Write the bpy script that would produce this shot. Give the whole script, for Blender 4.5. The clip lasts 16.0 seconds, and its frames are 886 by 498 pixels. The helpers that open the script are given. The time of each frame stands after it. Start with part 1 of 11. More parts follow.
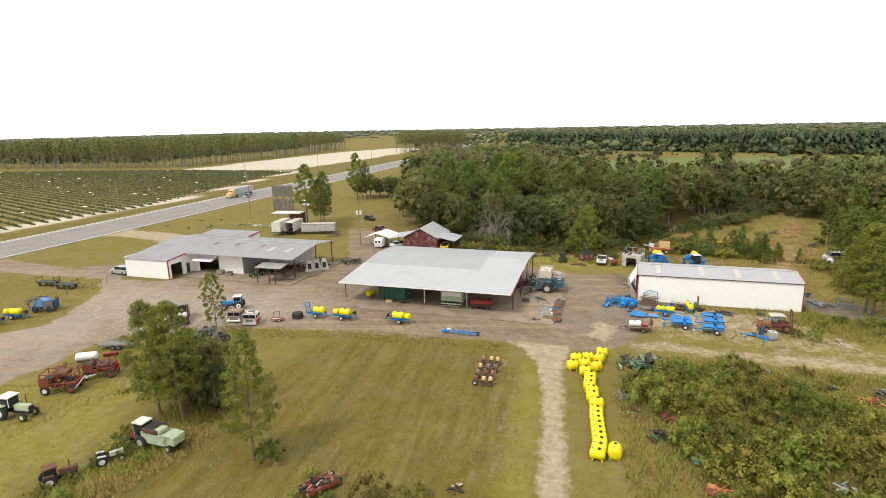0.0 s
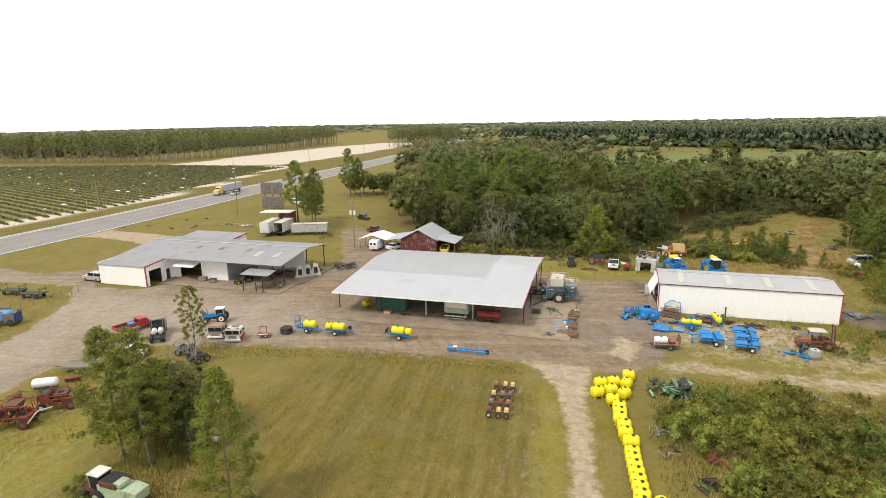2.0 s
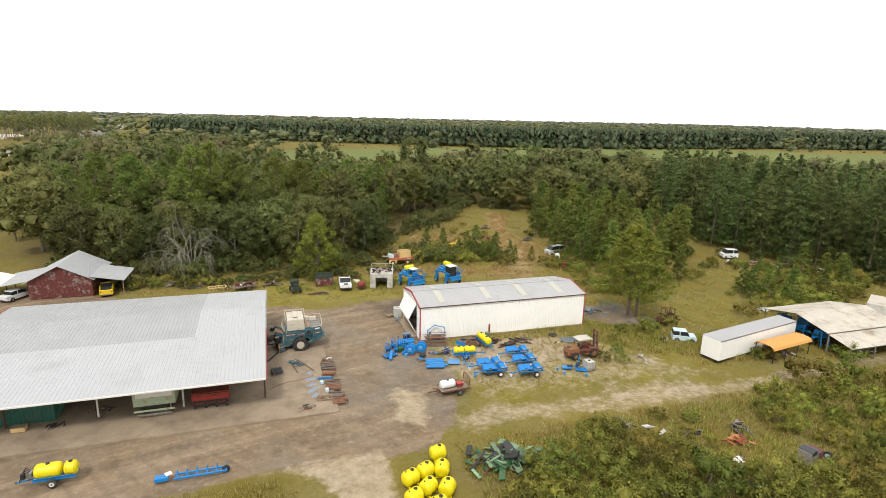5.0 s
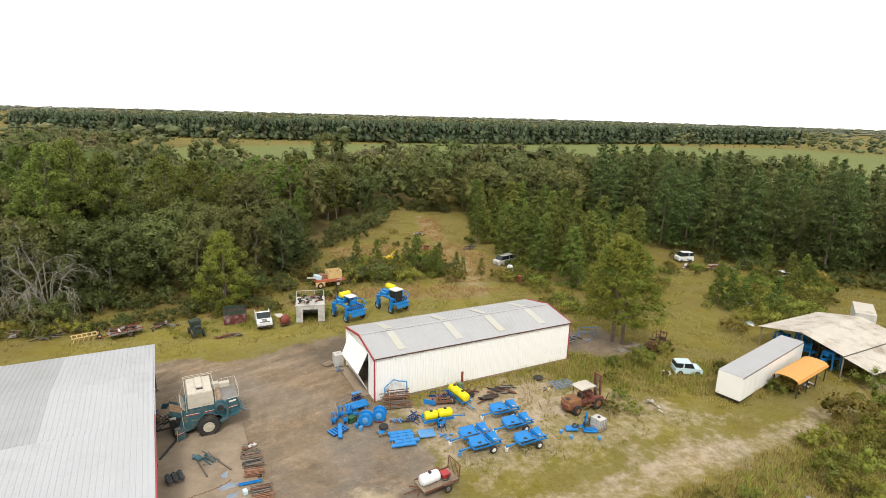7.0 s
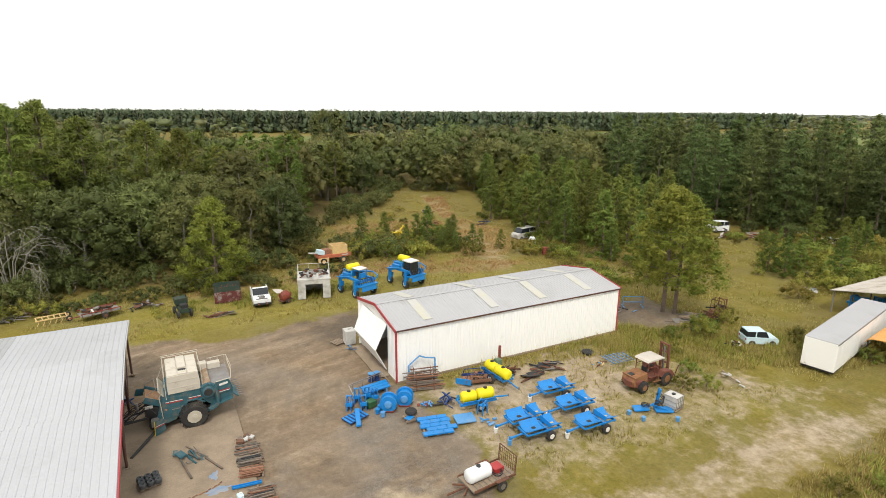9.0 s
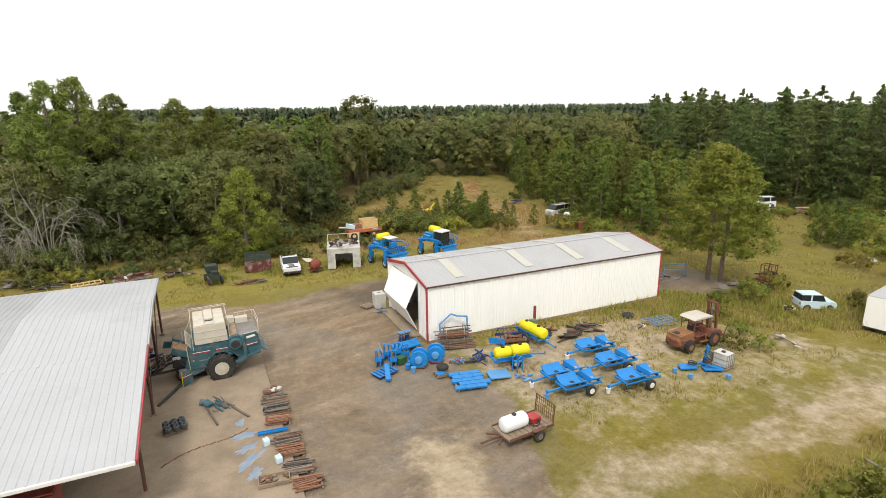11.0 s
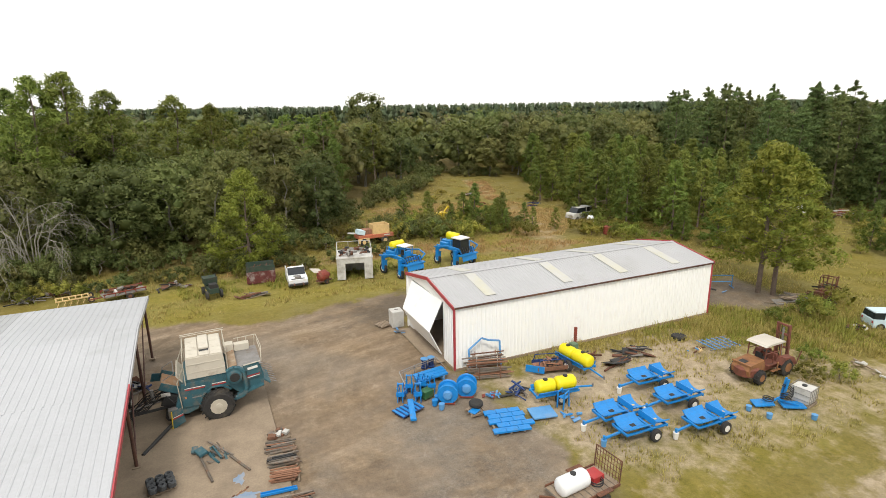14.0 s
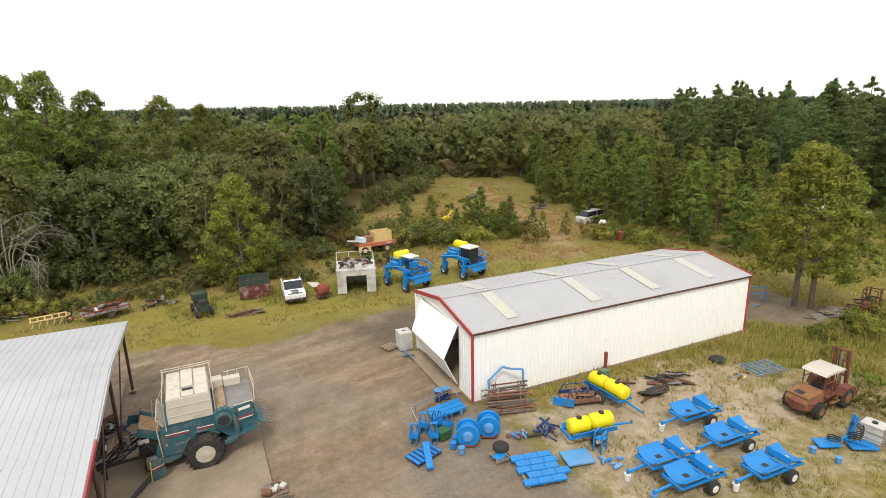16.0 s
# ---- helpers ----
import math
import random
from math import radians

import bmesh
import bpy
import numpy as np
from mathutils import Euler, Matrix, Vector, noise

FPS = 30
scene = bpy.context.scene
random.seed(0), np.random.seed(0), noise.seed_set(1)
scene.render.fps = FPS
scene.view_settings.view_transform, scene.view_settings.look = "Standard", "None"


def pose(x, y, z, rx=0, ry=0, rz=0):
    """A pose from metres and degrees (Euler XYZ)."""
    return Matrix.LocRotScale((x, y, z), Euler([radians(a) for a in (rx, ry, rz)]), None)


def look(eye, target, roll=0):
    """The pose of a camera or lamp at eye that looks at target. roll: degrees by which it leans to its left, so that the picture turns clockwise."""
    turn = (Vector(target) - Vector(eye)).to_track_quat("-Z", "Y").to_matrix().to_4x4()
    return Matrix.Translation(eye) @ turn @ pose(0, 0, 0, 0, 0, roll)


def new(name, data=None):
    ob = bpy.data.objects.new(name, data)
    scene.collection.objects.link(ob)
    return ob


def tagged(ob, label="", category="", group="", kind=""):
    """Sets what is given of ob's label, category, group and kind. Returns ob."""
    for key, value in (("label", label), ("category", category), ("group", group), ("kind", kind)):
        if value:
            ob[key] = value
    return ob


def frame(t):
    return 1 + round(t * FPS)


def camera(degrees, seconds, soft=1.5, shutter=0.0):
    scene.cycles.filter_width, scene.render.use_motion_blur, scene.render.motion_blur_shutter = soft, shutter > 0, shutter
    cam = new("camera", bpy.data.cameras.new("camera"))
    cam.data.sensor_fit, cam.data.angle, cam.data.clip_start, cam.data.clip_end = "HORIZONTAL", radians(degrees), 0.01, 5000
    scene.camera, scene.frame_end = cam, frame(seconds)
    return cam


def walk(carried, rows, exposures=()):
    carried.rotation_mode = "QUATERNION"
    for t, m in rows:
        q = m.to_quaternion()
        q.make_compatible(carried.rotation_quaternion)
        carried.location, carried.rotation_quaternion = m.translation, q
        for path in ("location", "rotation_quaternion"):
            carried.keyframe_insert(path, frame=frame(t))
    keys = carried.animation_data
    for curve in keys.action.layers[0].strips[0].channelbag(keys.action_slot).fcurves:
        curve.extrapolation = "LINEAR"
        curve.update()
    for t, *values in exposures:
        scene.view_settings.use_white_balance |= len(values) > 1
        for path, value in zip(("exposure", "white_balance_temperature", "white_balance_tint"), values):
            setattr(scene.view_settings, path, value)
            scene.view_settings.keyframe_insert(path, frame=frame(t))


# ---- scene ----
cam = camera(78.0, 16.0, soft=0.85)
PATH = [
    (0, (-4.476, -94.566, 29.702), (-5.066, -92.706, 29.263), -1.1),
    (0.5, (-5.162, -93.473, 29.776), (-5.755, -91.615, 29.332), -1.1),
    (1, (-6.055, -91.689, 29.753), (-6.653, -89.834, 29.304), -1.1),
    (1.5, (-7.295, -89.554, 29.732), (-7.897, -87.702, 29.278), -1.1),
    (2, (-8.63, -87.035, 29.78), (-9.192, -85.171, 29.321), -1.0),
    (2.5, (-10.283, -84.095, 29.767), (-10.771, -82.211, 29.303), -0.8),
    (3, (-12.028, -80.695, 29.733), (-12.5, -78.808, 29.265), -0.8),
    (3.5, (-13.726, -76.905, 29.649), (-14.191, -75.018, 29.176), -0.8),
    (4, (-14.895, -73.058, 29.108), (-15.095, -71.127, 28.629), -0.3),
    (4.5, (-16.483, -69.372, 28.948), (-16.152, -67.459, 28.47), 0.9),
    (5, (-17.773, -65.09, 29.009), (-17.185, -63.238, 28.536), 1.3),
    (7.5, (-16.882, -43.274, 27.485), (-15.974, -41.559, 27.001), 1.5),
    (8, (-16.521, -40.519, 25.609), (-15.614, -38.804, 25.121), 1.2),
    (8.5, (-16.07, -38.841, 23.673), (-15.169, -37.124, 23.183), 0.7),
    (9, (-15.915, -38.204, 22.033), (-15.011, -36.49, 21.539), 0.4),
    (11.5, (-15.397, -36.96, 17.935), (-14.621, -35.185, 17.433), -0.9),
    (12, (-15.244, -36.136, 17.9), (-14.48, -34.358, 17.397), -0.9),
    (12.5, (-15.19, -35.145, 17.872), (-14.429, -33.366, 17.368), -0.9),
    (13, (-15.062, -34.041, 17.898), (-14.307, -32.259, 17.395), -1.0),
    (13.5, (-14.963, -32.768, 17.902), (-14.209, -30.986, 17.397), -1.0),
    (14, (-14.879, -31.569, 17.86), (-14.089, -29.801, 17.357), -0.9),
    (14.5, (-14.835, -30.36, 17.892), (-14.037, -28.596, 17.389), -0.9),
    (15, (-14.673, -29.243, 17.958), (-13.871, -27.482, 17.452), -1.0),
    (15.5, (-14.399, -28.134, 17.97), (-13.597, -26.373, 17.464), -1.2),
    (16, (-14.145, -27.073, 17.962), (-13.344, -25.312, 17.455), -1.2),
]
walk(cam, [(t, look(eye, target, roll)) for t, eye, target, roll in PATH])


# ---- world, sun, exposure ----
SUN_ELEV, SUN_AZ = radians(52), radians(-150)
world = bpy.data.worlds.new("sky")
scene.world = world
world.use_nodes = True
wn, wl = world.node_tree.nodes, world.node_tree.links
wn.clear()
w_out, w_bg = wn.new("ShaderNodeOutputWorld"), wn.new("ShaderNodeBackground")
w_sky, w_mix, w_noise, w_ramp = wn.new("ShaderNodeTexSky"), wn.new("ShaderNodeMix"), wn.new("ShaderNodeTexNoise"), wn.new("ShaderNodeValToRGB")
w_map, w_co, w_gain = wn.new("ShaderNodeMapping"), wn.new("ShaderNodeTexCoord"), wn.new("ShaderNodeMix")
w_sky.sky_type, w_sky.sun_disc, w_sky.sun_elevation, w_sky.sun_rotation = "NISHITA", False, SUN_ELEV, SUN_AZ
w_gain.data_type, w_gain.blend_type = "RGBA", "MULTIPLY"
w_gain.inputs["Factor"].default_value = 1
w_gain.inputs["B"].default_value = (0.14, 0.14, 0.14, 1)
w_mix.data_type = "RGBA"
w_mix.inputs["B"].default_value = (1.15, 1.13, 1.09, 1)
w_noise.inputs["Scale"].default_value, w_noise.inputs["Detail"].default_value = 2.2, 6
w_map.inputs["Scale"].default_value = (1, 1, 3.2)
w_ramp.color_ramp.elements[0].position, w_ramp.color_ramp.elements[1].position = 0.32, 0.5
w_ramp.color_ramp.elements[0].color = (0.72, 0.72, 0.72, 1)
wl.new(w_co.outputs["Generated"], w_map.inputs["Vector"])
wl.new(w_map.outputs["Vector"], w_noise.inputs["Vector"])
wl.new(w_noise.outputs["Fac"], w_ramp.inputs["Fac"])
wl.new(w_sky.outputs["Color"], w_gain.inputs["A"])
wl.new(w_gain.outputs["Result"], w_mix.inputs["A"])
wl.new(w_ramp.outputs["Color"], w_mix.inputs["Factor"])
wl.new(w_mix.outputs["Result"], w_bg.inputs["Color"])
wl.new(w_bg.outputs["Background"], w_out.inputs["Surface"])
w_bg.inputs["Strength"].default_value = 1.0
sun = new("sun", bpy.data.lights.new("sun", "SUN"))
sun.data.energy, sun.data.angle, sun.data.color = 2.0, radians(10), (1.0, 0.95, 0.87)
sun.matrix_world = look((60 * math.cos(SUN_ELEV) * math.sin(SUN_AZ), 60 * math.cos(SUN_ELEV) * math.cos(SUN_AZ), 60 * math.sin(SUN_ELEV)), (0, 0, 0))
scene.view_settings.exposure = 0.18


# ---- materials ----
def mat(name, base, rough=0.6, metal=0.0, vary=0.25, scale=3.0, fine=40.0, bump=0.15, stain=None, stain_amount=0.35, stain_scale=0.8, tone=0.0, through_light=0.0, space="Object"):
    """A surface with two scales of variation, optional stains of a second colour, and a tone that differs from object to object."""
    m = bpy.data.materials.new(name)
    m.use_nodes = True
    n, l = m.node_tree.nodes, m.node_tree.links
    b = n["Principled BSDF"]
    co = n.new("ShaderNodeTexCoord")
    big, small, ramp = n.new("ShaderNodeTexNoise"), n.new("ShaderNodeTexNoise"), n.new("ShaderNodeMix")
    big.inputs["Scale"].default_value, big.inputs["Detail"].default_value = scale, 4
    small.inputs["Scale"].default_value, small.inputs["Detail"].default_value = fine, 3
    for t in (big, small):
        l.new(co.outputs[space], t.inputs["Vector"])
    add = n.new("ShaderNodeMath")
    add.operation = "ADD"
    l.new(big.outputs["Fac"], add.inputs[0]), l.new(small.outputs["Fac"], add.inputs[1])
    half = n.new("ShaderNodeMath")
    half.operation = "MULTIPLY"
    half.inputs[1].default_value = 0.5
    l.new(add.outputs[0], half.inputs[0])
    spread = n.new("ShaderNodeMapRange")
    spread.inputs["From Min"].default_value, spread.inputs["From Max"].default_value = 0.3, 0.7
    l.new(half.outputs[0], spread.inputs["Value"])
    ramp.data_type = "RGBA"
    ramp.inputs["A"].default_value = (*[c * (1 - vary) for c in base], 1)
    ramp.inputs["B"].default_value = (*[min(0.95, c * (1 + vary)) for c in base], 1)
    l.new(spread.outputs[0], ramp.inputs["Factor"])
    colour = ramp.outputs["Result"]
    if stain:
        st, sr, mx = n.new("ShaderNodeTexNoise"), n.new("ShaderNodeMapRange"), n.new("ShaderNodeMix")
        st.inputs["Scale"].default_value, st.inputs["Detail"].default_value = stain_scale, 8
        st.inputs["Roughness"].default_value = 0.65
        l.new(co.outputs[space], st.inputs["Vector"])
        sr.inputs["From Min"].default_value, sr.inputs["From Max"].default_value = 0.62 - 0.3 * stain_amount, 0.72
        l.new(st.outputs["Fac"], sr.inputs["Value"])
        mx.data_type = "RGBA"
        mx.inputs["B"].default_value = (*stain, 1)
        l.new(sr.outputs[0], mx.inputs["Factor"]), l.new(colour, mx.inputs["A"])
        colour = mx.outputs["Result"]
    if tone:
        info, tr, tm = n.new("ShaderNodeObjectInfo"), n.new("ShaderNodeMapRange"), n.new("ShaderNodeHueSaturation")
        tr.inputs["To Min"].default_value, tr.inputs["To Max"].default_value = 1 - tone, 1 + tone
        l.new(info.outputs["Random"], tr.inputs["Value"])
        l.new(tr.outputs[0], tm.inputs["Value"])
        l.new(colour, tm.inputs["Color"])
        colour = tm.outputs["Color"]
    l.new(colour, b.inputs["Base Color"])
    b.inputs["Roughness"].default_value, b.inputs["Metallic"].default_value = rough, metal
    if bump:
        bp = n.new("ShaderNodeBump")
        bp.inputs["Strength"].default_value, bp.inputs["Distance"].default_value = bump, 0.02
        l.new(half.outputs[0], bp.inputs["Height"])
        l.new(bp.outputs["Normal"], b.inputs["Normal"])
    if through_light:
        tl, ms = n.new("ShaderNodeBsdfTranslucent"), n.new("ShaderNodeMixShader")
        l.new(colour, tl.inputs["Color"])
        ms.inputs["Fac"].default_value = through_light
        l.new(b.outputs[0], ms.inputs[1]), l.new(tl.outputs[0], ms.inputs[2])
        l.new(ms.outputs[0], n["Material Output"].inputs["Surface"])
    return m


def leaf_mat(name, base, second, tone=0.2, glow_through=0.43, dull=None):
    """Foliage: two greens mixed leaf by leaf, and a tone for each tree; in joined woods each tree carries its own tone and share of the dull colour."""
    m = bpy.data.materials.new(name)
    m.use_nodes = True
    n, l = m.node_tree.nodes, m.node_tree.links
    b = n["Principled BSDF"]
    geo, info, mx, hv, tr = n.new("ShaderNodeNewGeometry"), n.new("ShaderNodeObjectInfo"), n.new("ShaderNodeMix"), n.new("ShaderNodeHueSaturation"), n.new("ShaderNodeMapRange")
    mx.data_type = "RGBA"
    mx.inputs["A"].default_value, mx.inputs["B"].default_value = (*base, 1), (*second, 1)
    l.new(geo.outputs["Random Per Island"], mx.inputs["Factor"])
    own, again, frac, hue = info.outputs["Random"], n.new("ShaderNodeMath"), n.new("ShaderNodeMath"), n.new("ShaderNodeMapRange")
    colour = mx.outputs["Result"]
    if dull:
        at, dm, ds = n.new("ShaderNodeAttribute"), n.new("ShaderNodeMix"), n.new("ShaderNodeMapRange")
        at.attribute_name = "tree"
        own = at.outputs["Fac"]
        again2, frac2 = n.new("ShaderNodeMath"), n.new("ShaderNodeMath")
        again2.operation, frac2.operation = "MULTIPLY", "FRACT"
        again2.inputs[1].default_value = 7.3
        l.new(own, again2.inputs[0]), l.new(again2.outputs[0], frac2.inputs[0])
        ds.inputs["From Min"].default_value, ds.inputs["From Max"].default_value = 0.45, 1.0
        ds.inputs["To Max"].default_value = 0.85
        l.new(frac2.outputs[0], ds.inputs["Value"])
        dm.data_type = "RGBA"
        dm.inputs["B"].default_value = (*dull, 1)
        l.new(ds.outputs[0], dm.inputs["Factor"]), l.new(colour, dm.inputs["A"])
        colour = dm.outputs["Result"]
    tr.inputs["To Min"].default_value, tr.inputs["To Max"].default_value = 1 - tone, 1 + tone
    l.new(own, tr.inputs["Value"]), l.new(tr.outputs[0], hv.inputs["Value"])
    again.operation, frac.operation = "MULTIPLY", "FRACT"
    again.inputs[1].default_value = 13.7
    hue.inputs["To Min"].default_value, hue.inputs["To Max"].default_value = 0.5 - 0.1 * tone, 0.5 + 0.1 * tone
    l.new(own, again.inputs[0]), l.new(again.outputs[0], frac.inputs[0]), l.new(frac.outputs[0], hue.inputs["Value"])
    l.new(hue.outputs[0], hv.inputs["Hue"])
    l.new(colour, hv.inputs["Color"]), l.new(hv.outputs["Color"], b.inputs["Base Color"])
    b.inputs["Roughness"].default_value = 0.6
    b.inputs["Specular IOR Level"].default_value = 0.25
    tl, ms = n.new("ShaderNodeBsdfTranslucent"), n.new("ShaderNodeMixShader")
    l.new(hv.outputs["Color"], tl.inputs["Color"])
    ms.inputs["Fac"].default_value = glow_through
    l.new(b.outputs[0], ms.inputs[1]), l.new(tl.outputs[0], ms.inputs[2])
    l.new(ms.outputs[0], n["Material Output"].inputs["Surface"])
    return m



WHITE = mat("white_steel", (0.86, 0.86, 0.84), 0.4, vary=0.02, scale=0.7, stain=(0.79, 0.77, 0.73), stain_amount=0.06)
ROOF_NEW = mat("galvalume", (0.44, 0.45, 0.47), 0.5, 0.15, vary=0.06, scale=0.4, fine=6, stain=(0.38, 0.39, 0.40), stain_amount=0.25, stain_scale=0.25)
ROOF_OLD = mat("weathered_galvanised", (0.36, 0.37, 0.38), 0.55, 0.15, vary=0.1, scale=0.5, fine=8, stain=(0.33, 0.33, 0.33), stain_amount=0.3, stain_scale=0.3)
ROOF_PALE = mat("pale_grey_roof_sheet", (0.40, 0.40, 0.41), 0.5, 0.1, vary=0.07, scale=0.4, fine=9, stain=(0.34, 0.34, 0.33), stain_amount=0.25, stain_scale=0.3)
ROOF_GREY = mat("grey_roof_sheet", (0.29, 0.29, 0.30), 0.55, 0.1, vary=0.1, scale=0.4, fine=9, stain=(0.22, 0.21, 0.2), stain_amount=0.3, stain_scale=0.3)
SKYLIGHT = mat("yellowed_fibreglass", (0.47, 0.455, 0.36), 0.5, vary=0.08, scale=2, stain=(0.45, 0.45, 0.45), stain_amount=1.0, stain_scale=0.9)
RED_TRIM = mat("red_trim", (0.36, 0.045, 0.055), 0.45, vary=0.12)
BROWN = mat("brown_steel", (0.09, 0.045, 0.035), 0.6, 0.2, vary=0.3, stain=(0.16, 0.07, 0.035))
RUST = mat("rust", (0.16, 0.07, 0.04), 0.85, 0.2, vary=0.4, scale=5, stain=(0.07, 0.045, 0.035), stain_amount=0.5, stain_scale=3)
RUST_RED = mat("rusted_red_paint", (0.24, 0.045, 0.03), 0.7, 0.1, vary=0.3, stain=(0.13, 0.055, 0.03), stain_amount=0.6, stain_scale=2.5)
RED = mat("red_paint", (0.36, 0.03, 0.03), 0.4, vary=0.15, stain=(0.2, 0.06, 0.04), stain_amount=0.25, stain_scale=2)
BLUE = mat("blue_paint", (0.008, 0.195, 0.53), 0.38, vary=0.14, scale=4, stain=(0.06, 0.17, 0.33), stain_amount=0.22, stain_scale=2.5)
BLUE_PALE = mat("faded_blue_paint", (0.09, 0.27, 0.53), 0.5, vary=0.12, scale=4, stain=(0.2, 0.28, 0.4), stain_amount=0.25)
BLUE_DARK = mat("dark_blue_paint", (0.012, 0.04, 0.15), 0.5, vary=0.2, stain=(0.06, 0.05, 0.05))
YELLOW = mat("yellow_polyethylene", (0.80, 0.68, 0.008), 0.42, vary=0.06, scale=3, bump=0.05, through_light=0.12)
TEAL = mat("teal_paint", (0.03, 0.10, 0.125), 0.5, vary=0.25, scale=3, stain=(0.16, 0.14, 0.11), stain_amount=0.35, stain_scale=2)
BEIGE = mat("beige_hopper_steel", (0.46, 0.42, 0.34), 0.6, vary=0.14, scale=2, stain=(0.3, 0.25, 0.18), stain_amount=0.3)
STEEL = mat("grey_steel", (0.26, 0.25, 0.24), 0.5, 0.5, vary=0.25, stain=(0.17, 0.11, 0.07))
DARK = mat("black_iron", (0.03, 0.03, 0.03), 0.6, 0.2, vary=0.35)
RUBBER = mat("rubber", (0.025, 0.024, 0.023), 0.85, vary=0.3, scale=12, stain=(0.09, 0.075, 0.055), stain_amount=0.3)
RIM_WHITE = mat("white_rim", (0.68, 0.67, 0.63), 0.5, vary=0.08, stain=(0.4, 0.35, 0.28), stain_amount=0.2)
CONCRETE = mat("concrete", (0.285, 0.222, 0.155), 0.9, vary=0.2, scale=0.5, fine=12, bump=0.3, stain=(0.165, 0.125, 0.09), stain_amount=0.55, stain_scale=0.35, space="Object")
BLOCK = mat("whitewashed_block", (0.5, 0.49, 0.46), 0.9, vary=0.15, scale=3, stain=(0.25, 0.23, 0.19), stain_amount=0.4)
GREEN = mat("green_steel", (0.025, 0.115, 0.085), 0.55, vary=0.2, stain=(0.1, 0.1, 0.07))
MINT = mat("mint_paint", (0.36, 0.44, 0.30), 0.55, vary=0.14, stain=(0.26, 0.17, 0.1), stain_amount=0.35, stain_scale=2)
WAGON_GREEN = mat("weathered_dark_green", (0.022, 0.045, 0.03), 0.75, vary=0.3, stain=(0.07, 0.055, 0.04), stain_amount=0.5, stain_scale=2)
FARM_GREEN = mat("farm_green_paint", (0.03, 0.11, 0.04), 0.5, vary=0.25, stain=(0.13, 0.1, 0.06))
JUNK_GREEN = mat("pale_green_scrap", (0.165, 0.265, 0.155), 0.65, vary=0.3, tone=0.3, stain=(0.12, 0.08, 0.05), stain_amount=0.4, stain_scale=2)
ORANGE = mat("faded_orange", (0.5, 0.2, 0.08), 0.6, vary=0.2, stain=(0.3, 0.16, 0.1))
TAN = mat("tan_paint", (0.62, 0.44, 0.2), 0.6, vary=0.15, stain=(0.4, 0.3, 0.18))
BUS_ORANGE = mat("school_bus_orange", (0.62, 0.30, 0.07), 0.55, vary=0.1, stain=(0.5, 0.3, 0.13))
GLASS = mat("tinted_glass", (0.02, 0.025, 0.03), 0.08, vary=0.1, bump=0)
WOOD = mat("weathered_wood", (0.26, 0.20, 0.14), 0.85, vary=0.3, scale=6, stain=(0.12, 0.09, 0.07))
WOOD_GREY = mat("grey_timber", (0.2, 0.185, 0.165), 0.9, vary=0.3, scale=5, stain=(0.1, 0.09, 0.08))
BARN_RED = mat("barn_red_sheet", (0.12, 0.03, 0.025), 0.8, vary=0.35, scale=3, stain=(0.3, 0.27, 0.25), stain_amount=0.35, stain_scale=1.5)
BARK = mat("pine_bark", (0.16, 0.12, 0.095), 0.95, vary=0.4, scale=4, fine=20, bump=0.5)
BARK_GREY = mat("grey_bark", (0.19, 0.175, 0.145), 0.95, vary=0.3, scale=4, fine=20, bump=0.4)
ASPHALT = mat("old_asphalt", (0.22, 0.205, 0.19), 0.9, vary=0.12, scale=0.15, fine=3, bump=0.1, stain=(0.16, 0.15, 0.14), stain_amount=0.3, stain_scale=0.1)
LINE_WHITE = mat("white_road_line", (0.6, 0.6, 0.57), 0.8, vary=0.15)
LINE_YELLOW = mat("worn_yellow_road_line", (0.36, 0.3, 0.16), 0.8, vary=0.15)
OAK_LEAF = leaf_mat("oak_leaves", (0.108, 0.130, 0.038), (0.225, 0.235, 0.078), 0.32, 0.48)
PINE_LEAF = leaf_mat("pine_needles", (0.118, 0.160, 0.030), (0.250, 0.290, 0.062), 0.26, 0.47)
PINE_FIELD = leaf_mat("lone_pine_needles", (0.15, 0.188, 0.026), (0.34, 0.35, 0.062), 0.12)
PINE_PALE = leaf_mat("pale_pine_needles", (0.16, 0.182, 0.027), (0.32, 0.33, 0.068), 0.15, 0.46)
PINE_DARK = leaf_mat("dark_pine_needles", (0.095, 0.130, 0.040), (0.195, 0.232, 0.074), 0.25, 0.47)
BUSH_LEAF = leaf_mat("bush_leaves", (0.165, 0.185, 0.034), (0.40, 0.385, 0.080), 0.42, 0.48)
FAR_LEAF = leaf_mat("far_wood_leaves", (0.120, 0.150, 0.048), (0.230, 0.250, 0.080), 0.3, 0.45, (0.225, 0.205, 0.105))
STAND_LEAF = leaf_mat("far_plantation_needles", (0.098, 0.138, 0.076), (0.155, 0.200, 0.108), 0.15, 0.4, (0.14, 0.155, 0.085))
THICKET_LEAF = leaf_mat("thicket_leaves", (0.165, 0.185, 0.032), (0.40, 0.385, 0.074), 0.38, 0.48, (0.30, 0.275, 0.062))
# distance haze is put into these two leaf colours: paler and greyer than near leaves
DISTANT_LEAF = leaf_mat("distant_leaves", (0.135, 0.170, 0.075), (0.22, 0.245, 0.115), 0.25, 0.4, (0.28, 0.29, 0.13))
HAZE_TINT_LEAF = leaf_mat("haze_tinted_leaves", (0.20, 0.235, 0.17), (0.27, 0.30, 0.22), 0.12, 0.3, (0.27, 0.29, 0.2))
PALE_PINE = leaf_mat("pale_stand_needles", (0.12, 0.155, 0.045), (0.28, 0.29, 0.10), 0.3, 0.45, (0.27, 0.26, 0.10))
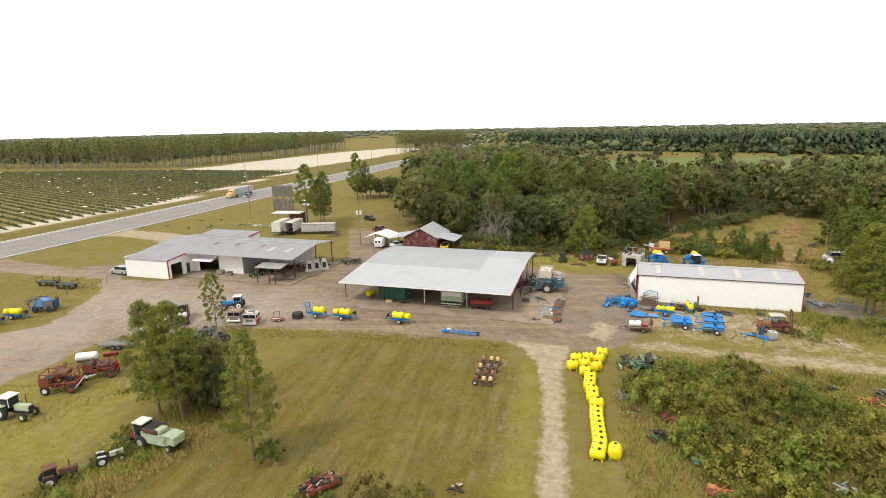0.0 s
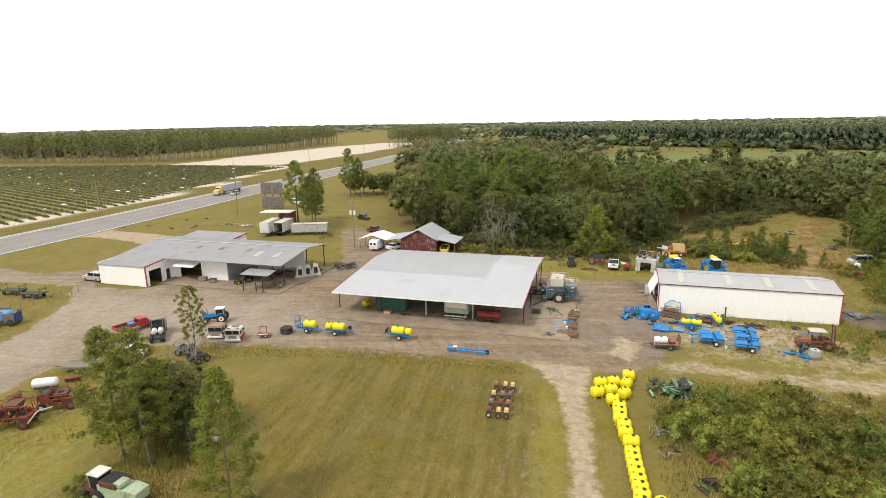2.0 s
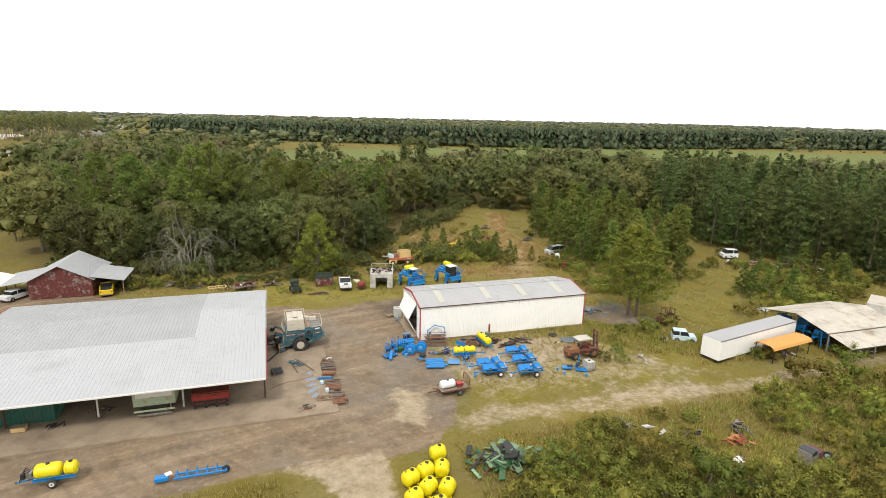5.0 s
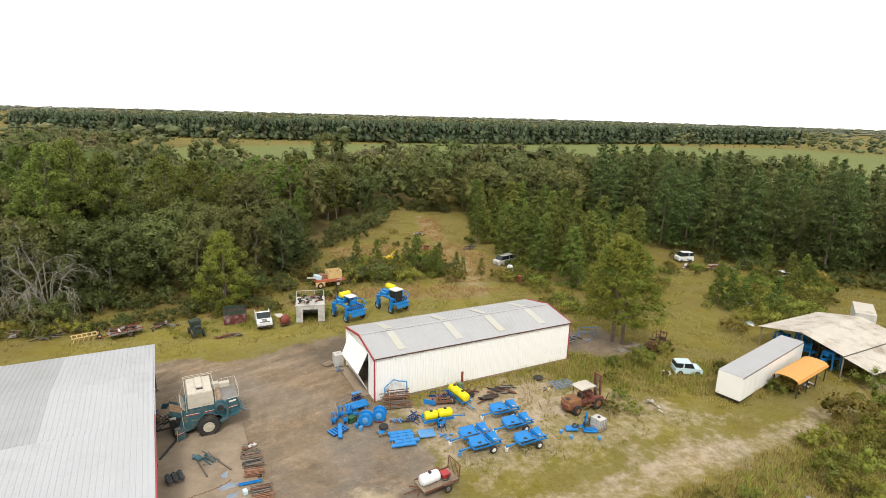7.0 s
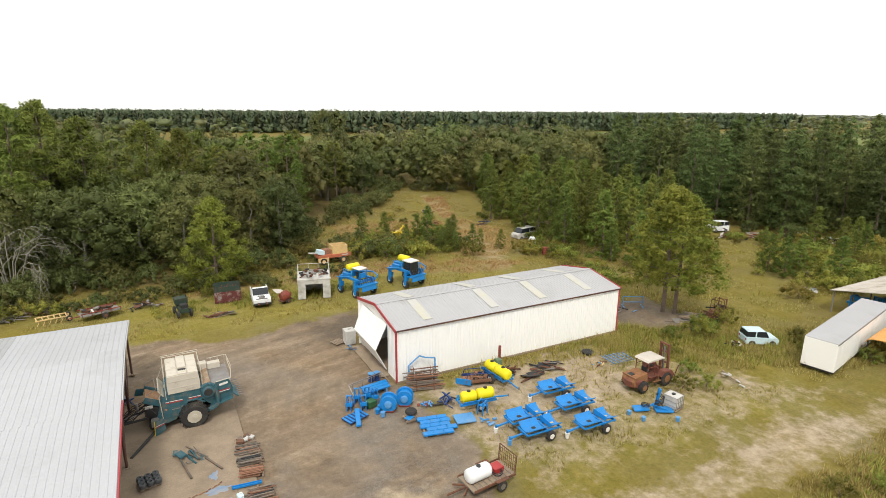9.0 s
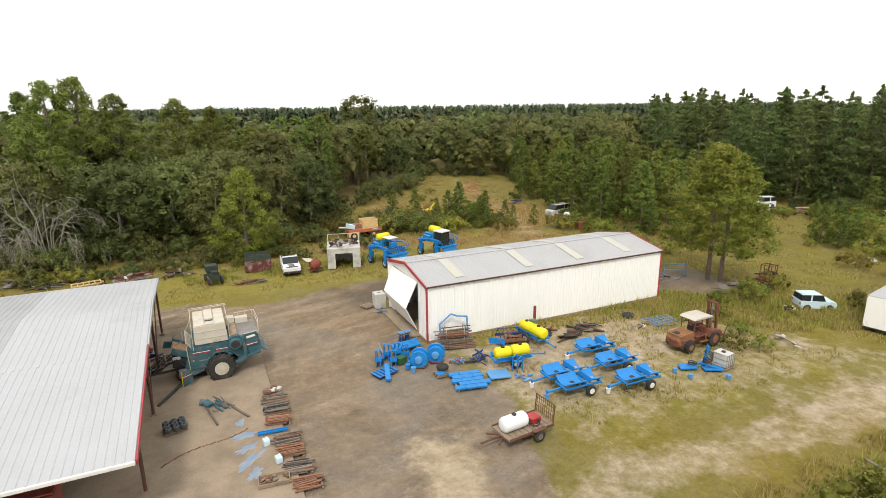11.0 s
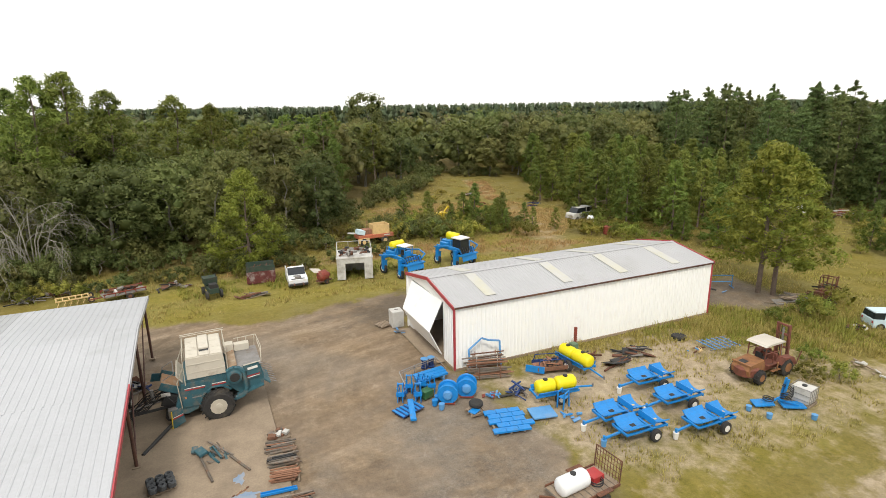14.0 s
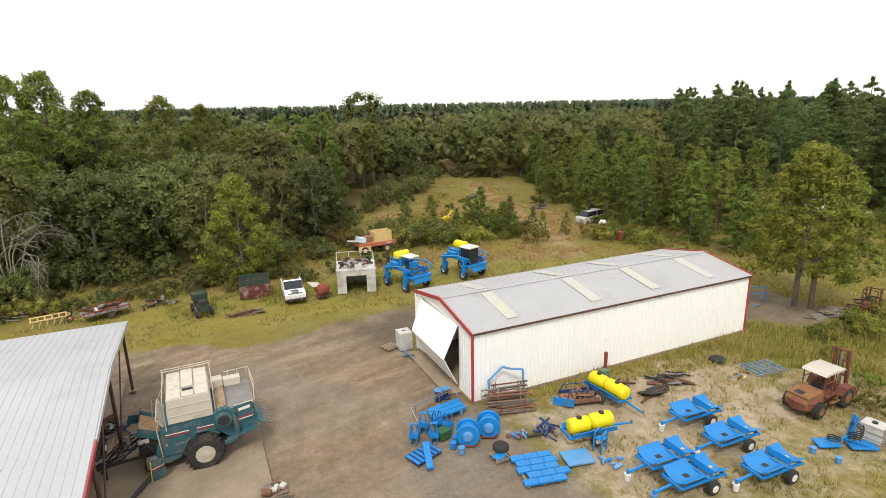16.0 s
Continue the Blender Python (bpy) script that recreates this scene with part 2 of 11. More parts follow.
GRASS_BLADE = leaf_mat("rank_grass", (0.31, 0.262, 0.068), (0.52, 0.425, 0.155), 0.1, 0.5)
GREEN_BLADE = leaf_mat("green_weeds", (0.24, 0.25, 0.046), (0.40, 0.375, 0.092), 0.1, 0.5)
STRAW_BLADE = leaf_mat("brown_straw", (0.36, 0.235, 0.09), (0.56, 0.39, 0.18), 0.1, 0.5)
DEAD_TWIG = mat("dead_twigs", (0.25, 0.235, 0.195), 0.9, vary=0.3, stain=(0.13, 0.125, 0.07), stain_amount=0.45)
PALE_LEAF = leaf_mat("pale_clearing_trees", (0.19, 0.19, 0.06), (0.29, 0.27, 0.10), 0.2, 0.3, (0.26, 0.23, 0.11))


# ---- building blocks ----
def part(name, bm, material, parent=None, label=""):
    me = bpy.data.meshes.new(name)
    bm.to_mesh(me)
    bm.free()
    me.materials.append(material)
    ob = new(name, me)
    if parent is not None:
        ob.parent = parent
    return tagged(ob, label)


def empty(name, x, y, rz=0, z=0, label="", category="", group="", kind="", scale=1):
    ob = new(name)
    ob.matrix_basis = pose(x, y, z, 0, 0, rz) @ Matrix.Scale(scale, 4)
    return tagged(ob, label, category, group, kind)


def box(bm, c, s, rot=(0, 0, 0), bevel=0.0, taper=(1, 1)):
    """A box round c of size s; taper shrinks its top in x and y."""
    m = pose(*c, *rot)
    made = bmesh.ops.create_cube(bm, size=1)["verts"]
    for v in made:
        k = taper if v.co.z > 0 else (1, 1)
        v.co = m @ Vector((v.co.x * s[0] * k[0], v.co.y * s[1] * k[1], v.co.z * s[2]))
    if bevel:
        edges = list({e for v in made for e in v.link_edges})
        bmesh.ops.bevel(bm, geom=edges, offset=bevel, segments=2, affect="EDGES", profile=0.6)
    return bm


def rod(bm, a, b, r, seg=8, r2=None):
    """A round bar from a to b."""
    a, b = Vector(a), Vector(b)
    d = b - a
    m = Matrix.Translation((a + b) / 2) @ d.to_track_quat("Z", "Y").to_matrix().to_4x4()
    bmesh.ops.create_cone(bm, cap_ends=True, segments=seg, radius1=r, radius2=r if r2 is None else r2, depth=d.length, matrix=m)
    return bm


def lathe(bm, profile, c=(0, 0, 0), axis="X", seg=20):
    """A body turned round an axis through c from rows of (along, radius)."""
    turn = {"X": lambda u, p, q: (u, p, q), "Y": lambda u, p, q: (p, u, q), "Z": lambda u, p, q: (p, q, u)}[axis]
    rings = []
    for u, r in profile:
        rings.append([bm.verts.new(Vector(c) + Vector(turn(u, r * math.cos(a), r * math.sin(a)))) for a in [2 * math.pi * i / seg for i in range(seg)]])
    for p, q in zip(rings, rings[1:]):
        for i in range(seg):
            bm.faces.new((p[i], p[(i + 1) % seg], q[(i + 1) % seg], q[i]))
    bm.faces.new(rings[0])
    bm.faces.new(rings[-1])
    bmesh.ops.recalc_face_normals(bm, faces=bm.faces)
    return bm


def prism(bm, outline, y0, y1):
    """An outline in x and z, drawn out from y0 to y1."""
    a = [bm.verts.new((x, y0, z)) for x, z in outline]
    b = [bm.verts.new((x, y1, z)) for x, z in outline]
    bm.faces.new(a)
    bm.faces.new(b[::-1])
    for i in range(len(a)):
        j = (i + 1) % len(a)
        bm.faces.new((a[i], b[i], b[j], a[j]))
    bmesh.ops.recalc_face_normals(bm, faces=bm.faces)
    return bm


def smooth(ob):
    for p in ob.data.polygons:
        p.use_smooth = True
    return ob


def B(*a, **k):
    return box(bmesh.new(), *a, **k)


def R(*a, **k):
    return rod(bmesh.new(), *a, **k)


def wheel(parent, c, r, w, rim=RIM_WHITE, axis="Y", lugs=0):
    """A wheel: tyre with its rounded shoulders, and a dished rim under it."""
    prof = [(-w / 2, 0.55 * r), (-w / 2, 0.86 * r), (-w * 0.36, r), (w * 0.36, r), (w / 2, 0.86 * r), (w / 2, 0.55 * r)]
    bm = lathe(bmesh.new(), prof, c, axis, 22)
    if lugs:
        for i in range(lugs):
            a = 2 * math.pi * i / lugs
            for s in (-1, 1):
                box(bm, (c[0] + r * math.cos(a), c[1] + s * w * 0.22, c[2] + r * math.sin(a)), (0.06 * r + 0.04, w * 0.5, 0.05 * r + 0.02), (0, -math.degrees(a), s * 28))
    ty = part("tyre", bm, RUBBER, parent)
    k = w / 2 + 0.012
    prof = [(-k, 0.2 * r), (-k, 0.52 * r), (-k + 0.05, 0.57 * r), (k - 0.05, 0.57 * r), (k, 0.52 * r), (k, 0.2 * r), (k - 0.06, 0.16 * r)]
    part("rim", lathe(bmesh.new(), prof, c, axis, 12), rim, ty)
    return ty


def ribbed(bm, p, u, v, n_u, depth, thick, pitch=0.3, rib=0.07, spare=()):
    """A ribbed metal sheet from corner p along u (across the ribs) and v (along them), its ribs proud of the side towards u x v."""
    p, u, v = Vector(p), Vector(u), Vector(v)
    n = u.cross(v).normalized()
    lu, e = u.length, u.normalized()
    stops = []
    k = max(1, round(lu / pitch))
    for i in range(k):
        a = lu * i / k
        w = lu / k
        stops += [(a, 0), (a + w - 2 * rib, 0), (a + w - 1.5 * rib, depth), (a + w - 0.5 * rib, depth)]
    stops.append((lu, 0))
    rows = [[bm.verts.new(p + e * a + n * d + v * s) for a, d in stops] for s in (0, 1)]
    back = [[bm.verts.new(p + e * a - n * thick + v * s) for a in (0, lu)] for s in (0, 1)]
    for i in range(len(stops) - 1):
        bm.faces.new((rows[0][i], rows[0][i + 1], rows[1][i + 1], rows[1][i]))
    bm.faces.new((back[0][0], back[1][0], back[1][1], back[0][1]))
    bm.faces.new([back[0][0], back[0][1]] + rows[0][::-1])
    bm.faces.new([back[1][1], back[1][0]] + rows[1])
    bm.faces.new((back[0][0], rows[0][0], rows[1][0], back[1][0]))
    bm.faces.new((back[0][1], back[1][1], rows[1][-1], rows[0][-1]))
    return bm


def inside(points, poly):
    """Signed distance of points (n, 2) from a polygon: below zero inside."""
    px, py = points[:, 0], points[:, 1]
    best, odd = np.full(len(points), 1e9), np.zeros(len(points), bool)
    for (ax, ay), (bx, by) in zip(poly, poly[1:] + poly[:1]):
        ex, ey = bx - ax, by - ay
        t = np.clip(((px - ax) * ex + (py - ay) * ey) / (ex * ex + ey * ey + 1e-9), 0, 1)
        best = np.minimum(best, np.hypot(px - ax - t * ex, py - ay - t * ey))
        cross = ((ay > py) != (by > py)) & (px < (bx - ax) * (py - ay) / (by - ay + 1e-12) + ax)
        odd ^= cross
    return np.where(odd, -best, best)


# ---- ground ----
CROP = [(-189, 20), (-188, 49), (-187, 80), (-198, 128), (-219, 212), (-221, 243), (-244, 250), (-324, 254), (-408, 238), (-480, 222), (-620, 200), (-560, -60), (-200, -60)]
YARD = [(-150, -12), (-128, -12), (-106, -11), (-97, -19), (-89.5, -35), (-96, -43), (-112, -80), (-86, -80), (-75, -53), (-74.5, -39), (-73.5, -34.5), (-69.4, -31), (-60, -29.4), (-50.4, -25.8), (-42.3, -25.6), (-33.5, -25.0), (-25.4, -24.4), (-18.4, -22.6), (-12, -24), (-4, -22.5), (-1, -18), (1, -14), (1.5, -9), (0.5, -4), (0, 0), (0, 9), (1, 14), (2, 18), (-5, 17), (-10, 15), (-15, 17.5), (-22, 20), (-36, 22), (-44, 30), (-60, 32), (-66, 42), (-75, 54), (-81, 52), (-74, 40), (-68, 26), (-64, 20), (-64, -2), (-76, -1), (-90, -2), (-91, -10), (-102, -10), (-108, 4), (-122, -6), (-150, -2)]
DRIVE = [(-151, 39), (-146, 36), (-128, 34), (-112, 31), (-100, 27), (-100, 14), (-116, 20), (-130, 25), (-146, 27), (-151, 22)]
TRACK = [(-18.4, -22.6), (-15.4, -25.3), (-13.3, -28.9), (-12.2, -32.8), (-11.3, -37.7), (-10.5, -43.7), (-10.1, -48.7), (-9.5, -55.3), (-8.2, -95), (-4.6, -95), (-6.8, -54.5), (-7.5, -48), (-8.2, -43.1), (-8.7, -37), (-9.5, -31.3), (-9.4, -27.9), (-9.2, -22.5)]
RUTS = [[(-12.0, -95), (-13.5, -56), (-14.7, -46), (-15.1, -37), (-15.5, -29), (-14.8, -29), (-14.3, -37), (-13.9, -46), (-12.7, -56), (-11.2, -95)], [(-13.8, -95), (-15.3, -56), (-16.4, -46), (-16.8, -37), (-17.2, -29), (-16.6, -29), (-16.1, -37), (-15.7, -46), (-14.6, -56), (-13.1, -95)]]
GREEN_STRIP = [(-13.6, -29), (-12.4, -34), (-11.5, -40), (-10.6, -48), (-9.8, -56), (-8.6, -95), (-11.0, -95), (-12.5, -56), (-13.7, -46), (-14.2, -37), (-14.8, -29)]
LANE = [(-2.4, -21.6), (3.2, -21.4), (8.9, -22.0), (14.9, -22.8), (21.7, -22.9), (29.5, -22.6), (42, -22.3), (54, -21.8), (90, -23), (90, -19.5), (60, -18.5), (47, -19.4), (33.3, -19.7), (25.2, -19.7), (17.7, -19.6), (11.4, -18.6), (5.2, -17.6), (-1.2, -17.4)]
LANE_BARE = [[(12, -18.8), (18, -18.4), (22.1, -17.8), (29, -19.6), (27.5, -21.6), (18.4, -21.4), (13, -20.6)], [(25.6, -11.2), (27.4, -12.4), (26.2, -16), (24.6, -14.7)]]
BARE = [(1, -2), (20, -0.8), (19, -5), (18, -9), (13, -11.5), (6, -12), (2, -13), (1.6, -9)]
SANDY = [(1, -2), (24, -0.8), (24, -6), (27, -10), (32, -18), (14, -17), (2, -16), (1.6, -9)]
PATH_WORN = [(26, 22), (31, 26), (36, 40), (38, 56), (44, 76), (49, 97), (46, 98), (41, 78), (35, 58), (32, 42), (27, 30)]
SWEPT = [(-6.4, -11.8), (-2.6, -12.6), (-4.8, -20), (-8, -18)]
FIELD = [(-64, -60), (-48, -58), (-44, -30), (-40, -25), (-19, -25), (-15, -31), (-12.5, -45), (-11.5, -95), (-64, -95)]
STRAW = [[(33, 57), (39.5, 59.5), (42, 48), (38.5, 38), (31.5, 30.5), (25, 33), (29.5, 44)], [(36.5, 62), (39.7, 61), (50, 87), (45, 90)], [(13, 64), (30, 62), (35, 58), (30, 54), (12, 54)], [(-14, 31), (2, 31.5), (13, 29.5), (24, 24), (32, 26), (26, 31), (13, 35), (2, 34.5), (-14, 33.5)]]  # dry brown grass
PALE_YARD = [(-150, -10), (-60, -10), (-48, -16), (-52, -24), (-76, -36), (-80, -80), (-150, -80)]
CLEARING = [(12, 62), (30, 74), (42, 98), (52, 96), (44, 70), (36, 50), (34, 26), (46, 6), (60, 10), (70, 24), (80, 12), (56, -4), (36, -8), (26, 12), (14, 18), (8, 40)]
ASH = [(24.6, 10), (31.5, 7), (35.5, 6.5), (35, 1), (33.6, -1.8), (31, -1.6), (28.4, -0.6), (26, 1)]
OIL = [(-2, 10), (4, 13), (4, 18), (-2, 17), (-6, 14)]
GRAVEL = [(-6, -1.5), (0.5, -0.3), (1.8, -8), (1.0, -14.5), (-1.2, -19), (-6, -18), (-9, -14), (-7.6, -6)]
GRAVEL_EDGE = [(-12, -3), (-10.4, -4), (-9.6, -14), (-11.8, -15.4)]
MEADOW = [(-10, 250), (60, 225), (120, 188), (185, 130), (210, 92), (270, 50), (430, 60), (640, 260), (578, 337), (400, 430), (200, 440), (0, 400), (-14, 330)]
LAWN = [(-92, -92), (-75, -54), (-66, -44), (-55, -46), (-52, -60), (-51, -95)]
STRIP = [(-34, 21), (-20, 18), (-1, 18), (24, 12), (32, 20), (20, 33), (-10, 30), (-26, 33)]
WOODS = [(-57, 47), (-46, 42), (-34, 41), (-24, 40), (-15, 37), (-5, 41), (4, 47), (11, 64), (30, 82), (42, 104), (60, 120), (90, 130), (120, 120), (150, 160), (150, 230), (-60, 250), (-125, 250), (-92, 150), (-72, 66)]
BUSHES = [(-2.6, -28.4), (0.7, -29.2), (5.5, -28), (8.9, -24.4), (13, -25), (15.5, -29), (18.5, -33), (22, -36.5), (34, -35.4), (46, -36), (60, -40), (60, -70), (10, -70), (5.5, -51), (3.7, -48.3), (1.7, -45.4), (-0.5, -39.8), (-2.4, -33.9)]
BUSHES_EAST = [(25.2, -25.4), (33, -23.4), (44, -22.6), (56, -22), (66, -24), (64, -40), (46, -36), (34.8, -34), (29, -32.5), (27, -28.7)]
VERGE = [(-185, -160), (-152, -60), (-152, 60), (-166, 190), (-176, 320), (-190, 460), (-240, 700), (-330, 690), (-235, 260), (-216, 190), (-190, 54), (-186, 22)]
SAND_ROAD = [(-184, -120), (-184.5, 25), (-183, 49), (-182.5, 80), (-193, 128), (-214, 212), (-213, 243), (-226, 257), (-246, 262), (-246, 252), (-223, 243), (-222, 212), (-201, 128), (-190, 80), (-191.5, 49), (-193, 25), (-200, -120)]
WHITE_SAND = [(-329, 259), (-331, 310), (-337, 429), (-336, 525), (-310, 640), (-262, 640), (-243, 518), (-231, 327), (-240, 262)]
FAR_FIELD = [(150, 170), (232, 240), (253, 408), (452, 419), (380, 200), (240, 150)]

xs = np.concatenate([[-3500, -2200, -1400, -900, -700], np.arange(-560, -180, 10), np.arange(-180, -112, 4), np.arange(-112, 62, 0.8), np.arange(62, 130, 4), np.arange(130, 480, 14), [560, 700, 1000, 1600, 2600, 3900]])
ys = np.concatenate([[-1200, -600, -300, -150], np.arange(-96, 62, 0.8), np.arange(62, 130, 4), np.arange(130, 720, 12), [800, 1000, 1400, 2000, 2800, 4200]])
gx, gy = np.meshgrid(xs, ys)
pts = np.stack([gx.ravel(), gy.ravel()], 1)


def fnoise(p, scale, seed):
    """Smooth noise over the plan, between -1 and 1."""
    r = np.random.RandomState(seed)
    out = np.zeros(len(p))
    for k in range(9):
        a, w, ph = r.uniform(0, 6.28), r.uniform(0.6, 1.8) / scale, r.uniform(0, 6.28)
        out += np.sin((p[:, 0] * math.cos(a) + p[:, 1] * math.sin(a)) * w * 3 + ph + 1.3 * np.sin((p[:, 1] * math.cos(a) - p[:, 0] * math.sin(a)) * w * 2 + ph))
    return out / 5


def cover(poly, soft, rag=0.6, seed=1, scale=3.0):
    d = inside(pts, poly) + rag * fnoise(pts, scale, seed)
    return np.clip(0.5 - d / soft, 0, 1)


dirt = np.maximum.reduce([cover(YARD, 1.6, 0.7, 1), 0.9 * cover(OIL, 3, 1, 3), 0.8 * cover(ASH, 3, 1, 40), *[0.55 * cover(q, 1.3, 0.35, 32, 2) for q in RUTS]])
gravel = np.maximum.reduce([cover(GRAVEL, 4.5, 1.6, 24), cover(ASH, 3, 1, 41), 0.8 * cover(GRAVEL_EDGE, 1.6, 0.6, 33)])
sand = np.maximum.reduce([0.82 * cover(TRACK, 1.3, 0.3, 4, 2), *[0.72 * cover(q, 2.4, 1.0, 31, 1.5) for q in LANE_BARE], 0.56 * cover(LANE, 3.0, 1.2, 5), 0.8 * cover(BARE, 3.5, 1.6, 6, 1.5), 0.5 * cover(SANDY, 5, 2, 28, 2), 0.8 * cover(DRIVE, 2, 0.5, 2), 0.8 * cover(SWEPT, 1.8, 0.8, 7, 2), 0.44 * cover(PATH_WORN, 4, 1.6, 27, 4), 0.3 * cover(CROP, 6, 2, 25, 20)])
dry = np.clip(np.maximum.reduce([0.95 * cover(FIELD, 5, 2.5, 10, 6), 0.8 * cover(CLEARING, 5, 2, 11, 5), 0.8 * cover(SANDY, 5, 2, 12), cover(PATH_WORN, 4, 1.6, 29), 0.9 * cover(VERGE, 8, 2, 13, 12), cover(LAWN, 4, 2, 26, 5)]) + 0.12 * fnoise(pts, 9, 14), 0, 1)
dark = np.maximum.reduce([0.85 * cover(OIL, 4, 1.5, 15), 0.45 * cover(ASH, 4, 1.5, 16)])
litter = np.maximum(cover(WOODS, 8, 3, 17, 6), np.maximum(0.7 * cover(BUSHES, 4, 1.5, 18), 0.6 * cover(BUSHES_EAST, 4, 1.5, 34)))
lush = np.maximum.reduce([0.75 * cover(STRIP, 5, 1.5, 19), 0.9 * cover(LAWN, 4, 2, 30, 5), 0.6 * cover(GREEN_STRIP, 1.4, 0.5, 35), 0.7 * cover(SANDY, 5, 2, 42), 0.4 * cover(CLEARING, 5, 2, 43, 5)])
white = np.maximum(cover(SAND_ROAD, 6, 2, 8, 20), cover(WHITE_SAND, 8, 4, 9, 30))
meadow = np.maximum(cover(FAR_FIELD, 10, 4, 20, 30), cover(MEADOW, 10, 5, 23, 30))
straw = np.maximum.reduce([cover(q, 3.0, 1.4, 36 + i, 3) for i, q in enumerate(STRAW)])
ashy = cover(PALE_YARD, 14, 4, 39, 8)
height = 0.05 * fnoise(pts, 3, 21) * (1 - dirt) + 0.02 * fnoise(pts, 1.2, 22) * (1 - dirt) - 0.06
far = np.hypot(pts[:, 0] + 20, pts[:, 1]) > 150
height[far] = -0.06

ground_me = bpy.data.meshes.new("ground")
nx, ny = len(xs), len(ys)
idx = np.arange(nx * ny).reshape(ny, nx)
quads = np.stack([idx[:-1, :-1], idx[:-1, 1:], idx[1:, 1:], idx[1:, :-1]], -1).reshape(-1, 4)
ground_me.vertices.add(nx * ny)
ground_me.vertices.foreach_set("co", np.column_stack([pts, height]).astype(np.float32).ravel())
ground_me.loops.add(quads.size)
ground_me.loops.foreach_set("vertex_index", quads.astype(np.int32).ravel())
ground_me.polygons.add(len(quads))
ground_me.polygons.foreach_set("loop_start", np.arange(0, quads.size, 4, dtype=np.int32))
ground_me.update(calc_edges=True)
for key, values in (("dirt", dirt), ("sand", sand), ("dry", dry), ("dark", dark), ("litter", litter), ("lush", lush), ("white", white), ("meadow", meadow), ("gravel", gravel), ("straw", straw), ("ashy", ashy)):
    ground_me.attributes.new(key, "FLOAT", "POINT").data.foreach_set("value", values.astype(np.float32))


def ground_material():
    m = bpy.data.materials.new("ground")
    m.use_nodes = True
    n, l = m.node_tree.nodes, m.node_tree.links
    b = n["Principled BSDF"]
    b.inputs["Roughness"].default_value = 0.95
    b.inputs["Specular IOR Level"].default_value = 0.15
    geo = n.new("ShaderNodeNewGeometry")

    def tex(scale, detail=5, rough=0.6, stretch=None, turn=18):
        t = n.new("ShaderNodeTexNoise")
        t.inputs["Scale"].default_value, t.inputs["Detail"].default_value, t.inputs["Roughness"].default_value = scale, detail, rough
        src = geo.outputs["Position"]
        if stretch:
            mp = n.new("ShaderNodeMapping")
            mp.vector_type = "TEXTURE"
            mp.inputs["Scale"].default_value = (1 / stretch[0], 1 / stretch[1], 1)
            mp.inputs["Rotation"].default_value = (0, 0, radians(turn))
            l.new(src, mp.inputs["Vector"])
            src = mp.outputs["Vector"]
        l.new(src, t.inputs["Vector"])
        return t.outputs["Fac"]

    def mix(fac, a, c):
        x = n.new("ShaderNodeMix")
        x.data_type = "RGBA"
        for key, v in (("Factor", fac), ("A", a), ("B", c)):
            if isinstance(v, tuple):
                x.inputs[key].default_value = (*v, 1)
            elif isinstance(v, float):
                x.inputs[key].default_value = v
            else:
                l.new(v, x.inputs[key])
        return x.outputs["Result"]

    def span(v, lo, hi):
        r = n.new("ShaderNodeMapRange")
        r.inputs["From Min"].default_value, r.inputs["From Max"].default_value = lo, hi
        l.new(v, r.inputs["Value"])
        return r.outputs[0]

    def math_(op, a, c):
        x = n.new("ShaderNodeMath")
        x.operation = op
        for i, v in enumerate((a, c)):
            if isinstance(v, float):
                x.inputs[i].default_value = v
            else:
                l.new(v, x.inputs[i])
        return x.outputs[0]

    def attr(key):
        a = n.new("ShaderNodeAttribute")
        a.attribute_name = key
        return a.outputs["Fac"]

    def edge(key, amount):
        """An attribute with an uneven, fine-grained edge."""
        return span(math_("ADD", attr(key), math_("MULTIPLY", math_("SUBTRACT", mid, 0.5), amount)), 0.3, 0.7)

    mid, fine, broad, streak = tex(1.1, 7, 0.7), tex(14, 4, 0.7), tex(0.12, 5, 0.6), tex(0.5, 6, 0.65, (0.1, 2.0, 1), 98)
    speck = tex(4.5, 6, 0.75)
    stroke = tex(0.8, 5, 0.6, (0.16, 1.5, 1), 84)
    grass = mix(span(broad, 0.35, 0.65), (0.165, 0.146, 0.032), (0.235, 0.185, 0.052))
    grass = mix(span(mid, 0.35, 0.7), grass, (0.20, 0.16, 0.048))
    dry_c = mix(span(streak, 0.38, 0.64), (0.112, 0.092, 0.019), (0.225, 0.165, 0.050))
    dry_c = mix(math_("MULTIPLY", span(stroke, 0.5, 0.68), 0.6), dry_c, (0.09, 0.083, 0.018))
    dry_c = mix(math_("MULTIPLY", span(stroke, 0.46, 0.3), 0.45), dry_c, (0.265, 0.20, 0.064))
    dry_c = mix(math_("MULTIPLY", span(broad, 0.42, 0.6), 0.6), dry_c, (0.122, 0.104, 0.021))
    dry_c = mix(math_("MULTIPLY", span(mid, 0.45, 0.75), 0.55), dry_c, (0.215, 0.165, 0.048))
    col = mix(attr("dry"), grass, dry_c)
    col = mix(attr("lush"), col, mix(span(mid, 0.3, 0.7), (0.195, 0.182, 0.036), (0.33, 0.272, 0.078)))
    straw = mix(span(streak, 0.36, 0.62), (0.20, 0.132, 0.05), (0.34, 0.235, 0.10))
    col = mix(math_("MULTIPLY", edge("straw", 0.8), 0.95), col, mix(math_("MULTIPLY", span(mid, 0.42, 0.7), 0.5), straw, (0.21, 0.165, 0.045)))
    col = mix(attr("meadow"), col, mix(span(mid, 0.3, 0.7), (0.125, 0.165, 0.045), (0.19, 0.215, 0.075)))
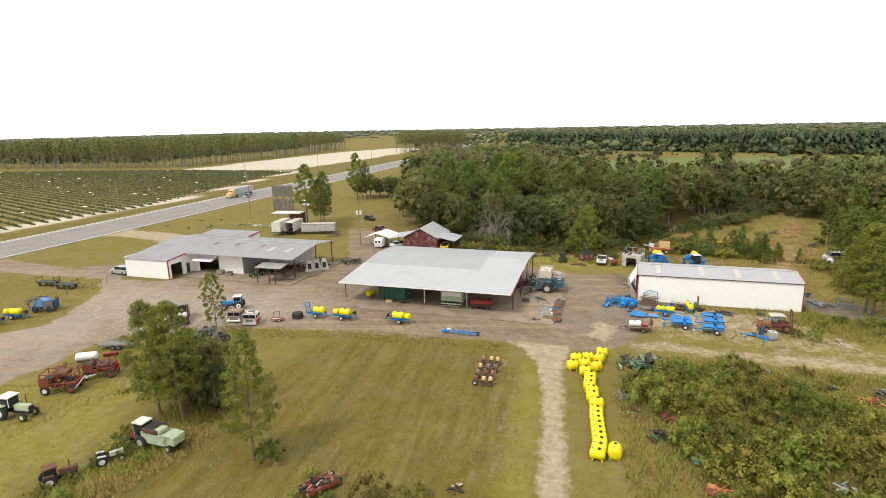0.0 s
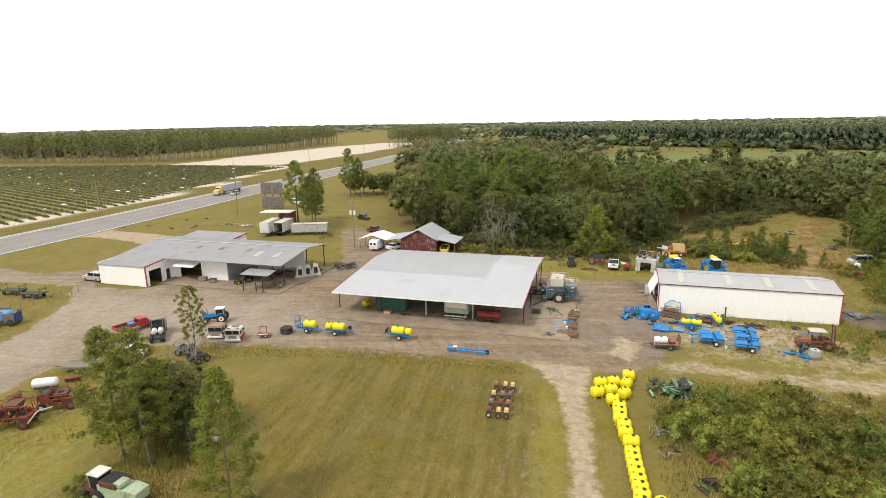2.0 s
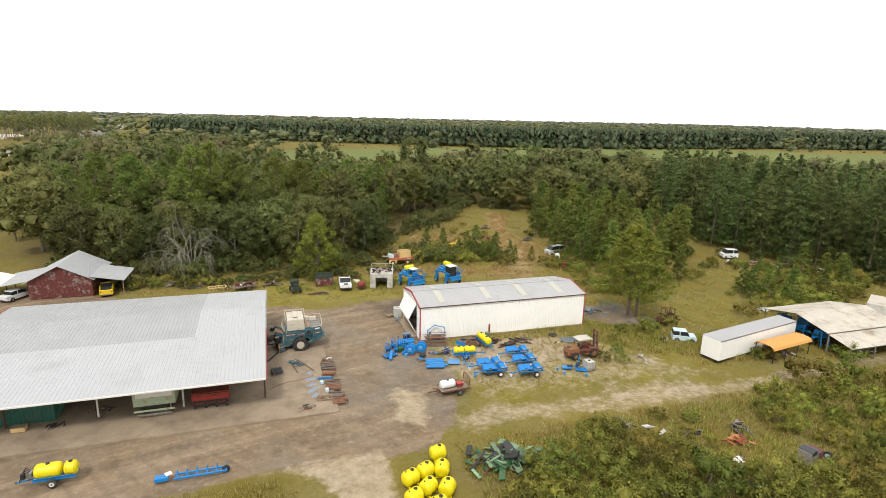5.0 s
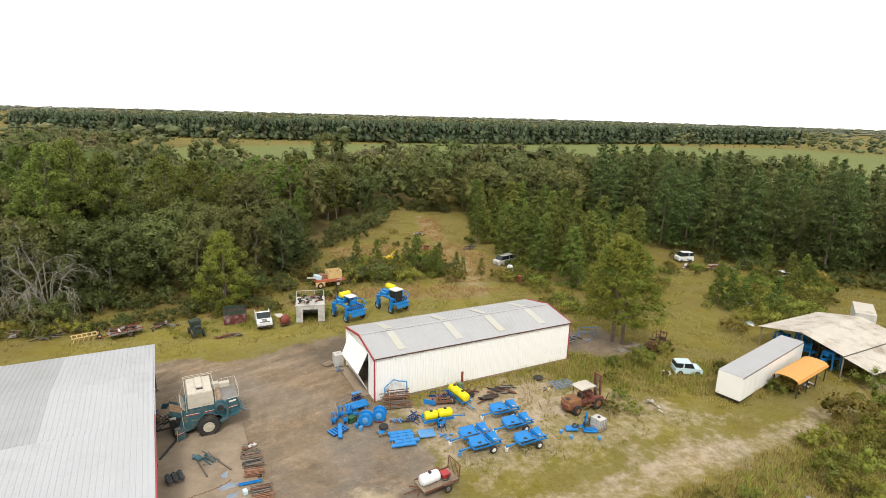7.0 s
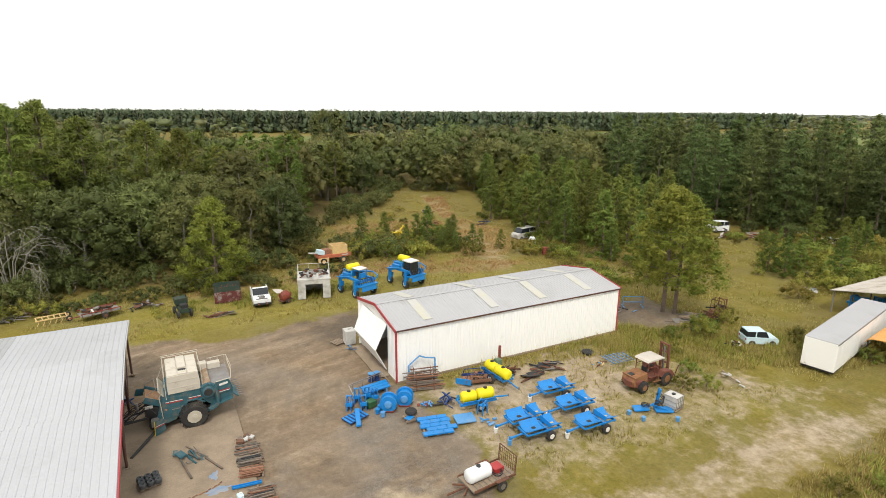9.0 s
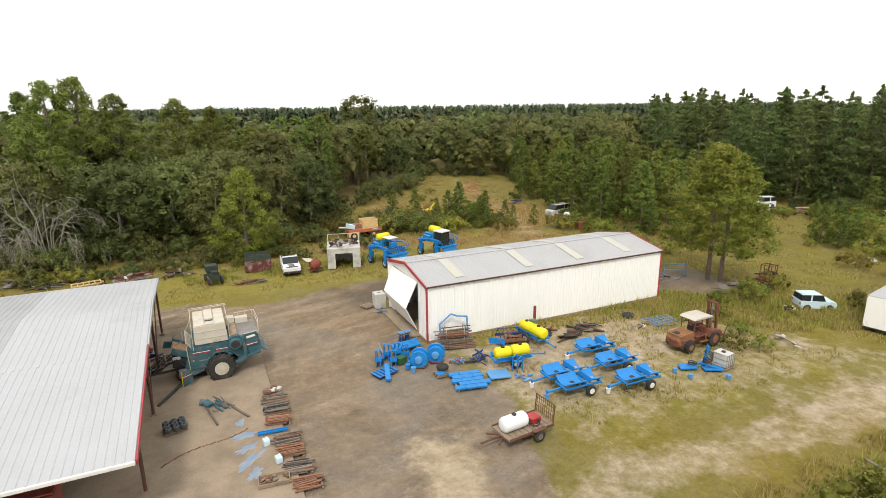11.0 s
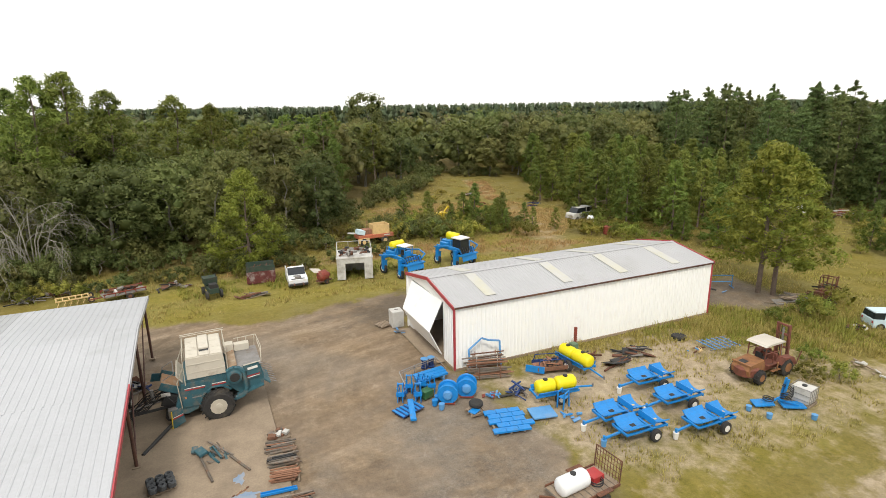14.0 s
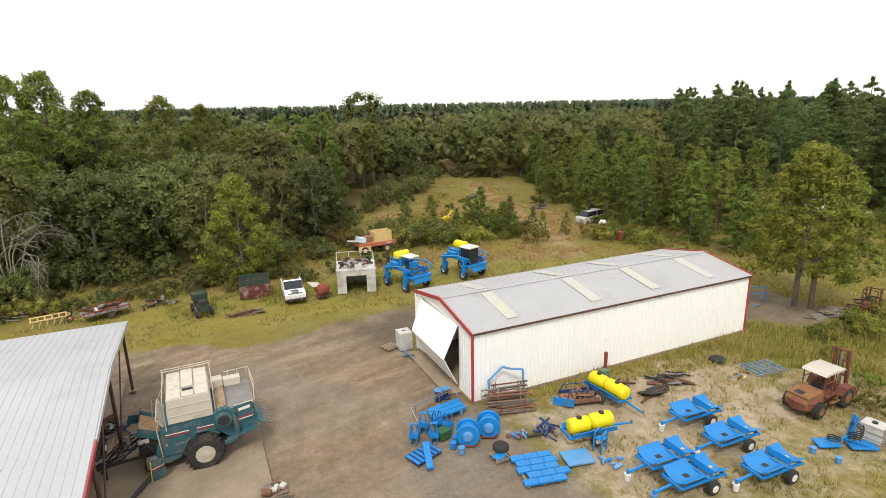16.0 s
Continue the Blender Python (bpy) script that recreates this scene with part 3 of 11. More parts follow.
    col = mix(math_("MULTIPLY", attr("litter"), 0.8), col, mix(span(mid, 0.3, 0.7), (0.12, 0.092, 0.04), (0.19, 0.145, 0.06)))
    col = mix(math_("MULTIPLY", span(speck, 0.52, 0.72), 0.5), col, (0.085, 0.088, 0.022))
    col = mix(math_("MULTIPLY", span(speck, 0.48, 0.3), 0.35), col, (0.36, 0.28, 0.105))
    earth = mix(span(broad, 0.3, 0.7), (0.235, 0.172, 0.118), (0.315, 0.234, 0.158))
    tracks = tex(0.42, 6, 0.65, (0.14, 1.5, 1), 14)
    earth = mix(span(tracks, 0.44, 0.72), earth, (0.175, 0.132, 0.095))
    earth = mix(math_("MULTIPLY", span(tracks, 0.46, 0.3), 0.6), earth, (0.40, 0.315, 0.22))
    earth = mix(span(mid, 0.5, 0.85), earth, (0.42, 0.335, 0.24))
    earth = mix(math_("MULTIPLY", span(tex(0.33, 6, 0.7), 0.54, 0.7), 0.7), earth, (0.125, 0.094, 0.07))
    ruts = n.new("ShaderNodeTexWave")
    ruts.wave_type, ruts.rings_direction = "RINGS", "Z"
    ruts.inputs["Scale"].default_value, ruts.inputs["Distortion"].default_value, ruts.inputs["Detail"].default_value, ruts.inputs["Detail Scale"].default_value = 0.16, 7.0, 3, 0.35
    l.new(geo.outputs["Position"], ruts.inputs["Vector"])
    worn = math_("MULTIPLY", span(ruts.outputs["Fac"], 0.72, 0.98), span(broad, 0.4, 0.62))
    earth = mix(math_("MULTIPLY", worn, 0.4), earth, (0.165, 0.125, 0.092))
    earth = mix(math_("MULTIPLY", span(tex(0.07, 3, 0.5), 0.5, 0.6), 0.45), earth, (0.235, 0.205, 0.172))
    earth = mix(math_("MULTIPLY", attr("ashy"), 0.62), earth, mix(span(mid, 0.3, 0.7), (0.33, 0.275, 0.215), (0.47, 0.405, 0.33)))
    col = mix(edge("dirt", 0.9), col, earth)
    stones = tex(9.0, 4, 0.8)
    col = mix(math_("MULTIPLY", math_("MULTIPLY", attr("gravel"), span(tex(0.5, 6, 0.7), 0.36, 0.62)), 0.62), col, mix(span(stones, 0.35, 0.68), (0.115, 0.105, 0.095), (0.30, 0.272, 0.24)))
    sand_c = mix(span(mid, 0.3, 0.7), (0.31, 0.245, 0.165), (0.50, 0.41, 0.29))
    col = mix(edge("sand", 0.95), col, sand_c)
    col = mix(edge("white", 0.9), col, mix(span(mid, 0.3, 0.7), (0.50, 0.44, 0.35), (0.68, 0.61, 0.5)))
    col = mix(math_("MULTIPLY", edge("dark", 1.0), 0.75), col, (0.10, 0.082, 0.066))
    grain = span(fine, 0.25, 0.75)
    col = mix(math_("MULTIPLY", math_("SUBTRACT", 1.0, grain), 0.34), col, (0.065, 0.055, 0.028))
    # clods, tufts and worn spots from a hand to a few paces across
    tone = n.new("ShaderNodeHueSaturation")
    spots = math_("ADD", math_("MULTIPLY", span(tex(2.6, 7, 0.8), 0.3, 0.7), 0.34), math_("MULTIPLY", span(tex(0.42, 6, 0.7), 0.3, 0.7), 0.22))
    l.new(math_("ADD", spots, 0.72), tone.inputs["Value"])
    l.new(math_("ADD", math_("MULTIPLY", span(tex(0.21, 4, 0.6), 0.35, 0.65), -0.16), 1.1), tone.inputs["Saturation"])
    l.new(col, tone.inputs["Color"])
    l.new(tone.outputs["Color"], b.inputs["Base Color"])
    bp = n.new("ShaderNodeBump")
    bp.inputs["Strength"].default_value, bp.inputs["Distance"].default_value = 0.5, 0.12
    l.new(math_("ADD", fine, mid), bp.inputs["Height"])
    l.new(bp.outputs["Normal"], b.inputs["Normal"])
    return m


ground_me.materials.append(ground_material())
ground = tagged(new("ground", ground_me), "flat farmyard ground of dry mown grass, grey-brown dirt and pale sand", "ground", kind="structure")


# ---- highway ----
def strip(name, line, half, z, material, parent=None, offset=0.0, label="", dash=None):
    """A flat band along a line of plan points, with real thickness."""
    bm = bmesh.new()
    line = [Vector((*p, 0)) for p in line]
    dense = []
    for a, b in zip(line, line[1:]):
        k = max(1, int((b - a).length / 6))
        dense += [a.lerp(b, i / k) for i in range(k)]
    dense.append(line[-1])
    rows = []
    for i, p in enumerate(dense):
        d = (dense[min(i + 1, len(dense) - 1)] - dense[max(i - 1, 0)]).normalized()
        s = Vector((-d.y, d.x, 0))
        rows.append([bm.verts.new(p + s * (offset + o) + Vector((0, 0, z + h))) for o, h in ((half, -0.12), (half, 0), (-half, 0), (-half, -0.12))])
    for i, (a, b) in enumerate(zip(rows, rows[1:])):
        if dash and (i % dash[1]) >= dash[0]:
            continue
        for k in range(3):
            bm.faces.new((a[k], a[k + 1], b[k + 1], b[k]))
    bmesh.ops.recalc_face_normals(bm, faces=bm.faces)
    return part(name, bm, material, parent, label)


ROAD = [(-168, -330), (-160, -120), (-158, -20), (-158.2, 20), (-160, 60), (-163.3, 105), (-167.5, 195), (-176, 320), (-183, 425), (-193, 540), (-205, 640), (-240, 900), (-330, 1300), (-480, 1800)]
road = tagged(strip("road", ROAD, 10.8, 0.03, ASPHALT), "worn grey asphalt highway with white edge lines", "road", kind="structure")
for off in (-9.9, 9.9):
    strip("edge_line", ROAD, 0.22, 0.036, LINE_WHITE, road, off)
for off in (-3.6, 3.6):
    strip("centre_line", ROAD, 0.15, 0.036, LINE_YELLOW, road, off)
tagged(strip("verge_kerb", ROAD, 0.5, 0.02, mat("pale_shoulder", (0.45, 0.41, 0.33), 0.95, vary=0.2), None, 11.6), "pale sandy shoulder along the highway", "shoulder", kind="structure")


# ---- the white steel shed ----
WX, WY, WH, WR = 24.35, 8.9, 4.7, 5.5
shed = empty("storage_shed", 0, 0, label="long white ribbed steel shed with grey roof and red trim", category="shed")
bm = ribbed(bmesh.new(), (0, 0, 0.12), (WX, 0, 0), (0, 0, WH - 0.12), 0, 0.035, 0.05)
part("front_wall", bm, WHITE, shed)
bm = ribbed(bmesh.new(), (WX, WY, 0.12), (-WX, 0, 0), (0, 0, WH - 0.12), 0, 0.035, 0.05)
part("back_wall", bm, WHITE, shed)


def gable(bm, x, y0, y1, z0, eave, ridge, thick, hole=None):
    """An end wall with a low gable; hole: y0, y1 and top of a door opening."""
    mid = (y0 + y1) / 2
    top = lambda y: eave + (ridge - eave) * (1 - abs(y - mid) / ((y1 - y0) / 2))  # noqa: E731
    cols = [(y0, mid, z0), (mid, y1, z0)] if not hole else [(y0, hole[0], z0), (hole[0], mid, hole[2]), (mid, hole[1], hole[2]), (hole[1], y1, z0)]
    for a, b, lo in cols:
        v = [bm.verts.new((x + dx, y, z)) for dx in (0, thick) for y, z in ((a, lo), (b, lo), (b, top(b)), (a, top(a)))]
        for f in ((3, 2, 1, 0), (4, 5, 6, 7), (0, 1, 5, 4), (1, 2, 6, 5), (2, 3, 7, 6), (3, 0, 4, 7)):
            bm.faces.new([v[i] for i in f])
    bmesh.ops.recalc_face_normals(bm, faces=bm.faces)
    return bm


part("end_wall", gable(bmesh.new(), 0.0, 0.06, WY - 0.06, 0.1, WH - 0.02, WR - 0.02, 0.08, (1.9, 7.9, 4.45)), WHITE, shed, "white end wall with a wide doorway")
for y in (0.35, 0.65, 0.95, 1.25, 1.55, 8.2, 8.5):
    part("rib", B((-0.012, y, 2.35), (0.03, 0.06, 4.4)), WHITE, shed)
part("end_wall", gable(bmesh.new(), WX - 0.08, 0.06, WY - 0.06, 0.1, WH - 0.02, WR - 0.02, 0.08), WHITE, shed)
slope = Vector((0, WY / 2 + 0.15, WR - WH + 0.03))
bm = ribbed(bmesh.new(), (-0.12, -0.15, WH), (WX + 0.24, 0, 0), slope, 0, 0.03, 0.04)
part("roof_slope", bm, ROOF_PALE, shed)
bm = ribbed(bmesh.new(), (WX + 0.12, WY + 0.15, WH), (-WX - 0.24, 0, 0), (0, -slope.y, slope.z), 0, 0.03, 0.04)
part("roof_slope", bm, ROOF_PALE, shed)
part("ridge_cap", B((WX / 2, WY / 2, WR + 0.05), (WX + 0.3, 0.35, 0.05), bevel=0.02), ROOF_PALE, shed)
tilt = math.degrees(math.atan2(slope.z, slope.y))
for x in (3.2, 9.9, 15.3, 20.9):
    part("skylight", B((x, 2.35, WH + 0.055 + 2.5 * slope.z / slope.y), (0.85, 3.5, 0.04), (tilt, 0, 0), bevel=0.012), SKYLIGHT, shed, "yellowed translucent roof panel")
    part("skylight", B((x + 0.2, WY - 2.4, WH + 0.055 + 2.55 * slope.z / slope.y), (0.85, 3.3, 0.04), (-tilt, 0, 0), bevel=0.012), SKYLIGHT, shed, "yellowed translucent roof panel")
for x in (-0.14, WX + 0.14):
    for y, s in ((-0.16, 1), (WY + 0.16, -1)):
        bm = bmesh.new()
        a, b = Vector((x, y, WH - 0.04)), Vector((x, WY / 2, WR + 0.0))
        d = b - a
        box(bm, (a + b) / 2, (0.09, d.length, 0.26), (math.degrees(math.atan2(d.z, abs(d.y))) * s, 0, 0), bevel=0.015)
        part("rake_trim", bm, RED_TRIM, shed, "red rake trim")
for x in (-0.03, WX + 0.03):
    part("corner_trim", B((x, -0.03, WH / 2), (0.14, 0.14, WH - 0.1), bevel=0.02), RED_TRIM, shed, "red corner trim")
    part("corner_trim", B((x, WY + 0.03, WH / 2), (0.2, 0.2, WH - 0.1), bevel=0.02), WHITE, shed)
part("eave_trim", B((WX / 2, -0.17, WH - 0.06), (WX + 0.1, 0.07, 0.12), bevel=0.01), BROWN, shed, "dark red eave trim")
part("eave_trim", B((WX / 2, WY + 0.17, WH - 0.06), (WX + 0.1, 0.07, 0.12), bevel=0.01), BROWN, shed)
part("footing", B((WX / 2, WY / 2, 0.02), (WX + 0.16, WY + 0.16, 0.2), bevel=0.02), CONCRETE, shed, "concrete slab footing")
# bi-fold door, part raised and buckled outwards
door = part("door", B((0, 0, 0), (0.05, 0.05, 0.05)), STEEL, shed, "half-raised white bi-fold door")
door.matrix_basis = pose(0.1, 5, 4.3)
for name, p in (("upper_leaf", [(-0.06, 7.95, 4.35), (-0.06, 2.0, 4.45), (-1.2, 1.75, 2.45), (-1.2, 7.1, 2.45)]), ("lower_leaf", [(-1.17, 7.1, 2.42), (-1.17, 1.75, 2.42), (-0.1, 2.1, 0.35), (-0.1, 7.6, 0.35)])):
    bm = bmesh.new()
    v = [bm.verts.new(Vector(q) - Vector((0.1, 5, 4.3))) for q in p] + [bm.verts.new(Vector(q) + Vector((0.07, 0, 0)) - Vector((0.1, 5, 4.3))) for q in p]
    for f in ((0, 1, 2, 3), (7, 6, 5, 4), (0, 4, 5, 1), (1, 5, 6, 2), (2, 6, 7, 3), (3, 7, 4, 0)):
        bm.faces.new([v[i] for i in f])
    bmesh.ops.recalc_face_normals(bm, faces=bm.faces)
    part(name, bm, WHITE, door)
part("door_step", B((-0.5, 5, 0.04), (1.2, 7, 0.1), bevel=0.02), CONCRETE, shed)
part("floor_slab", B((WX / 2, WY / 2, 0.15), (WX - 0.3, WY - 0.3, 0.08)), CONCRETE, shed)

# ---- the open machinery shed ----
CX0, CX1 = -49.3, -19.2
canopy = empty("open_shed", -34, 0, label="wide open-sided machinery shed with silver ribbed metal roof", category="shed")
PROF = [(-13.4, 3.75), (3.8, 5.28), (12.0, 4.75)]


def c_z(y):
    return float(np.interp(y, [p[0] for p in PROF], [p[1] for p in PROF]))


def c_sheet(name, x0, x1, y0, y1, material, lift=0.0, label=""):
    bm = ribbed(bmesh.new(), (x0 + 34, y0, c_z(y0) + lift), (x1 - x0, 0, 0), (0, y1 - y0, c_z(y1) - c_z(y0)), 0, 0.03, 0.03, 0.38, 0.06)
    return part(name, bm, material, canopy, label)


c_sheet("roof_sheet", CX0, CX1, -13.4, -3.2, ROOF_NEW)
c_sheet("roof_sheet", CX0, -26.7, -3.2, 3.8, ROOF_OLD, 0.0, "older duller roof sheet")
c_sheet("roof_sheet", -26.7, CX1, -3.2, 3.8, ROOF_NEW)
c_sheet("roof_sheet", CX0, -26.7, 3.8, 12.0, ROOF_OLD, 0.0, "older duller roof sheet")
c_sheet("roof_sheet", -26.7, CX1, 3.8, 12.0, ROOF_NEW)
part("gutter", B((0 - 0.25, -13.45, 3.68), (CX1 - CX0, 0.14, 0.16), bevel=0.02), RIM_WHITE, canopy, "white eave gutter")
part("back_trim", B((-0.25, 12.02, 4.68), (CX1 - CX0, 0.08, 0.16), bevel=0.02), ROOF_NEW, canopy)
for x, y0, y1, m in ((CX1 + 0.05, -13.4, -2.6, RED_TRIM), (CX1 + 0.05, -2.6, 3.8, ROOF_NEW), (CX1 + 0.05, 3.8, 12, ROOF_NEW), (CX0 - 0.05, -13.4, 3.8, RED_TRIM), (CX0 - 0.05, 3.8, 12, RED_TRIM)):
    a, b = Vector((x + 34, y0, c_z(y0) - 0.08)), Vector((x + 34, y1, c_z(y1) - 0.08))
    part("rake_trim", B((a + b) / 2, (0.07, (b - a).length, 0.26), (math.degrees(math.atan2(b.z - a.z, b.y - a.y)), 0, 0), bevel=0.01), m, canopy, "red rake trim" if m is RED_TRIM else "")
POSTS_X = (-49.6, -42.2, -34.7, -27.2, -19.45)
for x in POSTS_X:
    for y in (-10.3, -2.6, 4.2, 11.4):
        if -50 < x < -20 and y in (-2.6, 4.2) and x not in (-49.6,):
            continue
        m = RIM_WHITE if y == -10.3 and x in (-34.7, -27.2) else BROWN
        part("post", R((x + 34, y, 0), (x + 34, y, c_z(y) - 0.12), 0.09, 10), m, canopy)
        part("post_base", B((x + 34, y, 0.1), (0.4, 0.4, 0.12), bevel=0.02), CONCRETE, canopy)
for y in (-10.3, -2.6, 4.2, 11.4):
    part("beam", B((-0.4, y, c_z(y) - 0.25), (CX1 - CX0 - 0.4, 0.12, 0.3), bevel=0.01), BROWN, canopy)
for x in POSTS_X:
    for (y0, z0), (y1, z1) in zip(PROF, PROF[1:]):
        part("rafter", R((x + 34, y0 + 0.2, z0 - 0.14), (x + 34, y1 - 0.05, z1 - 0.14), 0.07, 6), BROWN, canopy)
for k, y in enumerate(np.arange(-12.6, 11.8, 1.7)):
    part("purlin", B((-0.25, float(y), c_z(y) - 0.1), (CX1 - CX0 - 0.2, 0.06, 0.1)), STEEL, canopy)
for p, q in (((-19.45, -2.6, 0.1), (-19.6, 2.6, 4.6)), ((-19.45, 4.2, 0.2), (-19.45, 9.5, 4.4))):
    part("brace", R((p[0] + 34, p[1], p[2]), (q[0] + 34, q[1], q[2]), 0.045, 6), BROWN, canopy)
bm = bmesh.new()
box(bm, (0, 0, 0), (37.2, 19, 0.22), bevel=0.03)
slab = tagged(part("concrete_slab", bm, CONCRETE), "stained pale concrete floor slab of the open shed", "slab", kind="structure")
slab.matrix_basis = pose(-31.0, -5.6, 0.0)
tagged(part("concrete_slab", B((0, 0, 0), (29, 9, 0.2), bevel=0.03), CONCRETE), "stained concrete floor slab", "slab", kind="structure").matrix_basis = pose(-34.5, 8.4, 0.0)
green_wall = empty("green_partition", -40.9, -7.5, label="dark green ribbed steel wall bay under the roof", category="partition")
bm = ribbed(bmesh.new(), (-2.4, -2.3, 0.1), (4.9, 0, 0), (0, 0, 3.6), 0, 0.04, 0.06, 0.35)
part("front_panel", bm, GREEN, green_wall)
bm = ribbed(bmesh.new(), (2.5, -2.3, 0.1), (0, 2.4, 0), (0, 0, 3.7), 0, 0.04, 0.06, 0.35)
part("side_panel", bm, GREEN, green_wall)
bm = ribbed(bmesh.new(), (-2.4, 4.2, 0.1), (0, -6.5, 0), (0, 0, 3.7), 0, 0.04, 0.06, 0.35)
part("side_panel", bm, GREEN, green_wall)


# ---- trees ----
def leaf_mesh(name, verts, faces, normals):
    """A mesh whose leaves are shaded as the clump that they belong to."""
    v, fc, n = np.array(verts, np.float32), np.array(faces, np.int32), np.array(normals, np.float32)
    g = np.cross(v[fc[:, 1]] - v[fc[:, 0]], v[fc[:, 2]] - v[fc[:, 0]])
    flip = (g * n[fc[:, 0]]).sum(1) < 0
    fc[flip] = fc[flip][:, [0, 2, 1]]
    me = bpy.data.meshes.new(name)
    me.vertices.add(len(v))
    me.vertices.foreach_set("co", v.ravel())
    me.loops.add(fc.size)
    me.loops.foreach_set("vertex_index", fc.ravel())
    me.polygons.add(len(fc))
    me.polygons.foreach_set("loop_start", np.arange(0, fc.size, 3, dtype=np.int32))
    me.update(calc_edges=True)
    me.normals_split_custom_set_from_vertices(n / (np.linalg.norm(n, axis=1)[:, None] + 1e-9))
    return me


def crown_parts(seed, lobes, leaf, per, core=0.72, slim=0.8):
    """Many small leaves over a cloud of lobes, with ragged cores that close the view through."""
    r = np.random.RandomState(seed)
    verts, faces, normals = [], [], []
    mid = np.mean([c for c, _ in lobes], 0)
    for c, rad in lobes:
        c, rad = np.array(c), np.array(rad)
        if core:
            bm = bmesh.new()
            if slim < 0.7:
                bmesh.ops.create_cone(bm, segments=5, radius1=0.8, radius2=0.3, depth=1.5, cap_ends=True, cap_tris=False)
                bmesh.ops.triangulate(bm, faces=bm.faces)
            else:
                bmesh.ops.create_icosphere(bm, subdivisions=1, radius=1.0)
            k0 = len(verts)
            for v in bm.verts:
                d = np.array(v.co) / v.co.length
                verts.append(c + d * rad * core * r.uniform(0.45, 1.15))
                normals.append(d + r.normal(size=3) * 0.55)
            bm.verts.index_update()
            faces += [[k0 + v.index for v in p.verts] for p in bm.faces]
            bm.free()
        d = r.normal(size=(per, 3))
        d /= np.linalg.norm(d, axis=1)[:, None]
        d[:, 2] = np.where((d[:, 2] < -0.3) & (r.rand(per) < 0.6), -d[:, 2], d[:, 2])
        p = c + d * rad * r.uniform(0.55, 1.18, (per, 1))
        nrm = d + r.normal(size=(per, 3)) * 0.6
        nrm /= np.linalg.norm(nrm, axis=1)[:, None]
        t = np.cross(nrm, r.normal(size=(per, 3)))
        t /= np.linalg.norm(t, axis=1)[:, None] + 1e-9
        b = np.cross(nrm, t)
        s = leaf * r.uniform(0.6, 1.4, (per, 1))
        out = 0.7 * d + 0.7 * (p - mid) / (np.linalg.norm(p - mid, axis=1)[:, None] + 1e-6) + (0, 0, 0.35) + r.normal(size=(per, 3)) * 0.4
        k0 = len(verts)
        e, g = t * s * (0.8 / slim) ** 0.6, b * s * slim
        verts += list(np.stack([p - e, p + g, p + e * 0.7 - g * 0.5], 1).reshape(-1, 3))
        normals += list(np.repeat(out, 3, 0))
        faces += [[k0 + 3 * i, k0 + 3 * i + 1, k0 + 3 * i + 2] for i in range(per)]
    return np.array(verts, np.float32), np.array(faces, np.int32), np.array(normals, np.float32)


def crown(*shape):
    return leaf_mesh("crown", *crown_parts(*shape))


def trunk_mesh(seed, height, r0, limbs, lean=0.3, seg=6):
    r = np.random.RandomState(seed)
    bm = bmesh.new()
    p, q = Vector((0, 0, -0.2)), Vector((0, 0, 0))
    n = 6
    way = [Vector((lean * r.normal() * (i / n), lean * r.normal() * (i / n), height * i / n - (0.2 if i == 0 else 0))) for i in range(n + 1)]
    for i in range(n):
        rod(bm, way[i], way[i + 1], r0 * (1 - 0.8 * i / n), seg, r0 * (1 - 0.8 * (i + 1) / n))
    for c, rad in limbs:
        z = max(height * 0.25, c[2] - 0.35 * math.hypot(c[0], c[1]) - 0.4)
        z = min(z, height * 0.96)
        k = z / height
        a = way[min(n, int(k * n))].lerp(way[min(n, int(k * n) + 1)], k * n - int(k * n))
        rod(bm, a, c, r0 * 0.3 * (1.1 - k), 4, 0.02)
    me = bpy.data.meshes.new("trunk")
    bm.to_mesh(me)
    bm.free()
    return me


def oak_lobes(r, h, w, count=46, low=0.1, fat=1.0):
    """A billowing round crown that reaches almost to the ground."""
    out = []
    for i in range(count):
        u, a = -1 + 2 * (i + r.uniform(0, 1)) / count, 2.4 * i + r.uniform(-0.5, 0.5)
        ring, k = math.sqrt(max(0.05, 1 - abs(u) ** 2.6)), r.uniform(0.5, 1) ** 0.6
        wide = 1 + 0.16 * math.sin(3 * a + 2 * i % 3)
        s = r.uniform(0.19, 0.32) * w * fat
        out.append(((k * ring * wide * w * 0.88 * math.cos(a), k * ring * wide * w * 0.88 * math.sin(a), h * (low + (0.94 - low) * (0.5 + 0.5 * u * (0.75 + 0.25 * k)))), (s, s * r.uniform(0.85, 1.15), s * r.uniform(0.85, 1.15))))
    return out


def pine_lobes(r, h, w, bare=0.4, count=36, point=0.75, flat=0.7):
    """A cone of overlapping branch clumps that ends in a thin leader."""
    out = []
    for i in range(count):
        k = ((i + r.uniform(0, 1)) / count) ** 1.1
        z = h * (bare + (0.95 - bare) * k)
        reach = w * (1.0 - k) ** point * r.uniform(0.75, 1.15) + 0.1
        a, d = 2.4 * i + r.uniform(-0.6, 0.6), reach * r.uniform(0.35, 0.85)
        s = 0.30 * reach + 0.22
        out.append(((d * math.cos(a), d * math.sin(a), z + 0.05 * d + r.uniform(-0.3, 0.3)), (s * r.uniform(0.9, 1.4), s * r.uniform(0.9, 1.4), s * flat)))
    out.append(((0, 0, h * 0.965), (0.16, 0.16, 0.5)))
    return out


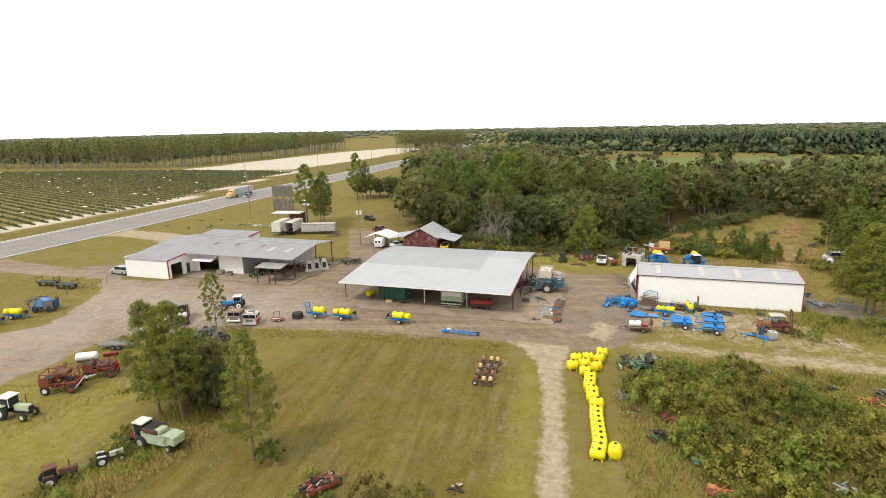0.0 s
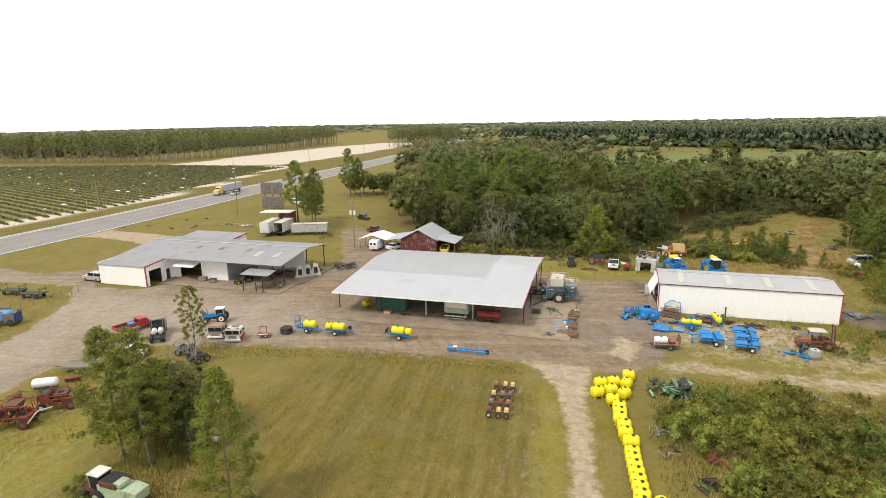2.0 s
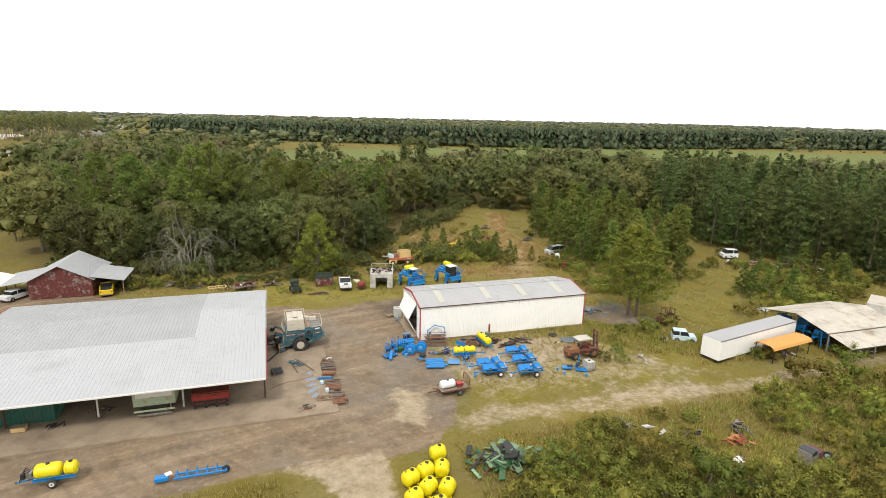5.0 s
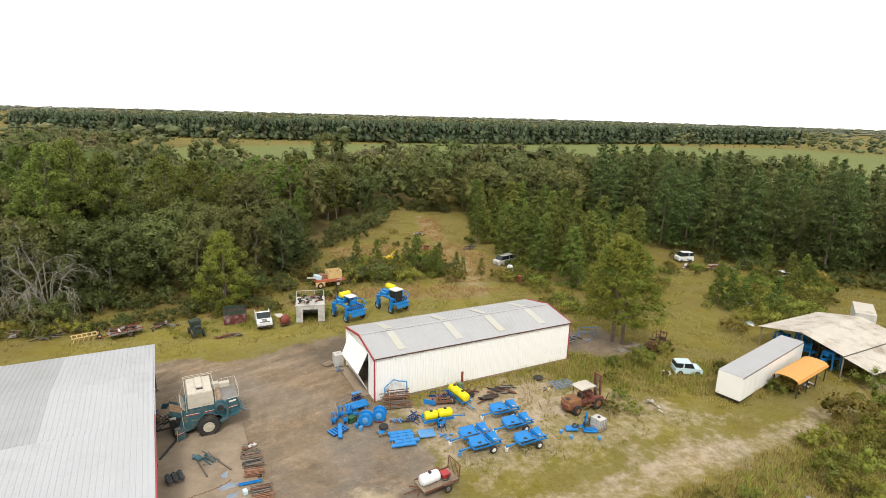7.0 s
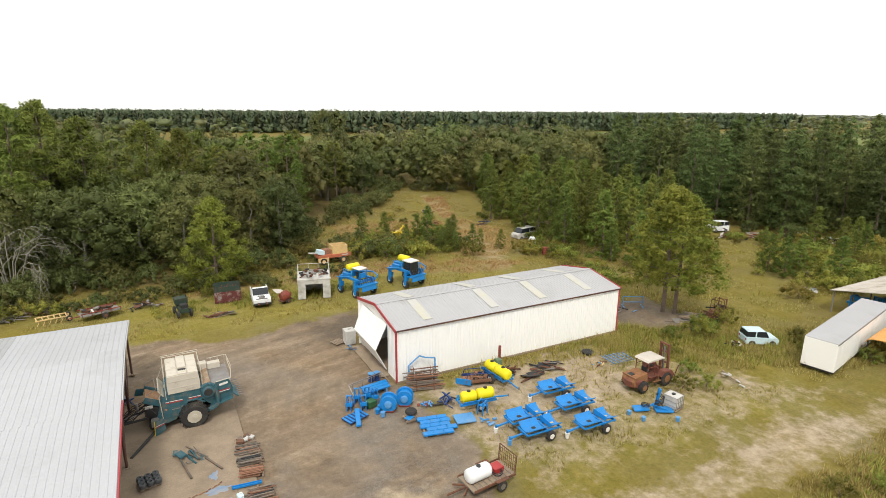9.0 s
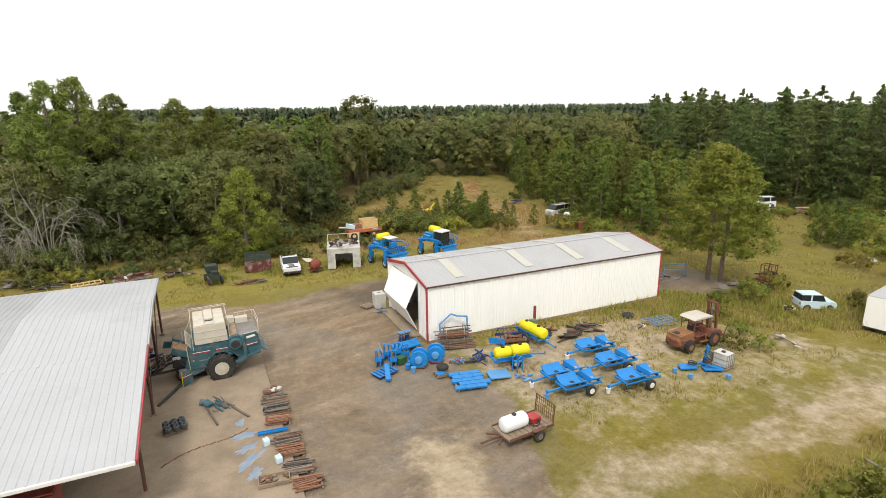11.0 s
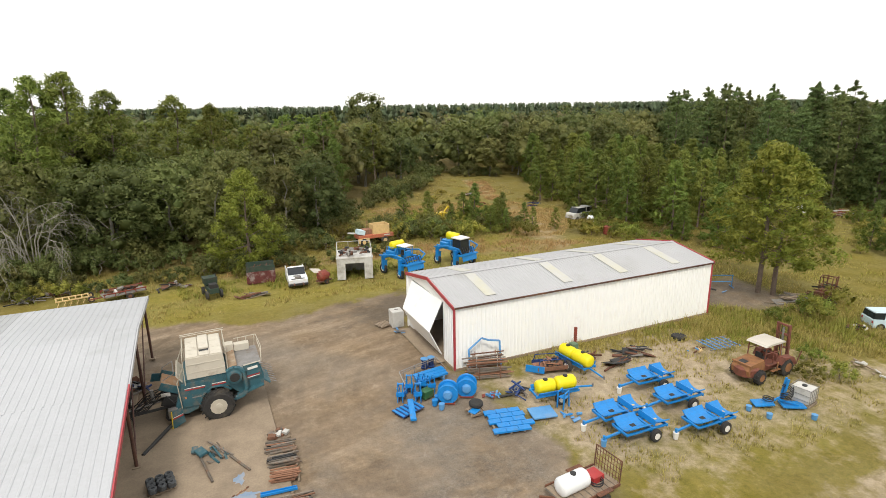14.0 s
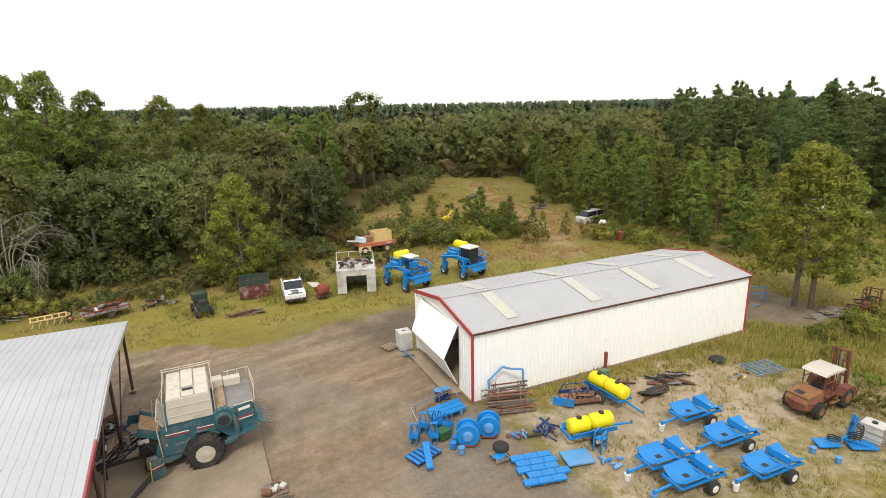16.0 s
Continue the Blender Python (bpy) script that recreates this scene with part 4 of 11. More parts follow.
def field_pine_lobes(r, h, w, bare=0.25, count=60, size=0.24):
    """The clumpy oval crown of a grown pine, ragged at the rim."""
    out = []
    for i in range(count):
        k = ((i + r.uniform(0, 1)) / count) ** 0.9
        z = h * (bare + (0.97 - bare) * k)
        lim = w * math.sqrt(max(0.04, 1 - ((k - 0.36) / 0.68) ** 2)) * r.uniform(0.7, 1.15)
        a, d = 2.4 * i + r.uniform(-0.6, 0.6), lim * math.sqrt(r.uniform(0.2, 0.9))
        s = r.uniform(0.6, 1.1) * (0.12 + size * w) * (1 - 0.35 * k)
        out.append(((d * math.cos(a), d * math.sin(a), z + 0.12 * d), (s, s * r.uniform(0.8, 1.2), s * 0.62)))
    return out


def tuft_pine_lobes(r, h, w, bare=0.1, count=120, size=0.15, dome=0.6):
    """A full pine crown of round needle tufts, broad below and rounded at the top."""
    out = []
    for i in range(count):
        k = (i + r.uniform(0, 1)) / count
        lim = w * (1 - k) ** dome * min(1.0, 0.55 + 2.5 * k) * r.uniform(0.8, 1.12)
        a, d = 2.4 * i + r.uniform(-0.6, 0.6), lim * math.sqrt(r.uniform(0.15, 0.95))
        s = size * w * r.uniform(0.7, 1.15) * (1 - 0.3 * k)
        out.append(((d * math.cos(a), d * math.sin(a), h * (bare + (0.97 - bare) * k) - 0.08 * d), (s, s * r.uniform(0.85, 1.2), s * r.uniform(0.7, 0.95))))
    return out


def bush_lobes(r, h, w):
    """A mound of small upright sprays."""
    out = []
    for i in range(16):
        a, d = 2.4 * i + r.uniform(-0.5, 0.5), w * math.sqrt((i + 0.5) / 16) * 0.9
        s = r.uniform(0.18, 0.34) * w
        out.append(((d * math.cos(a), d * math.sin(a), h * r.uniform(0.25, 0.85) * (1.15 - 0.5 * d / w)), (s, s * r.uniform(0.85, 1.15), s * r.uniform(0.9, 1.5))))
    return out


KINDS = {}


def kind_of_tree(key, count, lobes, leaf, per, trunk_h, trunk_r, leaf_m, bark_m, core=0.72, slim=0.8, lean=0.3):
    made = []
    for i in range(count):
        r = np.random.RandomState(hash(key.encode()[0]) % 97 + 31 * i + len(key))
        lb = lobes(r)
        cm, tm = crown(i + 5 * len(key), lb, leaf, per, core, slim), trunk_mesh(i, trunk_h, trunk_r, lb[::6], lean)
        cm.materials.append(leaf_m), tm.materials.append(bark_m)
        made.append((cm, tm))
    KINDS[key] = made


kind_of_tree("oak", 6, lambda r: oak_lobes(r, 13, r.uniform(4.2, 5.4)), 0.21, 100, 10, 0.24, OAK_LEAF, BARK_GREY, 0.62)
kind_of_tree("oak_back", 5, lambda r: oak_lobes(r, 13, r.uniform(4.2, 5.4), 30, 0.25, 1.15), 0.26, 64, 9.5, 0.24, OAK_LEAF, BARK_GREY, 0.7)
kind_of_tree("pine", 4, lambda r: tuft_pine_lobes(r, 16, 3.9, 0.34, 80, 0.19, 0.55), 0.17, 78, 15.4, 0.18, PINE_LEAF, BARK, 0.5, 0.45, 0.15)
kind_of_tree("pine_back", 3, lambda r: field_pine_lobes(r, 16, 3.3, 0.32, 40), 0.3, 46, 15.4, 0.18, PINE_LEAF, BARK, 0.62, 0.5, 0.15)
kind_of_tree("field_pine", 1, lambda r: field_pine_lobes(r, 15, 4.3, 0.2, 110, 0.17), 0.16, 92, 14.4, 0.17, PINE_FIELD, BARK, 0.42, 0.42, 0.12)
kind_of_tree("thin_pine", 4, lambda r: tuft_pine_lobes(r, 14, 3.6, 0.24, 110, 0.17, 0.5), 0.14, 86, 13.6, 0.14, PINE_PALE, BARK, 0.3, 0.4, 0.15)
kind_of_tree("bright_pine", 1, lambda r: tuft_pine_lobes(r, 11.6, 4.9, 0.1, 130), 0.15, 84, 10.6, 0.17, PINE_FIELD, BARK, 0.5, 0.5, 0.12)
kind_of_tree("pair_pine", 2, lambda r: tuft_pine_lobes(r, 14.6, 5.0, 0.24, 120, 0.15, 0.5), 0.16, 84, 14.0, 0.2, PINE_FIELD, BARK, 0.46, 0.48, 0.12)
kind_of_tree("dark_pine", 4, lambda r: pine_lobes(r, 18, 4.1, 0.06, 70, 0.52, 0.5), 0.22, 66, 16.4, 0.18, PINE_DARK, BARK, 0.55, 0.45, 0.1)
kind_of_tree("dark_pine_back", 3, lambda r: pine_lobes(r, 18, 4.1, 0.06, 48, 0.52, 0.55), 0.32, 38, 16.4, 0.18, PINE_DARK, BARK, 0.62, 0.5, 0.1)
kind_of_tree("young_pine", 5, lambda r: tuft_pine_lobes(r, 7, 2.1, 0.03, 46, 0.22, 0.8), 0.15, 48, 6.5, 0.09, PINE_LEAF, BARK, 0.55, 0.45, 0.1)
kind_of_tree("bush", 6, lambda r: bush_lobes(r, 2.4, 1.7), 0.08, 90, 1.2, 0.06, BUSH_LEAF, BARK, 0.6)
kind_of_tree("undergrowth", 4, lambda r: bush_lobes(r, 2.6, 1.8), 0.115, 66, 1.4, 0.06, OAK_LEAF, BARK_GREY, 0.62)
TREE_TAGS = {
    "oak": ("broad dark green oak in the wood's edge", "tree", "trees of the wood"),
    "pine": ("tall pine with a bare trunk and bright green crown", "tree", "pines"),
    "bright_pine": ("broad bright green pine before the oaks", "tree", "lone pines"),
    "pair_pine": ("tall pine beside the white shed", "tree", "lone pines"),
    "field_pine": ("tall pine with a long bare trunk and airy crown", "tree", "lone pines"),
    "thin_pine": ("thin pine with airy yellow-green crown in grass", "tree", "field pines"),
    "dark_pine": ("dense dark green plantation pine", "tree", "plantation pines"),
    "young_pine": ("young bushy green pine beside the clearing", "tree", "young pines"),
    "undergrowth": ("dark green shrub along the wood's edge", "bush", "undergrowth"),
    "bush": ("low rounded green bush in rank grass", "bush", "bushes"),
}
NAMES = {"bright_pine": "pine_tree", "pair_pine": "pine_tree", "thin_pine": "pine_tree", "field_pine": "pine_tree", "oak": "oak_tree", "pine": "pine_tree", "dark_pine": "pine_tree", "young_pine": "pine_sapling", "bush": "bush", "undergrowth": "shrub"}


def plant(key, x, y, scale=1.0, wide=1.0, which=None, label="", seed=0):
    r = random.Random(int(x * 131 + y * 977) + seed)
    cm, tm = KINDS[key][r.randrange(len(KINDS[key])) if which is None else which]
    key = key.replace("_back", "")
    label0, cat, group = TREE_TAGS[key]
    ob = new(NAMES[key])
    ob.matrix_basis = pose(x, y, -0.05, r.uniform(-2, 2), r.uniform(-2, 2), r.uniform(0, 360)) @ Matrix.Diagonal((scale * wide, scale * wide, scale, 1))
    tagged(ob, label or label0, cat, group)
    for name, me in (("trunk", tm), ("crown", cm)):
        c = new(name, me)
        c.parent = ob
    return ob


def scatter(poly, gap, seed, jitter=0.5):
    """Jittered places inside a polygon."""
    r = np.random.RandomState(seed)
    p = np.array(poly)
    (x0, y0), (x1, y1) = p.min(0), p.max(0)
    gx_, gy_ = np.meshgrid(np.arange(x0, x1, gap), np.arange(y0, y1, gap))
    q = np.stack([gx_.ravel(), gy_.ravel()], 1) + r.uniform(-jitter, jitter, (gx_.size, 2)) * gap
    return q[inside(q, poly) < 0]


rt = random.Random(7)
NEAR_WOOD = [(-55, 49), (-46, 44), (-34, 43.5), (-24, 43), (-15, 40), (-5, 43), (3, 49), (9, 66), (28, 85), (40, 108), (20, 118), (-40, 120), (-78, 120), (-72, 70)]
for x, y in scatter(NEAR_WOOD, 6.6, 3):
    k = rt.random()
    if k < (0.93 if y < 56 else 0.84):
        plant("oak" if y < 60 else "oak_back", x, y, rt.uniform(0.8, 1.06) if y < 56 else rt.uniform(0.82, 1.2), rt.uniform(0.95, 1.25))
    else:
        plant("pine" if y < 70 else "pine_back", x, y, rt.uniform(0.8, 1.12), rt.uniform(1.0, 1.25))
PINE_WALL = [(84, 60), (80, 44), (80, 30), (88, 14), (92, 5), (98, -6), (118, -6), (124, 60), (122, 96), (100, 80)]
for x, y in scatter(PINE_WALL, 5.6, 5):
    plant("dark_pine" if y < 50 and x < 98 else "dark_pine_back", x, y, rt.uniform(0.92, 1.22), rt.uniform(0.9, 1.2))
SAPLINGS = [(38.5, 33), (41, 22), (43, 14), (51, 10), (58, 19), (66, 29), (76, 33), (72, 50), (72, 62), (60, 84), (54, 74), (44, 58), (43.5, 48)]
for x, y in scatter(SAPLINGS, 4.8, 6):
    plant("young_pine", x, y, rt.uniform(0.75, 1.2) if y < 23 else rt.uniform(1.1, 1.75), rt.uniform(1.0, 1.3))
for x, y in scatter([(62, 84), (73, 70), (84, 64), (104, 86), (122, 100), (118, 112), (66, 106), (50, 110), (49, 99)], 7, 8):
    plant("oak_back", x, y, rt.uniform(0.75, 1.25), 1.2)
for x, y, s in ((24, 38, 0.55), (25.6, 36.4, 0.5), (22, 40, 0.5), (20, 37, 0.45), (18, 40, 0.4), (26, 41, 0.45), (30, 36, 0.5), (28.6, 44, 0.55)):
    plant("young_pine", x, y, s, 1.2)
plant("bright_pine", -10.3, 34.2, 1.0, 1.1, 0, "broad bright green pine standing before the oaks")
plant("pair_pine", 33.5, 1.9, 1.0, 1.25, 0, "tall pair pine beside the white shed")
plant("pair_pine", 34.1, 0.8, 0.95, 1.25, 1, "tall pair pine beside the white shed")
plant("pine", -98.4, 58.1, 1.2, 1.15, 2), plant("pine", -93.6, 60, 1.05, 1.2, 3), plant("pine", -90.5, 53, 0.95, 1.3, 1), plant("pine", -87.6, 47.8, 0.86, 1.25, 0)
for x, y, s in ((-33.5, 54, 1.42), (-30, 56, 1.46), (-25, 58, 1.32), (-17.3, 60, 1.28), (-12, 62, 1.2), (-44, 56, 1.3), (-38, 66, 1.35), (-52, 62, 1.3)):
    plant("pine", x, y, s, 1.15)
plant("oak", 29.7, 118, 1.75, 0.9, 1, "tall round tree standing above the wood")
plant("pine", -107.6, 113, 1.25, 1.15, 0), plant("pine", -104.6, 116, 1.0, 1.0, 2)
# the thin pines and the thicket in the mown field
plant("thin_pine", -35.0, -57.1, 0.92, 0.95, 1, "thin pine with a long bare trunk in mown grass")
plant("thin_pine", -46.6, -53.1, 0.96, 1.15, 2), plant("thin_pine", -49.9, -52.8, 0.94, 1.2, 3)
plant("field_pine", -60.4, -31.0, 0.64, 0.7, 0)
for x, y, s in ((-49, -49, 2.3), (-46, -48, 2.1), (-52, -48, 1.9), (-44.5, -50.5, 1.6), (-48, -46, 1.8)):
    plant("oak", x, y, 0.27 * s, 1.1, None, "dark shrubby oak under the pines")
for x, y in scatter([(-100, 118), (-118, 118), (-112, 128), (-96, 132), (-74, 110), (-70, 92), (-80, 96), (-88, 116)], 5.0, 9):
    plant("oak_back", x, y, rt.uniform(0.5, 0.78), 1.2)
thicket = []
SCRAP_SPOTS = [(-2.7, -36.2), (-1.9, -39), (0.6, -43), (2.2, -39.6), (3.4, -46.4), (13.1, -24.8), (16.2, -36.8), (19.9, -33), (21.5, -33), (24.5, -28.9), (26.5, -34.1), (16.8, -46), (13, -48.7), (2.4, -26.4), (4.9, -50.6)]
for x, y in np.concatenate([scatter(BUSHES, 2.3, 11), scatter(BUSHES_EAST, 2.9, 12)]):
    if min(math.hypot(x - a, y - b) for a, b in SCRAP_SPOTS) < 1.8 or math.hypot((x - 0.6) / 3.9, (y + 27.4) / 2.6) < 1:
        continue
    if y < -43 or x > 30:
        thicket.append((x, y))
    else:
        plant("bush", x, y, rt.uniform(0.75, 1.5), rt.uniform(0.95, 1.3))
for x, y in scatter([(15, -23.6), (24, -23.6), (25, -28), (20, -32)], 3.4, 13):
    plant("bush", x, y, rt.uniform(0.3, 0.6), 1.2)
for x, y in ((-33.5, -56.6), (-34.6, -55.9), (36.5, -3.6), (-19, -58.5), (-22, -59.5), (40, -15.9), (51, -19.6), (12, 41), (15, 44), (17, 47), (9, 45), (19, 36), (22, 43), (3, 43), (14, 37), (-2, 40), (27, 33), (35, 31), (40, 19), (36, 14)):
    plant("bush", x, y, rt.uniform(0.55, 1.1), 1.1)


# far woods: joined crowns, too many to count
def stamp_woods(name, places, seed, shapes, tall, material, label, wide=(0.9, 1.25), category="woods"):
    """One mesh of many trees: each place takes a turned, scaled copy of one of the crown shapes, and a tone of its own."""
    r = np.random.RandomState(seed)
    n = len(places)
    pick, turn = r.randint(0, len(shapes), n), r.uniform(0, 6.283, n)
    high = r.uniform(*tall, n) if isinstance(tall, tuple) else tall
    broad = high * r.uniform(*wide, n)
    vs, fs, ns, ts, k0 = [], [], [], [], 0
    for k, (v, f, nm) in enumerate(shapes):
        at = np.where(pick == k)[0]
        if not len(at):
            continue
        c, q = np.cos(turn[at])[:, None], np.sin(turn[at])[:, None]
        x = (v[None, :, 0] * c - v[None, :, 1] * q) * broad[at][:, None] + places[at, :1]
        y = (v[None, :, 0] * q + v[None, :, 1] * c) * broad[at][:, None] + places[at, 1:2]
        z = v[None, :, 2] * high[at][:, None] - 0.1
        vs.append(np.stack([x, y, z], -1).reshape(-1, 3))
        ns.append(np.stack([nm[None, :, 0] * c - nm[None, :, 1] * q, nm[None, :, 0] * q + nm[None, :, 1] * c, np.repeat(nm[None, :, 2], len(at), 0)], -1).reshape(-1, 3))
        fs.append((f[None] + (k0 + np.arange(len(at)) * len(v))[:, None, None]).reshape(-1, 3))
        ts.append(np.repeat(r.rand(len(at)), len(v)))
        k0 += len(at) * len(v)
    me = leaf_mesh(name, np.concatenate(vs), np.concatenate(fs), np.concatenate(ns))
    me.attributes.new("tree", "FLOAT", "POINT").data.foreach_set("value", np.concatenate(ts).astype(np.float32))
    me.materials.append(material)
    return tagged(new(name, me), label, category, kind="stuff")


def shape_set(count, lobes, leaf, per, core=0.75, slim=0.8):
    """Crown shapes one metre tall, to be copied over the woods."""
    out = []
    for i in range(count):
        v, f, nm = crown_parts(60 + i, lobes(np.random.RandomState(400 + i)), leaf, per, core, slim)
        k = v[:, 2].max()
        out.append((v / k, f, nm))
    return out


ROUND_FAR = shape_set(5, lambda r: oak_lobes(r, 10, r.uniform(3.4, 4.6), 15, 0.2, 1.5), 0.3, 30, 0.8)
PINE_FAR = shape_set(4, lambda r: field_pine_lobes(r, 16, 2.7, 0.42, 11, 0.4), 0.48, 11, 0.72, 0.6)
SPIRE_FAR = shape_set(4, lambda r: [((0.5 * math.cos(2.1 * i), 0.5 * math.sin(2.1 * i), 3 + 3.1 * i), (2.9 - 0.5 * i, 2.9 - 0.5 * i, 3.4)) for i in range(5)], 0.7, 8, 1.0, 0.8)
CLUMP_FAR = shape_set(4, lambda r: oak_lobes(r, 10, 4.2, 2, 0.1, 2.4), 1.1, 5, 0.85)
BUSH_FAR = shape_set(5, lambda r: bush_lobes(r, 2.4, 1.7), 0.1, 48, 0.62)
MID_WOOD = [(-78, 118), (-40, 118), (22, 116), (42, 106), (60, 108), (120, 108), (128, 66), (200, 70), (320, 140), (270, 204), (168, 250), (74, 286), (-40, 328), (-138, 310), (-118, 200)]
p = scatter(MID_WOOD, 8.4, 21)
p = p[inside(p, MEADOW) > 0]
wild = np.random.RandomState(77)
low = inside(p, [(-24, 128), (70, 128), (90, 250), (-40, 330), (-30, 200)]) < 0
tall = np.where(low, np.where(wild.rand(len(p)) < 0.12, wild.uniform(11, 16, len(p)), wild.uniform(4, 9.5, len(p))), wild.uniform(9.5, 17.5, len(p)))
pine = wild.rand(len(p)) < 0.22
stamp_woods("mid_woods", p[~pine], 1, ROUND_FAR, tall[~pine], FAR_LEAF, "mixed green wood stretching back from the yard")
stamp_woods("mid_pines", p[pine], 8, PINE_FAR, tall[pine] * 1.12, FAR_LEAF, "scattered pines within the mixed wood", (1.1, 1.5))
stamp_woods("thicket", np.array(thicket), 9, BUSH_FAR, (1.8, 3.6), THICKET_LEAF, "continuous low green thicket of shrubs", (0.85, 1.2))
WEST_PINES = [(-640, 236), (-480, 253), (-398, 258), (-346, 279), (-343, 364), (-361, 557), (-380, 640), (-420, 640), (-395, 540), (-378, 365), (-385, 312), (-480, 288), (-640, 270)]
WEST_BEHIND = [(-640, 290), (-440, 330), (-470, 700), (-560, 690), (-700, 480)]
p = np.concatenate([scatter(WEST_PINES, 6.2, 22), scatter([(-254, 505), (-182, 542), (-190, 600), (-262, 570)], 6, 27)])
stamp_woods("pine_stand", p, 2, PINE_FAR, (18, 26), PALE_PINE, "tall pine stand behind the crop field", (0.75, 1.1))
stamp_woods("pine_stand", scatter(WEST_BEHIND, 12, 28), 6, SPIRE_FAR, (18, 24), PALE_PINE, "pine woods behind the crop field", (1.3, 1.7))
cv, cf = [], []
for x, y in p:
    k = len(cv)
    for h, s in ((-0.2, 0.24), (15, 0.14)):
        cv += [(x + s * math.cos(j * 2.094), y + s * math.sin(j * 2.094), h) for j in range(3)]
    cf += [(k + j, k + (j + 1) % 3, k + 3 + (j + 1) % 3, k + 3 + j) for j in range(3)]
me = bpy.data.meshes.new("pine_stems")
me.from_pydata(cv, [], cf)
me.materials.append(BARK_GREY)
tagged(new("pine_stems", me), "bare pale stems of the pine stand", "woods", kind="stuff")
# the dark plantation beyond the meadow, and woods and scrub to the horizon
PLANTATION = [(-150, 645), (3, 529), (87, 484), (184, 440), (321, 412), (455, 422), (560, 430), (760, 400), (780, 470), (560, 500), (330, 480), (200, 505), (100, 550), (10, 600), (-130, 720)]
p = scatter(PLANTATION, 7.5, 29)
stamp_woods("far_plantation", p, 7, SPIRE_FAR, (20.2, 21.8), STAND_LEAF, "dark even pine plantation beyond the meadow", (1.3, 1.7))
HORIZON = [(-300, 700), (-240, 620), (-130, 310), (260, 300), (300, 480), (500, 500), (520, 150), (900, 100), (1400, 1400), (200, 1700), (-300, 1500)]
p = scatter(HORIZON, 21, 23)
p = p[(inside(p, MEADOW) > 0) & (inside(p, PLANTATION) > 0)]
grown = fnoise(p, 160, 88)
tall = np.where(grown > 0.15, wild.uniform(9, 17, len(p)), wild.uniform(2.5, 6, len(p)))
# the leaf colour here is lightened to stand in for distance haze
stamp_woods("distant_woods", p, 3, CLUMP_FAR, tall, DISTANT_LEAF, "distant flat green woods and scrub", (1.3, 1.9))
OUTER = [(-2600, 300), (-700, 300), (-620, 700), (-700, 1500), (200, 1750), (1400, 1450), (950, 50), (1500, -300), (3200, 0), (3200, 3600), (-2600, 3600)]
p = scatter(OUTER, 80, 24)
# skyline haze is painted into the leaf colour, palest of all the woods
stamp_woods("horizon_woods", p, 4, CLUMP_FAR, (7, 11), HAZE_TINT_LEAF, "green woods along the skyline, haze mixed into their pale colour", (8.0, 11.0))
EAST = [(124, 0), (160, -40), (400, -120), (520, 140), (330, 195), (240, 140), (170, 80), (124, 62)]
p = scatter(EAST, 11, 25)
p = p[inside(p, MEADOW) > 0]
stamp_woods("pale_thicket", p[(p[:, 0] > 150)], 5, CLUMP_FAR, (6, 12), PALE_LEAF, "pale yellow-green thicket beyond the pines")

for x, y in scatter([(-58, 47), (-46, 40.5), (-34, 39.5), (-24, 38.5), (-15, 36), (-5, 39), (4, 45), (11, 62), (8, 66), (0, 50), (-8, 46), (-24, 45), (-46, 46), (-56, 52)], 2.9, 41):
    plant("undergrowth", x, y, rt.uniform(0.6, 1.35), rt.uniform(0.9, 1.25))
for x, y in scatter([(8, 62), (13, 60), (31, 80), (44, 104), (56, 92), (62, 100), (44, 114), (28, 88), (14, 70)], 3.4, 43):
    plant("undergrowth", x, y, rt.uniform(0.7, 1.5), rt.uniform(0.9, 1.25))
for x, y in scatter([(60, 3), (50, -3.4), (62, -5), (72, -4), (90, 5), (86, 10), (76, 11)], 2.7, 44):
    plant("bush", x, y, rt.uniform(0.75, 1.4), rt.uniform(0.95, 1.3))
for x, y in scatter([(12, 43), (20, 40), (30, 44), (34, 58), (40, 76), (34, 78), (24, 66), (16, 54)], 5.5, 45):
    plant("bush", x, y, rt.uniform(0.4, 0.95), 1.2)
for x, y in scatter([(76, 29), (85, 14), (90, 3), (97, -8), (99, -4), (92, 8), (88, 16), (78, 33), (68, 36), (66, 32)], 3.4, 42):
    plant("undergrowth", x, y, rt.uniform(0.6, 1.2), rt.uniform(0.9, 1.25))


for x, y in scatter([(-16, 33), (-8, 34), (0, 36), (3, 39), (12, 36.5), (20, 38), (17, 44), (9, 46), (-6, 41), (-16, 38)], 2.8, 46):
    plant("undergrowth" if rt.random() < 0.6 else "bush", x, y, rt.uniform(0.5, 1.15), rt.uniform(0.95, 1.3))
for x, y in ((24.6, 40.5), (26.8, 39.4), (23.0, 42.4), (20.6, 44.2), (28.2, 41.8), (30.2, 38.6), (29.4, 46.4), (17.8, 47.4), (15, 50.6), (33.2, 34.8)):
    plant("young_pine", x, y, rt.uniform(0.4, 0.8), 1.25)
for x, y in scatter([(54, 9), (60, 3), (56, -2), (64, -3), (76, -1), (90, 6), (84, 13), (76, 20), (70, 24), (66, 20), (72, 13)], 3.2, 47):
    plant("bush" if rt.random() < 0.75 else "young_pine", x, y, rt.uniform(0.45, 1.15) if rt.random() < 0.75 else 0.5, rt.uniform(0.95, 1.3))
